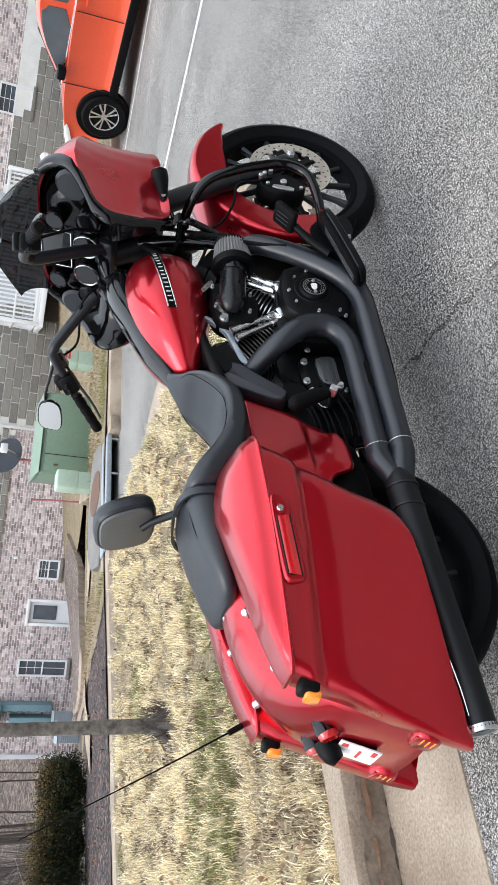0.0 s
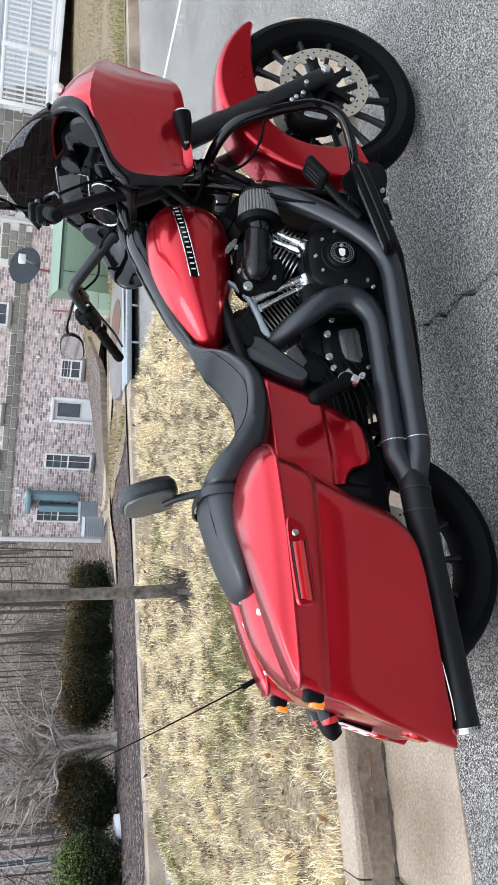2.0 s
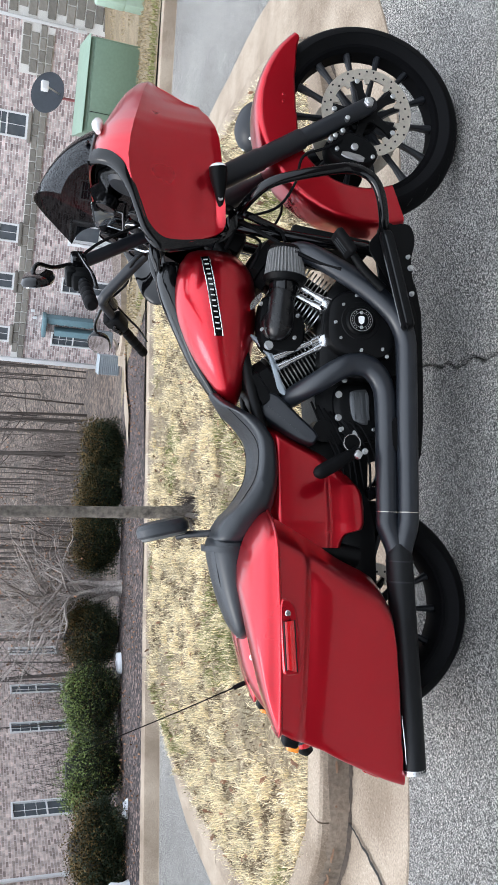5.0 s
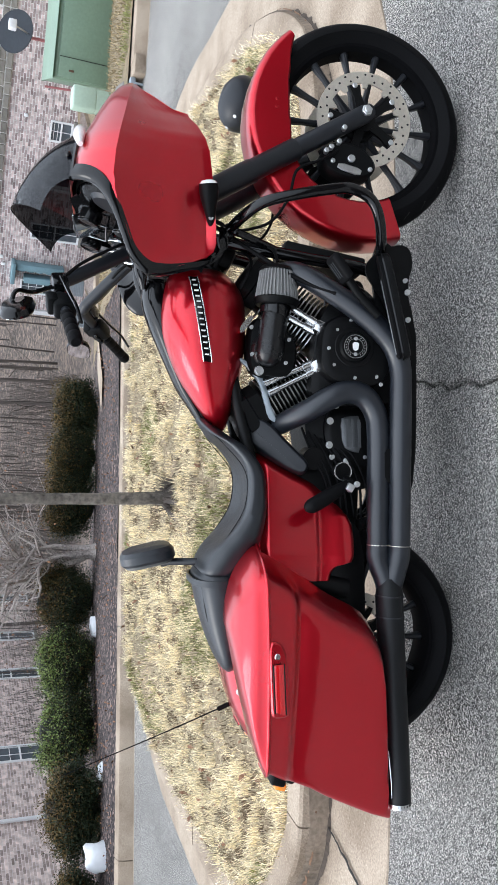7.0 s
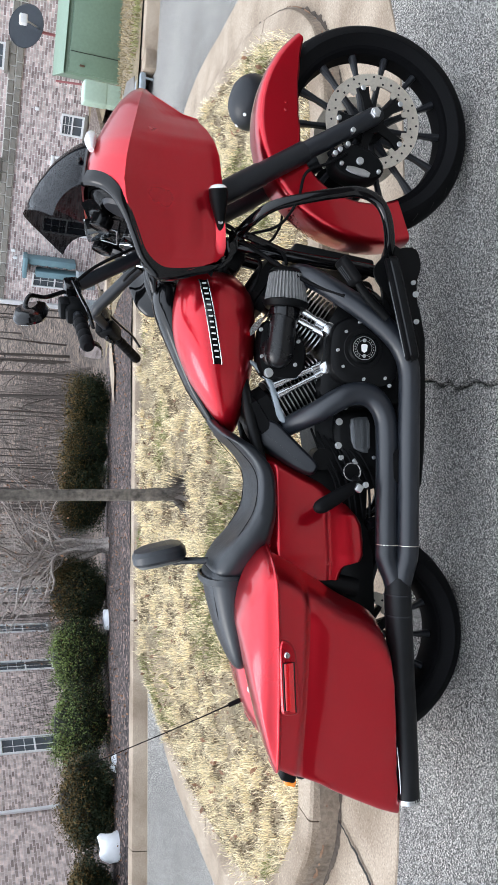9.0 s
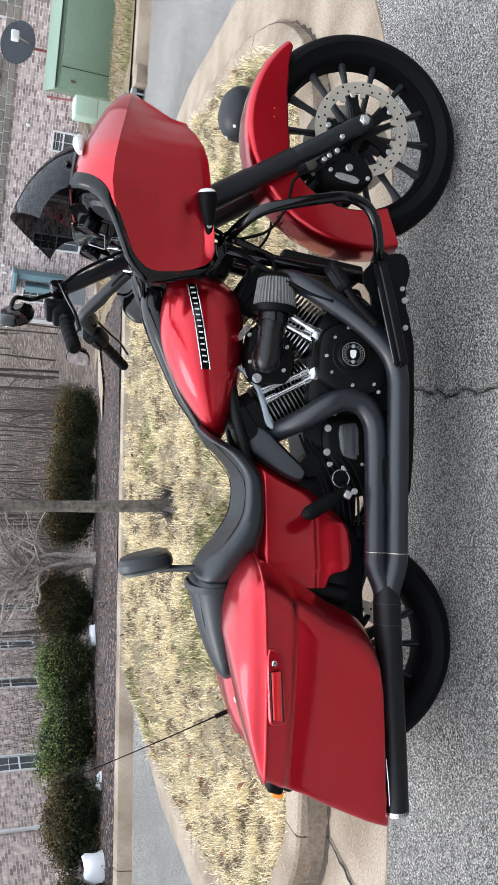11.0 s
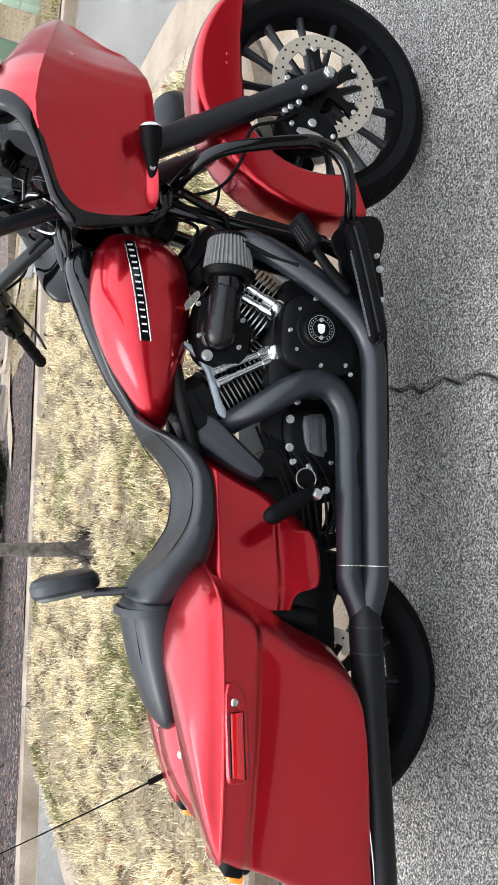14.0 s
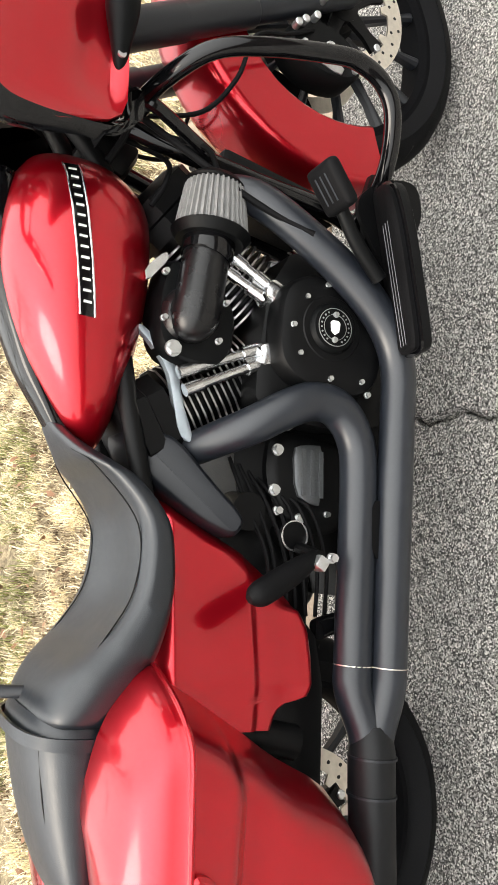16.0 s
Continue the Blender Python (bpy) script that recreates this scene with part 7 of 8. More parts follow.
    part("pedal_pad", bm, RUBBER, p, "rubber brake pedal pad")
    for k in range(3):
        bm = bmesh.new()
        c0 = Vector((0.257, -0.285, 0.43)) + rot @ Vector((0, -0.014 + 0.014 * k, 0.0135))
        d = rot @ Vector((0.024, 0, 0))
        tube(bm, [c0 - d, c0 + d], 0.0016, 6, smooth=False)
        part("pedal_rib", bm, SATIN, p)
    # passenger peg folded up
    g = new("passenger_peg")
    g.parent = BIKE
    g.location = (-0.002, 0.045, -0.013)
    bm = bmesh.new()
    tube(bm, [(-0.345, -0.235, 0.372), (-0.37, -0.25, 0.415), (-0.405, -0.262, 0.475), (-0.415, -0.264, 0.495), (-0.42, -0.265, 0.505)], [0.013, 0.02, 0.022, 0.018, 0.008], 16, 4)
    part("peg_rubber", bm, RUBBER, g)
    bm = bmesh.new()
    box(bm, (-0.355, -0.25, 0.372), (0.022, 0.03, 0.022), Euler((0, radians(30), 0)).to_matrix(), 0.003)
    part("peg_hinge", bm, ZINC, g)
    bolt(g, (-0.345, -0.255, 0.352), 0.009, 0.014)
    bm = bmesh.new()
    tube(bm, [(-0.33, -0.15, 0.35), (-0.345, -0.235, 0.362)], 0.012, 10, smooth=False)
    part("peg_mount", bm, MATT, g)
    # side stand
    bm = bmesh.new()
    tube(bm, [(0.10, 0.14, 0.17), (0.06, 0.24, 0.09), (0.04, 0.30, 0.052)], 0.013, 12)
    disc(bm, (0.04, 0.30, 0.055), (0.04, 0.302, 0.04), 0.03, segs=16)
    part("side_stand", bm, GLOSS, BIKE, "black side stand")
    # looms and hoses by the steering head
    for k, pts in enumerate(([(0.40, -0.06, 0.80), (0.36, -0.10, 0.68), (0.345, -0.13, 0.60), (0.30, -0.15, 0.58)], [(0.42, -0.08, 0.78), (0.36, -0.12, 0.70), (0.30, -0.16, 0.62), (0.24, -0.19, 0.52), (0.20, -0.22, 0.42)], [(0.38, -0.02, 0.78), (0.33, -0.08, 0.66), (0.27, -0.12, 0.66), (0.22, -0.11, 0.68)], [(0.43, -0.1, 0.80), (0.39, -0.14, 0.74), (0.33, -0.12, 0.74), (0.28, -0.1, 0.76)])):
        bm = bmesh.new()
        tube(bm, pts, 0.005 + 0.0015 * (k % 2), 8)
        part("hose", bm, RUBBER, BIKE)
    bm = bmesh.new()
    box(bm, (0.345, 0.02, 0.74), (0.08, 0.12, 0.10), Euler((0, radians(25), 0)).to_matrix(), 0.02)
    part("steering_cover", bm, MATT, BIKE)


build_chassis()

# ---- plants ----


def limb(bm, p, d, length, r, rnd, depth, curl=0.35, segs=6, spread=0.7, kids=(2, 4), lift=0.15):
    """A tapering branch that divides."""
    pts, rs = [p.copy()], [r]
    q, v = p.copy(), d.normalized()
    n = 4
    for k in range(n):
        v = (v + Vector((rnd.uniform(-1, 1), rnd.uniform(-1, 1), rnd.uniform(-0.6, 1) * 0.8 + lift)) * curl * 0.35).normalized()
        q = q + v * length / n
        pts.append(q.copy())
        rs.append(r * (1 - 0.55 * (k + 1) / n))
    tube(bm, pts, rs, segs, 1, smooth=False)
    if depth > 0:
        for _ in range(rnd.randint(*kids)):
            k = rnd.randint(1, n)
            w = (v + Vector((rnd.uniform(-1, 1), rnd.uniform(-1, 1), rnd.uniform(-0.5, 0.9))) * spread).normalized()
            limb(bm, pts[k], w, length * rnd.uniform(0.55, 0.8), rs[k] * 0.7, rnd, depth - 1, curl, max(4, segs - 1), spread, kids, lift)
    return pts


def build_tree():
    rnd = random.Random(11)
    x, y = TREE
    z = turf_height(x, y) - 0.02
    t = thing("tree", pose(x, y, z), "slim bare tree with grey bark on the island", "tree")
    pts = [(0.02, 0, 0), (0.005, 0, 0.06), (0, 0, 0.16), (-0.01, 0, 0.5), (-0.02, 0.01, 1.0), (-0.035, 0.0, 1.6), (-0.03, 0.02, 2.3), (-0.05, 0.03, 3.2), (-0.04, 0.05, 4.4)]
    bm = bmesh.new()
    tube(bm, pts, [0.075, 0.050, 0.040, 0.036, 0.034, 0.032, 0.028, 0.022, 0.010], 16, 5)
    for v in bm.verts:
        a = noise.noise(v.co * 14) * 0.004
        v.co.x += a
        v.co.y += noise.noise(v.co * 14 + Vector((5, 0, 0))) * 0.004
    part("trunk", bm, BARK, t, "grey bark with pale flecks")
    for k in range(6):
        a = k * 1.05 + 0.3
        bm = bmesh.new()
        tube(bm, [(0.03 * math.cos(a), 0.03 * math.sin(a), 0.07), (0.09 * math.cos(a), 0.09 * math.sin(a), 0.025), (0.17 * math.cos(a), 0.17 * math.sin(a), -0.01)], [0.025, 0.018, 0.006], 8)
        part("root", bm, DARKBARK, t)
    bm = bmesh.new()
    for k in range(16):
        h = 1.25 + 3.0 * k / 16
        p = Vector((-0.03, 0.02, h))
        a = rnd.uniform(0, 6.28)
        limb(bm, p, Vector((math.cos(a), math.sin(a), 0.75)), rnd.uniform(0.5, 1.0), 0.015, rnd, 2, segs=5)
    part("crown", bm, BARK, t, "bare twigs")
    bm = bmesh.new()
    for k in range(130):
        a = rnd.uniform(0, 6.28)
        p = Vector((0.02 + 0.11 * math.cos(a) * rnd.random(), 0.11 * math.sin(a) * rnd.random(), 0.03))
        tube(bm, [p, p + Vector((rnd.uniform(-0.05, 0.05), rnd.uniform(-0.05, 0.05), rnd.uniform(0.05, 0.16)))], [0.0025, 0.001], 4, smooth=False)
    part("sucker_growth", bm, DARKBARK, t)


build_tree()


def build_bare_tree():
    rnd = random.Random(4)
    x, y = -1.13, 8.2
    t = thing("bare_tree", pose(x, y, land(y)), "low pale bare tree with tangled branches in the mulch bed", "tree")
    bm = bmesh.new()
    for dx, dy, tip, r in ((0.0, 0.0, (-0.18, 0.05, 0.80), 0.070), (-0.05, 0.02, (-0.36, 0.0, 0.88), 0.055), (0.045, -0.02, (0.06, -0.05, 0.78), 0.050), (-0.02, -0.04, (-0.10, -0.12, 0.70), 0.048)):
        tip = Vector(tip)
        pts = [Vector((dx * 1.5, dy * 1.5, -0.05)), Vector((dx, dy, 0.10))] + [Vector((dx, dy, 0.10)).lerp(tip, f) + Vector((0.02 * math.sin(f * 7 + dx * 90), 0.02 * math.cos(f * 6 + dy * 90), 0)) for f in (0.3, 0.6, 1.0)]
        tube(bm, pts, [r * 1.25, r, r * 0.8, r * 0.62, r * 0.42], 12, 6)
    for v in bm.verts:
        v.co.x += 0.012 * noise.noise((v.co.x * 16, v.co.y * 16, v.co.z * 5))
        v.co.y += 0.012 * noise.noise((v.co.x * 16, v.co.y * 16 + 7, v.co.z * 5))
    part("trunk", bm, PALEBARK, t, "pale forked trunk")
    bm = bmesh.new()
    for k in range(34):
        s = rnd.choice(((-0.07, 0.02, 0.45), (-0.18, 0.05, 0.79), (-0.35, 0, 0.86), (0.06, -0.05, 0.76), (-0.10, -0.12, 0.68)))
        d = Vector((rnd.uniform(-1.2, 1.0), rnd.uniform(-0.7, 0.7), rnd.uniform(0.25, 1.2)))
        limb(bm, Vector(s), d, rnd.uniform(0.5, 1.05), rnd.uniform(0.013, 0.024), rnd, 3, 2.0, 5, 1.5, (2, 3), -0.08)
    part("crown", bm, PALEBARK, t, "tangled pale branches")
    me = leaf_cloud([(rnd.gauss(-0.1, 0.65), rnd.gauss(0, 0.4), rnd.uniform(0.6, 2.2)) for _ in range(800)], 0.03, 0.05, rnd)
    ob = new("leaves", me)
    me.materials.append(DEADLEAF)
    ob.parent = t
    ob["label"] = "few rusty dead leaves"


def leaf_cloud(points, lo, hi, rnd, up=0.0, narrow=0.55):
    """Bent two-quad leaves at points."""
    vs, fs = [], []
    for p in points:
        s = rnd.uniform(lo, hi)
        a, b = rnd.uniform(0, 6.283), rnd.uniform(-1.1, 1.1) if not up else rnd.uniform(0.2, 1.3)
        d = Vector((math.cos(a) * math.cos(b), math.sin(a) * math.cos(b), math.sin(b)))
        w = Vector((-math.sin(a), math.cos(a), rnd.uniform(-0.5, 0.5))).normalized() * s * narrow / 2
        n = d.cross(w).normalized() * s * 0.12
        p = Vector(p)
        i = len(vs)
        vs += [p - w * 0.4, p + w * 0.4, p + d * s * 0.5 - w + n, p + d * s * 0.5 + w + n, p + d * s]
        fs += [(i, i + 1, i + 3, i + 2), (i + 2, i + 3, i + 4)]
    me = bpy.data.meshes.new("leaves")
    me.from_pydata([tuple(v) for v in vs], [], fs)
    return me


build_bare_tree()


def build_bush(x, y, rx, ry, h, mats, seed, label, count=34000):
    rnd = random.Random(seed)
    z = land(y)
    t = thing("bush", pose(x, y, z), label, "bush", "clipped evergreen hedge row")
    lumps = [(rnd.uniform(-0.8, 0.8) * rx, rnd.uniform(-0.6, 0.6) * ry, rnd.uniform(0.10, 0.80) * h, rnd.uniform(0.28, 0.48)) for _ in range(44)]
    shares = [[] for _ in mats]
    for _ in range(count):
        lx, ly, lz, s = rnd.choice(lumps)
        d = Vector((rnd.gauss(0, 1), rnd.gauss(0, 1), rnd.gauss(0, 1))).normalized() * rnd.uniform(0.25, 1.08)
        p = Vector((lx + d.x * rx * s, ly + d.y * ry * s, lz + d.z * h * s * 0.62))
        if rnd.random() < 0.45:
            d.normalize()
            f = rnd.uniform(0.62, 0.90) * (1 + 0.16 * noise.noise((d.x * 2.4 + seed, d.y * 2.4, d.z * 2.4)))
            p = Vector((d.x * rx * f, d.y * ry * f, h * (0.48 + d.z * 0.50 * f)))
        if p.z < 0.03:
            p.z = rnd.uniform(0.03, 0.12)
        top = p.z / h
        k = 0 if len(mats) < 3 or rnd.random() > 0.12 else 2
        if len(mats) > 1 and rnd.random() < max(0, (top - 0.45)) * 1.5 + (0.1 if d.y < 0 else 0):
            k = 1
        shares[k].append(p)
    for m, pts in zip(mats, shares):
        if not pts:
            continue
        me = leaf_cloud(pts, 0.012, 0.032, rnd, narrow=0.6)
        me.materials.append(m)
        o = new("foliage", me)
        o.parent = t
    # smooth near-black hull paints the shade deep between the leaves
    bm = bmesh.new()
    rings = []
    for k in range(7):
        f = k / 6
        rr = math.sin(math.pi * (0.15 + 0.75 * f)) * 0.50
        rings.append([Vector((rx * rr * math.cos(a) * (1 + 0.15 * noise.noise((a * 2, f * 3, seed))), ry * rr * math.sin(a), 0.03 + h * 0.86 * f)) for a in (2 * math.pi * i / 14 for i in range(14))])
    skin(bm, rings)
    part("inner_growth", bm, DARK, t, "near-black core that paints the shade between the leaves")
    bm = bmesh.new()
    for k in range(5):
        a = k * 1.25
        tube(bm, [(0, 0, -0.03), (0.3 * rx * math.cos(a), 0.3 * ry * math.sin(a), 0.3 * h)], [0.014, 0.008], 6, smooth=False)
    part("stem", bm, BARK, t)


for i, (x, y, rx, h, mats, lab) in enumerate([
        (0.82, 9.0, 0.38, 0.66, (DARKHEDGE, RUSTHEDGE), "dark evergreen bush with rusty tips in the mulch bed"),
        (0.12, 8.8, 0.40, 0.70, (DARKHEDGE, RUSTHEDGE), "dark evergreen bush with rusty tips in the mulch bed"),
        (-0.55, 8.6, 0.40, 0.74, (DARKHEDGE, RUSTHEDGE), "dark evergreen bush beside the pale bare tree"),
        (-1.72, 8.15, 0.42, 0.80, (DARKHEDGE, RUSTHEDGE), "dark evergreen bush beside the pale bare tree"),
        (-2.45, 7.85, 0.43, 0.74, (DARKHEDGE, LIGHTHEDGE, RUSTHEDGE), "dark evergreen bush with some light green shoots"),
        (-3.15, 7.4, 0.46, 0.70, (DARKHEDGE, LIGHTHEDGE, RUSTHEDGE), "bush with bright green shoots in the hedge row"),
        (-3.72, 6.55, 0.44, 0.62, (DARKHEDGE, RUSTHEDGE), "dark evergreen bush with rusty tips beside old snow"),
        (-4.55, 6.0, 0.42, 0.52, (DARKHEDGE, RUSTHEDGE), "low dark evergreen bush beside old snow")]):
    build_bush(x, y, rx * 1.16, rx * 1.0, h * 1.0, mats, i + 20, lab)


def build_snow(x, y, rx, ry, h, seed):
    bm = bmesh.new()
    rings = []
    for f, k in ((0, 1.0), (0.3, 1.02), (0.6, 0.97), (0.85, 0.88), (0.97, 0.6), (1.0, 0.12)):
        rings.append([Vector((rx * k * math.cos(a) * (1 + 0.2 * noise.noise((math.cos(a) * 2, math.sin(a) * 2, seed))), ry * k * math.sin(a), h * f)) for a in (2 * math.pi * i / 20 for i in range(20))])
    skin(bm, rings)
    for v in bm.verts:
        v.co += Vector((1, 1, 1.2)) * rx * (0.20 * noise.noise(v.co * 13 + Vector((seed, 0, 0))) + 0.10 * noise.noise(v.co * 34 + Vector((0, seed, 0))))
    ob = link("snow_mound", bm, SNOW, sharp=60)
    ob.location = (x, y, land(y) - 0.01)
    tagged(ob, "small heap of old white snow on the mulch", "snow", "patches of old snow")


build_snow(-4.0, 5.95, 0.14, 0.12, 0.19, 1)
build_snow(-2.02, 7.75, 0.13, 0.09, 0.08, 2)
build_snow(-3.3, 6.35, 0.10, 0.07, 0.05, 3)


def blades(name, spots, lo, hi, width, mat, label, rnd, lean=0.6):
    """Thin bent blades as one sheet of stuff."""
    n = len(spots)
    vs = np.zeros((n * 5, 3))
    fs = []
    for i, (x, y, z) in enumerate(spots):
        a, h = rnd.uniform(0, 6.283), rnd.uniform(lo, hi)
        l = rnd.uniform(0.15, 1.0) * lean * h
        c, s = math.cos(a), math.sin(a)
        w = width * rnd.uniform(0.6, 1.4) / 2
        b = rnd.uniform(0, 6.283)
        wx, wy = math.cos(b) * w, math.sin(b) * w
        k = i * 5
        vs[k] = (x - wx, y - wy, z - 0.006)
        vs[k + 1] = (x + wx, y + wy, z - 0.006)
        up = math.sqrt(max(0.05, 1 - min(0.95, (l / h) ** 2)))
        vs[k + 2] = (x + c * l * 0.35 - wx, y + s * l * 0.35 - wy, z + h * 0.6 * up)
        vs[k + 3] = (x + c * l * 0.35 + wx, y + s * l * 0.35 + wy, z + h * 0.6 * up)
        vs[k + 4] = (x + c * l * 1.1, y + s * l * 1.1, z + h * (0.85 * up))
        fs += [(k, k + 1, k + 3, k + 2), (k + 2, k + 3, k + 4)]
    me = bpy.data.meshes.new(name)
    me.from_pydata(vs.tolist(), [], fs)
    me.materials.append(mat)
    ob = new(name, me)
    return tagged(ob, label, "grass", "", "stuff")


def build_grass():
    rnd = random.Random(8)
    cell = {}

    def height(x, y):
        k = (round(x / 0.06), round(y / 0.06))
        if k not in cell:
            cell[k] = turf_height(k[0] * 0.06, k[1] * 0.06)
        return cell[k]
    short, tall, green, thatch = [], [], [], []
    while len(short) + len(thatch) < 190000:
        x, y = rnd.uniform(-2.5, 2.6), rnd.uniform(0.9, 4.8)
        if not in_turf(x, y):
            continue
        f = noise.noise((x * 1.6, y * 1.6, 0)) + 0.5 * noise.noise((x * 5, y * 5, 3))
        c = noise.noise((x * 8, y * 8, 21)) + 0.6 * noise.noise((x * 19, y * 19, 5))
        if f + 0.6 * c < -0.15 and rnd.random() < min(0.93, 0.4 - f * 1.2 - c * 0.5):
            continue
        q = (x, y, height(x, y))
        if noise.noise((x * 1.3 + 9, y * 1.3, 6)) > 0.26 and rnd.random() < 0.4:
            green.append(q)
        elif c > 0.32:
            tall.append(q)
        if c < 0.04 and rnd.random() < 0.75:
            thatch.append(q)
        else:
            short.append(q)
    blades("dead_thatch", thatch, 0.012, 0.035, 0.0032, THATCH, "low brown dead thatch between the straw", rnd, 1.0)
    blades("dry_grass", short, 0.018, 0.052, 0.0026, STRAW, "short matted straw-coloured winter grass", rnd, 0.95)
    blades("tall_grass", tall, 0.045, 0.10, 0.0028, STRAW, "tufts of longer dry straw grass", rnd, 0.85)
    blades("green_grass", green, 0.02, 0.06, 0.0035, GREENGRASS, "patches of dull green winter grass", rnd, 0.8)
    # fringe that hangs over the kerb
    fringe = []
    for p in inset(EDGE, 0.175):
        for _ in range(26):
            q = (p.x + rnd.uniform(-0.07, 0.07), p.y + rnd.uniform(-0.03, 0.05))
            fringe.append((q[0], q[1], road_z(q[1]) + kerb_height(*q) - 0.012))
    blades("kerb_fringe", fringe, 0.03, 0.075, 0.003, STRAW, "dry grass fringe along the kerb", rnd, 0.95)
    vs = []
    for _ in range(24000):
        x = rnd.uniform(2.2, 22)
        y = far_kerb(x) + rnd.uniform(0.2, lerp_table([(8, 3.5), (13, 12)], x)[0])
        if noise.noise((x * 0.7, y * 0.7, 3)) > -0.25 and not (2.4 < x < 4.5 and y < 7.4):
            vs.append((x, y, land(y) + rise(x, y) + 0.02))
    blades("verge_grass", vs, 0.02, 0.065, 0.008, DULLSTRAW, "thin dry grass on the verge", rnd, 0.9)
    vs = []
    for _ in range(9000):
        x = rnd.uniform(2.2, 22)
        y = far_kerb(x) + abs(rnd.gauss(0.25, lerp_table([(8, 0.3), (13, 5)], x)[0])) + 0.15
        if (x < 9 or noise.noise((x * 0.5, y * 0.5, 9)) > 0.05) and not (2.4 < x < 4.5 and y < 7.4):
            vs.append((x, y, land(y) + rise(x, y) + 0.02))
    blades("verge_green", vs, 0.03, 0.08, 0.006, GREENGRASS, "green grass along the far kerb", rnd, 0.8)
    pts = []
    while len(pts) < 700:
        x, y = rnd.uniform(-2.4, 2.5), rnd.uniform(0.95, 4.7)
        if in_turf(x, y):
            pts.append((x, y, height(x, y) + rnd.uniform(0.012, 0.035)))
    me = leaf_cloud(pts, 0.015, 0.05, rnd)
    me.materials.append(DEADLEAF)
    tagged(new("fallen_leaves", me), "scattered brown fallen leaves in the grass", "leaves", "", "stuff")
    pts = []
    for _ in range(1500):
        x = rnd.uniform(-9, 2.2)
        y = far_kerb(x) + 0.2 + abs(rnd.gauss(0, 1.6))
        pts.append((x, y, land(y) + rnd.uniform(0.01, 0.04)))
    me = leaf_cloud(pts, 0.015, 0.045, rnd)
    me.materials.append(DEADLEAF)
    tagged(new("bed_leaves", me), "brown leaves and bark chips on the mulch", "leaves", "", "stuff")


build_grass()


def build_woods():
    rnd = random.Random(21)
    bm = bmesh.new()
    for k in range(260):
        y = rnd.uniform(29, 85)
        x = rnd.uniform(-15, 15) * y / 35 + 2
        z = land(y) - 0.1
        r = rnd.choice((0.025, 0.03, 0.04, 0.05, 0.08))
        h = rnd.uniform(8, 13)
        lean = rnd.uniform(-0.5, 0.5)
        tube(bm, [(x, y, z), (x + lean * 0.2, y, z + h * 0.3), (x + lean, y, z + h)], [r, r * 0.8, r * 0.2], 7, 2)
        for j in range(9):
            f = rnd.uniform(0.05, 0.8)
            p = Vector((x + lean * f, y, z + h * f))
            limb(bm, p, Vector((rnd.uniform(-1, 1), rnd.uniform(-0.5, 0.5), rnd.uniform(0.1, 0.8))), rnd.uniform(1.0, 3.0), r * 0.35, rnd, 2, 0.9, 4, kids=(1, 3))
    ob = link("woods", bm, DARKBARK)
    tagged(ob, "bare brown winter woods behind the houses", "woods", "", "stuff")
    bm = bmesh.new()
    for k in range(3200):
        y = rnd.uniform(23, 50)
        x = rnd.uniform(-14, 4) * y / 35 + 1
        p = Vector((x, y, land(y)))
        tube(bm, [p, p + Vector((rnd.uniform(-0.6, 0.6), rnd.uniform(-0.3, 0.3), rnd.uniform(0.4, 2.6)))], [0.011, 0.003], 4, smooth=False)
    tagged(link("underbrush", bm, DARKBARK), "thin brown brush on the wood floor", "brush", "", "stuff")


build_woods()

# closes the place behind the camera; unseen dark wall added to block low light
bm = bmesh.new()
rim = []
for k in range(25):
    a = radians(175 + 190 * k / 24)
    rim.append((30 * math.cos(a), 6 + 26 * math.sin(a)))
skin(bm, [[(x, y, -0.3) for x, y in rim], [(x * 1.02, y * 1.02, 5.5 + 0.8 * noise.noise((x * 0.3, y * 0.3, 0))) for x, y in rim]], cap=False, wrap=False)
bmesh.ops.solidify(bm, geom=bm.faces, thickness=0.3)
tagged(link("backdrop", bm, LITTER), "plain dark unseen wall closing the place, added to block low light", "backdrop", "", "structure")

# ---- street furniture ----


def build_transformer():
    t = thing("transformer_cabinet", pose(6.32, 9.3, -0.72, 0, 0, -25), "large sage green steel transformer cabinet on a pad", "transformer")
    bm = bmesh.new()
    box(bm, (0.08, 0, 0.44), (1.34, 1.15, 0.86), None, 0.05, 3)
    part("cabinet_body", bm, GREENBOX, t, sharp=35)
    bm = bmesh.new()
    box(bm, (0.08, -0.59, 0.42), (1.27, 0.03, 0.76), None, 0.01)
    d = part("cabinet_door", bm, GREENBOX, t)
    bm = bmesh.new()
    box(bm, (-0.28, -0.61, 0.42), (0.008, 0.01, 0.76))
    part("door_seam", bm, DARK, d)
    bm = bmesh.new()
    box(bm, (-0.45, -0.62, 0.62), (0.03, 0.03, 0.07), None, 0.008)
    part("door_handle", bm, RUST, d)
    bm = bmesh.new()
    skin(bm, [[(x, -0.62, 0.87), (x, 0.60, 0.87), (x, 0.55, 0.905), (x, -0.57, 0.895)] for x in (-0.60, 0.76)])
    part("cabinet_lid", bm, GREENBOX, t)
    bm = bmesh.new()
    box(bm, (0, -0.05, -0.08), (1.75, 1.5, 0.16), None, 0.02)
    part("pad", bm, CONCRETE, t, "concrete pad")


build_transformer()


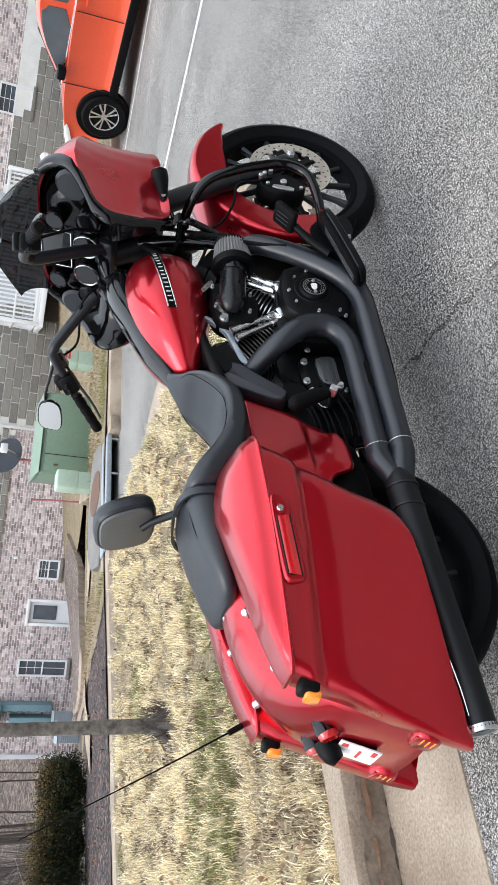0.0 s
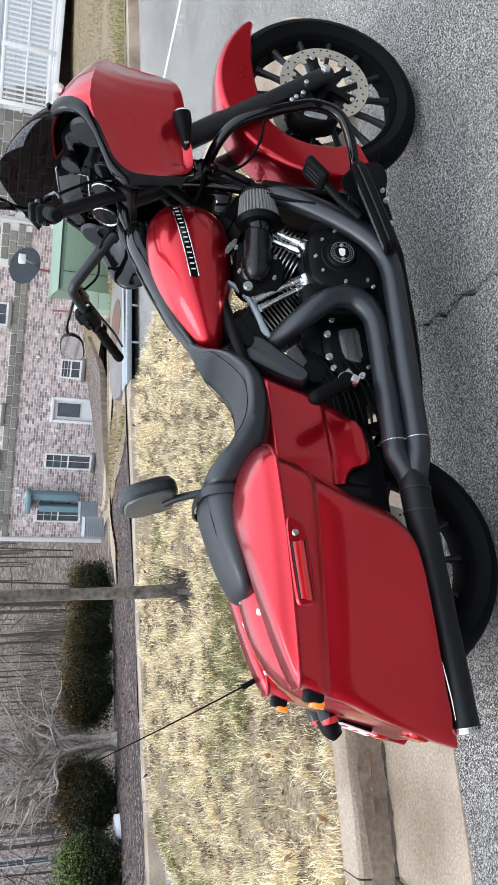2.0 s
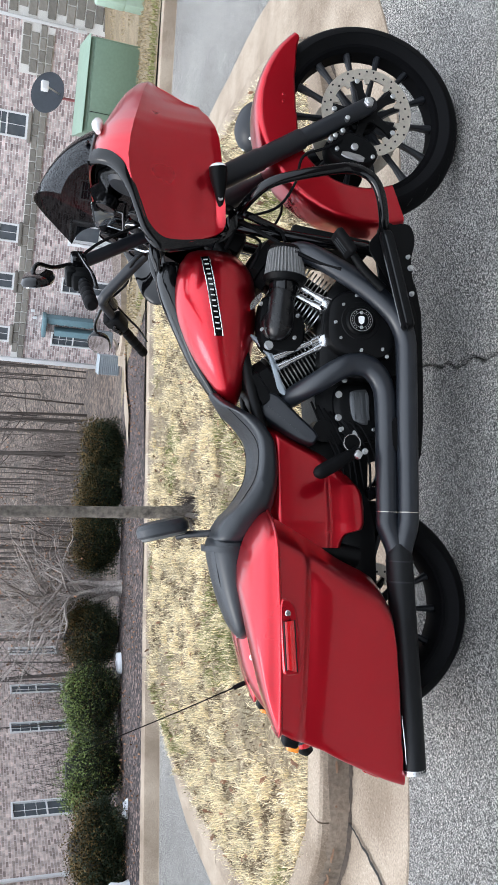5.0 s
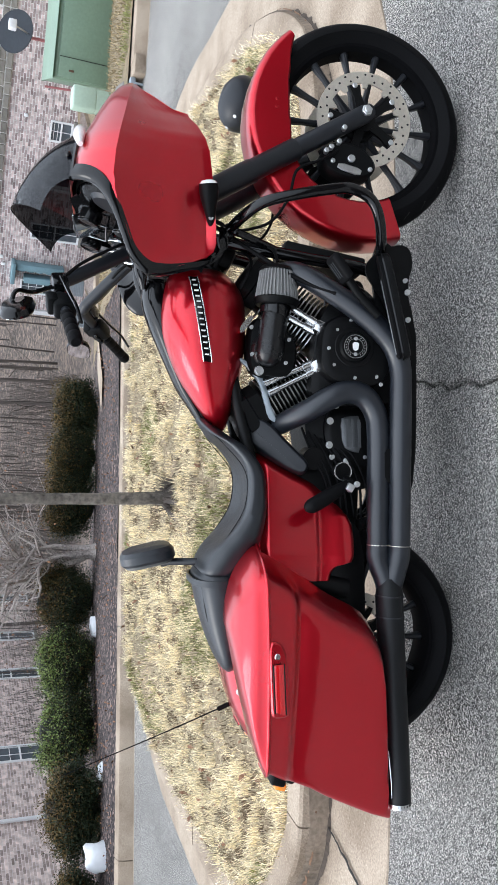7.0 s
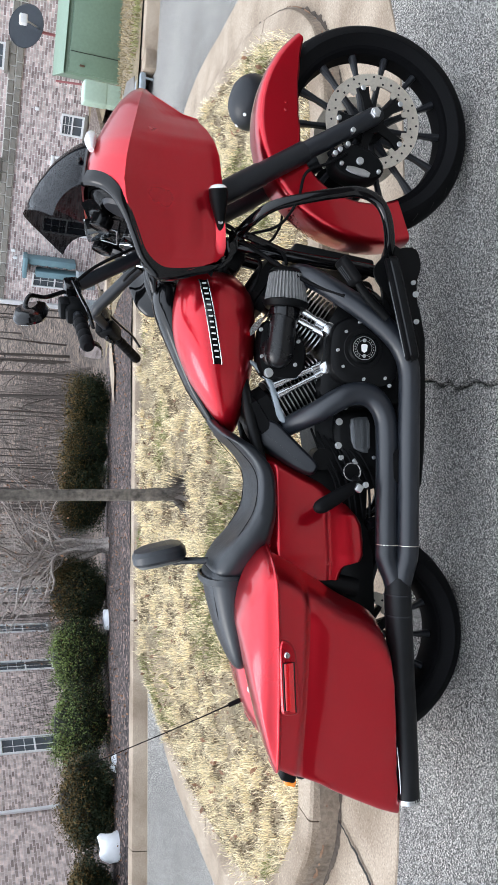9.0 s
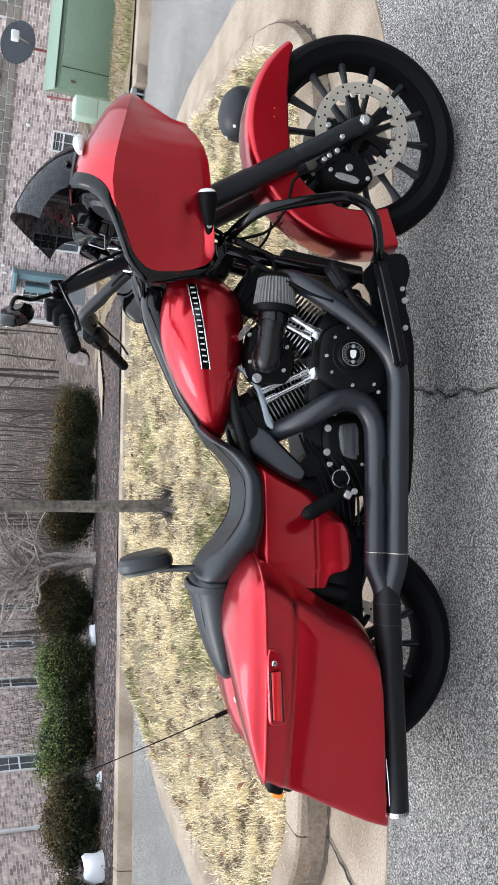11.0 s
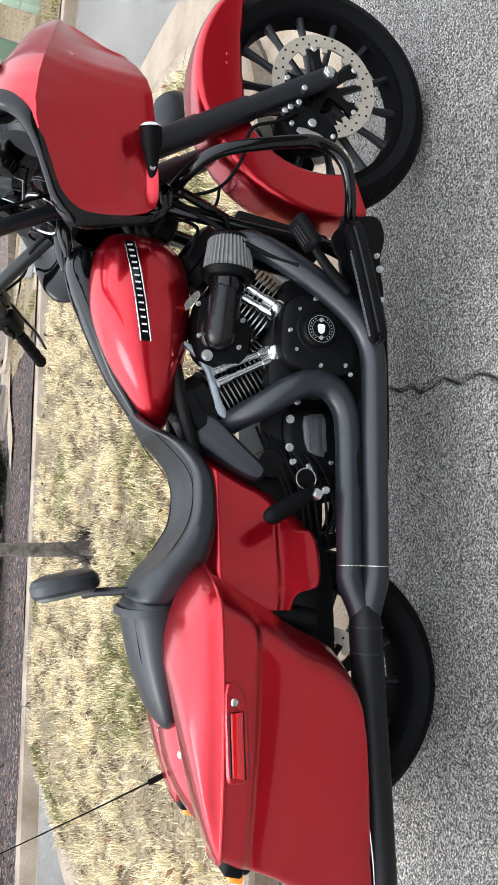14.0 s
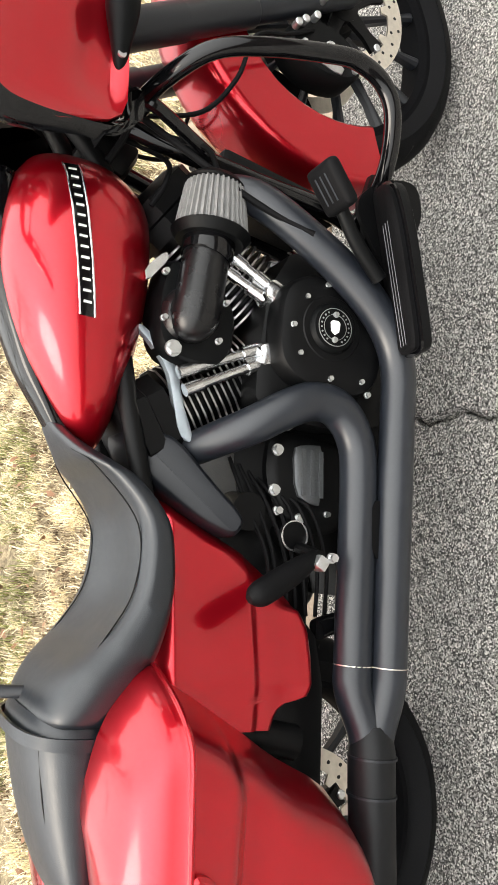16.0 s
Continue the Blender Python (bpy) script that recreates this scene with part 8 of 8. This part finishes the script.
def build_pedestal(x, y, w, h, mat, name, label, stripes=False):
    t = thing(name, pose(x, y, land(y) - 0.02, 0, 0, -10), label, "utility box")
    bm = bmesh.new()
    box(bm, (0, 0, h * 0.42), (w, w * 0.8, h * 0.84), None, 0.02, 2)
    part("pedestal_base", bm, mat, t)
    bm = bmesh.new()
    box(bm, (0, 0, h * 0.7), (w * 1.06, w * 0.86, h * 0.6), None, 0.035, 3)
    part("pedestal_cap", bm, mat, t)
    if stripes:
        for k, (dz, hh) in enumerate(((0.62, 0.035), (0.69, 0.035), (0.84, 0.06))):
            bm = bmesh.new()
            box(bm, (0, -w * 0.435, h * dz), (w * 0.55, 0.008, hh))
            part("warning_bar", bm, SIGNRED, t, "faded red warning bar")


build_pedestal(5.0, 8.4, 0.28, 0.56, PALEGREEN, "cable_pedestal", "small pale green cable pedestal beside the cabinet")
build_pedestal(7.15, 8.05, 0.27, 0.72, PALEGREEN, "marker_pedestal", "pale marker pedestal with red bars on the verge", True)


def build_dish():
    t = thing("satellite_dish", pose(7.46, 11.35, 0.51, 0, 0, 0), "dark grey satellite dish on a pole", "satellite dish")
    bm = bmesh.new()
    rings = []
    for r in (0.02, 0.12, 0.22, 0.30, 0.35, 0.355):
        rings.append([Vector((r * math.cos(a), 0.10 * (1 - (r / 0.35) ** 2) - (0.0 if r < 0.354 else -0.01), r * 1.05 * math.sin(a))) for a in (2 * math.pi * k / 36 for k in range(36))])
    skin(bm, rings)
    bmesh.ops.solidify(bm, geom=bm.faces, thickness=0.008)
    bmesh.ops.transform(bm, matrix=Euler((radians(-44), 0, radians(-15))).to_matrix().to_4x4(), verts=bm.verts)
    part("reflector", bm, material("dark grey dish", (0.045, 0.055, 0.07), 0.5, grain=20, spread=0.15), t)
    bm = bmesh.new()
    tube(bm, [(-0.02, 0.02, -0.28), (-0.1, -0.2, -0.18), (-0.12, -0.38, 0.04)], 0.014, 8)
    part("feed_arm", bm, ZINC, t)
    bm = bmesh.new()
    box(bm, (-0.12, -0.38, 0.07), (0.16, 0.12, 0.13), None, 0.02)
    part("feed_horn", bm, WHITE, t, "pale feed horn")
    bm = bmesh.new()
    tube(bm, [(0.03, 0.12, 0.0), (0.03, 0.14, -0.35), (0.03, 0.14, -1.75)], 0.025, 10, smooth=False)
    part("pole", bm, FADEDRED, t, "faded red pole")


build_dish()


def build_edging():
    """Curved concrete edging and gravel bed along the house."""
    pts = [(11, 20.2), (6.9, 15.4), (4.3, 11.8), (2.95, 9.9), (2.85, 11.2), (3.7, 14.6), (5.4, 20.0)]
    bm = bmesh.new()
    rings = []
    for p in spline(pts, 8):
        rings.append([(p.x - 0.09, p.y - 0.09, land(p.y) + rise(p.x, p.y) - 0.05), (p.x - 0.08, p.y - 0.08, land(p.y) + rise(p.x, p.y) + 0.10), (p.x + 0.06, p.y + 0.06, land(p.y) + rise(p.x, p.y) + 0.11), (p.x + 0.08, p.y + 0.08, land(p.y) + rise(p.x, p.y) - 0.05)])
    skin(bm, rings)
    tagged(link("bed_edging", bm, CONCRETE, sharp=40), "curved concrete edging of the gravel bed", "edging", "", "structure")
    bm = bmesh.new()
    rows = []
    a, b = spline([(2.98, 10.3), (4.3, 11.95), (6.9, 15.55), (11, 20.3)], 6), spline([(3.0, 11.4), (3.9, 14.6), (6.2, 22.0), (11.5, 23.8)], 6)
    for k in range(min(len(a), len(b))):
        rows.append([(*(q.xy), land(q.y) + rise(q.x, q.y) + 0.07) for q in (a[k].lerp(b[k], f) for f in (0, 0.25, 0.5, 0.75, 1.0))])
    skin(bm, rows, cap=False, wrap=False)
    tagged(link("gravel_bed", bm, GRAVEL), "brown gravel bed along the house", "gravel bed", "", "structure")
    for name, line, w in (("path", [(4.6, 19), (3.3, 13.4), (2.3, 9.8), (1.35, 8.35), (0.85, 7.7)], 0.22), ("apron", [(4.7, 7.75), (3.9, 8.0), (3.5, 8.6), (3.7, 9.6)], 0.45)):
        bm = bmesh.new()
        rows = []
        for p in spline(line, 6):
            rows.append([(p.x - w, p.y, land(p.y) + 0.035), (p.x + w, p.y, land(p.y) + 0.035)])
        skin(bm, rows, cap=False, wrap=False)
        tagged(link(name, bm, CONCRETE), "pale concrete strip across the verge", "path", "", "structure")


build_edging()


def build_helmet():
    x, y = 1.69, 1.68
    z = turf_height(x, y)
    t = thing("helmet", pose(x, y, z + 0.085, 0, -8, 160), "black open-face riding helmet lying on the grass", "helmet")
    bm = bmesh.new()
    rings = []
    for k in range(13):
        f = -0.62 + 1.62 * k / 12
        a = math.asin(max(-1, min(1, f)))
        r = math.cos(a)
        rings.append([Vector((0.145 * r * math.cos(q), 0.12 * r * math.sin(q), 0.125 * f)) for q in (2 * math.pi * i / 32 for i in range(32))])
    skin(bm, rings)
    part("helmet_shell", bm, SATIN, t, "satin black shell", sharp=60)
    bm = bmesh.new()
    tube(bm, [Vector((0.118 * math.cos(q), 0.098 * math.sin(q), -0.075)) for q in (2 * math.pi * i / 24 for i in range(25))], 0.010, 8, smooth=False)
    part("edge_trim", bm, RUBBER, t)
    for a in (-0.9, 0.0, 0.9):
        bm = bmesh.new()
        p = Vector((0.142 * math.cos(a) * 0.93, 0.118 * math.sin(a) * 0.93, 0.045))
        disc(bm, p, p * 1.05, 0.009, segs=14, bevel=0.002)
        part("snap", bm, WHITE, t, "white snap stud")


build_helmet()


def build_car():
    """An orange hatchback parked on the far side of the road."""
    t = thing("car", pose(9.9, 3.50, road_z(3.5), -4.9, 0, 90), "bright orange parked hatchback with alloy wheels", "car")
    # length along x (front at +x), width along y
    side = [(2.05, 0.42), (2.10, 0.62), (2.0, 0.78), (1.35, 0.92), (1.05, 0.98), (0.35, 1.42), (0.0, 1.50), (-0.9, 1.52), (-1.55, 1.40), (-1.95, 1.0), (-2.05, 0.85), (-2.08, 0.45)]
    belt = [(2.08, 0.30), (2.10, 0.50), (2.05, 0.72), (1.4, 0.90), (0.9, 0.955), (0.0, 0.985), (-1.2, 1.0), (-2.0, 0.95), (-2.08, 0.6), (-2.06, 0.30)]
    bm = bmesh.new()
    low = rounded(belt, 2)
    slab(bm, low, [(-0.86, 0.07), (-0.885, 0.03), (-0.89, 0.0), (-0.87, -0.004), (0.87, -0.004), (0.89, 0.0), (0.885, 0.03), (0.86, 0.07)])
    part("body", bm, ORANGE, t, "glossy orange body", sharp=35)
    bm = bmesh.new()
    roof = rounded([(1.15, 0.93), (0.38, 1.40), (0.0, 1.48), (-0.9, 1.50), (-1.55, 1.38), (-1.95, 0.97)], 2)
    slab(bm, roof, [(-0.80, 0.05), (-0.74, 0.01), (-0.66, 0.0), (0.66, 0.0), (0.74, 0.01), (0.80, 0.05)])
    part("cabin", bm, ORANGE, t, sharp=35)
    for s in (-1, 1):
        for o in ([(0.95, 1.0), (0.42, 1.33), (0.02, 1.40), (0.0, 1.0)], [(-0.08, 1.0), (-0.06, 1.41), (-0.9, 1.42), (-1.05, 1.0)], [(-1.15, 1.0), (-1.0, 1.40), (-1.42, 1.34), (-1.7, 1.02)]):
            bm = bmesh.new()
            slab(bm, rounded(o, 1), [(s * 0.70, 0), (s * 0.805, 0.0), (s * 0.81, 0.004)])
            part("side_window", bm, PANE, t)
        bm = bmesh.new()
        tube(bm, [(1.0, s * 0.835, 0.985), (-1.8, s * 0.835, 1.005)], 0.012, 6, smooth=False)
        part("belt_trim", bm, CHROME, t, "bright window trim")
        bm = bmesh.new()
        box(bm, (0.78, s * 0.95, 1.03), (0.16, 0.16, 0.12), None, 0.03)
        part("door_mirror", bm, TEXTURE, t)
        for x in (0.0, -0.95):
            bm = bmesh.new()
            box(bm, (x - 0.25, s * 0.90, 0.86), (0.20, 0.035, 0.03), None, 0.01)
            part("door_handle", bm, ORANGE, t)
        for x in (0.95, -0.05, -1.1):
            bm = bmesh.new()
            box(bm, (x, s * 0.888, 0.66), (0.008, 0.012, 0.62))
            part("door_gap", bm, DARK, t)
        bm = bmesh.new()
        box(bm, (0.0, s * 0.885, 0.27), (2.2, 0.05, 0.12), None, 0.02)
        part("sill", bm, TEXTURE, t)
        bm = bmesh.new()
        slab(bm, rounded([(2.02, 0.74), (1.62, 0.86), (1.55, 0.80), (1.95, 0.66)], 1), [(s * 0.70, 0), (s * 0.885, 0), (s * 0.89, 0.01)])
        part("headlight", bm, WHITELENS, t)
        for x in (1.32, -1.30):
            bm = bmesh.new()
            disc(bm, (x, s * 0.80, 0.335), (x, s * 0.893, 0.335), 0.385, segs=40, bevel=0.01)
            part("wheel_arch", bm, TEXTURE, t)
            w = new("wheel")
            w.parent = t
            w.location = (x, s * 0.83, 0.325)
            bm = bmesh.new()
            lathe(bm, [(0.215, -0.10), (0.30, -0.105), (0.325, -0.08), (0.325, 0.08), (0.30, 0.105), (0.215, 0.10)], (0, 0, 0), 48)
            part("tyre", bm, RUBBER, w)
            bm = bmesh.new()
            disc(bm, (0, s * 0.02, 0), (0, s * 0.05, 0), 0.215, segs=40)
            part("wheel_back", bm, DARK, w)
            bm = bmesh.new()
            lathe(bm, [(0.20, s * 0.05), (0.218, s * 0.05), (0.218, s * 0.085), (0.20, s * 0.08)], (0, 0, 0), 40)
            disc(bm, (0, s * 0.05, 0), (0, s * 0.085, 0), 0.045, segs=20)
            for k in range(5):
                for e in (-9, 9):
                    a = 72 * k + 90
                    p0, p1 = arc(0.035, a + e), arc(0.207, a + e * 1.3)
                    n = arc(1, a + 90)
                    skin(bm, [[p + n * x + Vector((0, s * y, 0)) for x, y in ((-wd, 0.05), (wd, 0.05), (wd * 0.7, 0.082), (-wd * 0.7, 0.082))] for p, wd in ((p0, 0.014), (p1, 0.022))])
            part("alloy_rim", bm, CHROME, w, "silver split-spoke rim")
    bm = bmesh.new()
    skin(bm, [[(1.12, y, 0.965), (0.42, y * 0.94, 1.385), (0.40, y * 0.94, 1.375), (1.08, y, 0.955)] for y in (-0.68, 0.68)])
    part("windscreen", bm, PANE, t)
    bm = bmesh.new()
    box(bm, (2.07, 0, 0.46), (0.06, 1.2, 0.26), None, 0.02)
    part("grille", bm, TEXTURE, t)


build_car()


def build_condenser(x, y, s):
    t = thing("air_conditioner", pose(x, y, land(y) + 0.02, 0, 0, -20), "blue-grey slatted air conditioner unit beside the house", "air conditioner", "air conditioners")
    bm = bmesh.new()
    box(bm, (0, 0, s * 0.5), (s * 0.9, s * 0.9, s), None, 0.02)
    part("casing", bm, BLUESTEEL, t)
    for k in range(9):
        bm = bmesh.new()
        box(bm, (0, 0, s * (0.1 + 0.095 * k)), (s * 0.96, s * 0.96, s * 0.035), None, 0.004)
        part("slat", bm, BLUESTEEL, t)
    bm = bmesh.new()
    box(bm, (0, 0, s * 1.02), (s, s, s * 0.05), None, 0.015)
    part("lid", bm, BLUESTEEL, t)


build_condenser(4.0, 17.2, 0.5)
build_condenser(6.9, 25.4, 0.6)
bm = bmesh.new()
tube(bm, [(7.1, 12.2, land(12.2) - 0.05), (7.08, 12.2, -0.6), (7.05, 12.2, -0.12)], 0.02, 10, smooth=False)
tagged(link("marker_post", bm, FADEDRED), "thin faded red marker post on the verge", "post")


def ground_mark(name, pts, w, mat, lift, label, category):
    bm = bmesh.new()
    rows = []
    sp = spline(pts, 7)
    for i, q in enumerate(sp):
        a, b = sp[max(0, i - 1)], sp[min(len(sp) - 1, i + 1)]
        d = (b - a).normalized()
        n = Vector((-d.y, d.x)) * w * (0.4 + 0.6 * math.sin(math.pi * i / (len(sp) - 1)) + 0.35 * noise.noise((q.x * 20, q.y * 20, 3)))
        j = Vector((noise.noise((q.x * 30, q.y * 30, 1)), noise.noise((q.x * 30, q.y * 30, 8)))) * 0.012
        rows.append([(q.x + j.x + n.x * s, q.y + j.y + n.y * s, road_z(q.y) + lift + 0.006) for s in (-1, 1)])
    skin(bm, rows, cap=False, wrap=False)
    return tagged(link(name, bm, mat), label, category, "", "structure")


ground_mark("gutter_crack", [(-1.695, 0.80), (-1.75, 0.676), (-1.80, 0.58), (-1.85, 0.509), (-1.95, 0.40)], 0.007, DARK, 0.006, "dark crack across the concrete gutter", "crack")
ground_mark("gutter_crack", [(0.98, 0.76), (0.93, 0.58), (0.97, 0.36)], 0.004, DARK, 0.006, "dark crack across the concrete gutter", "crack")
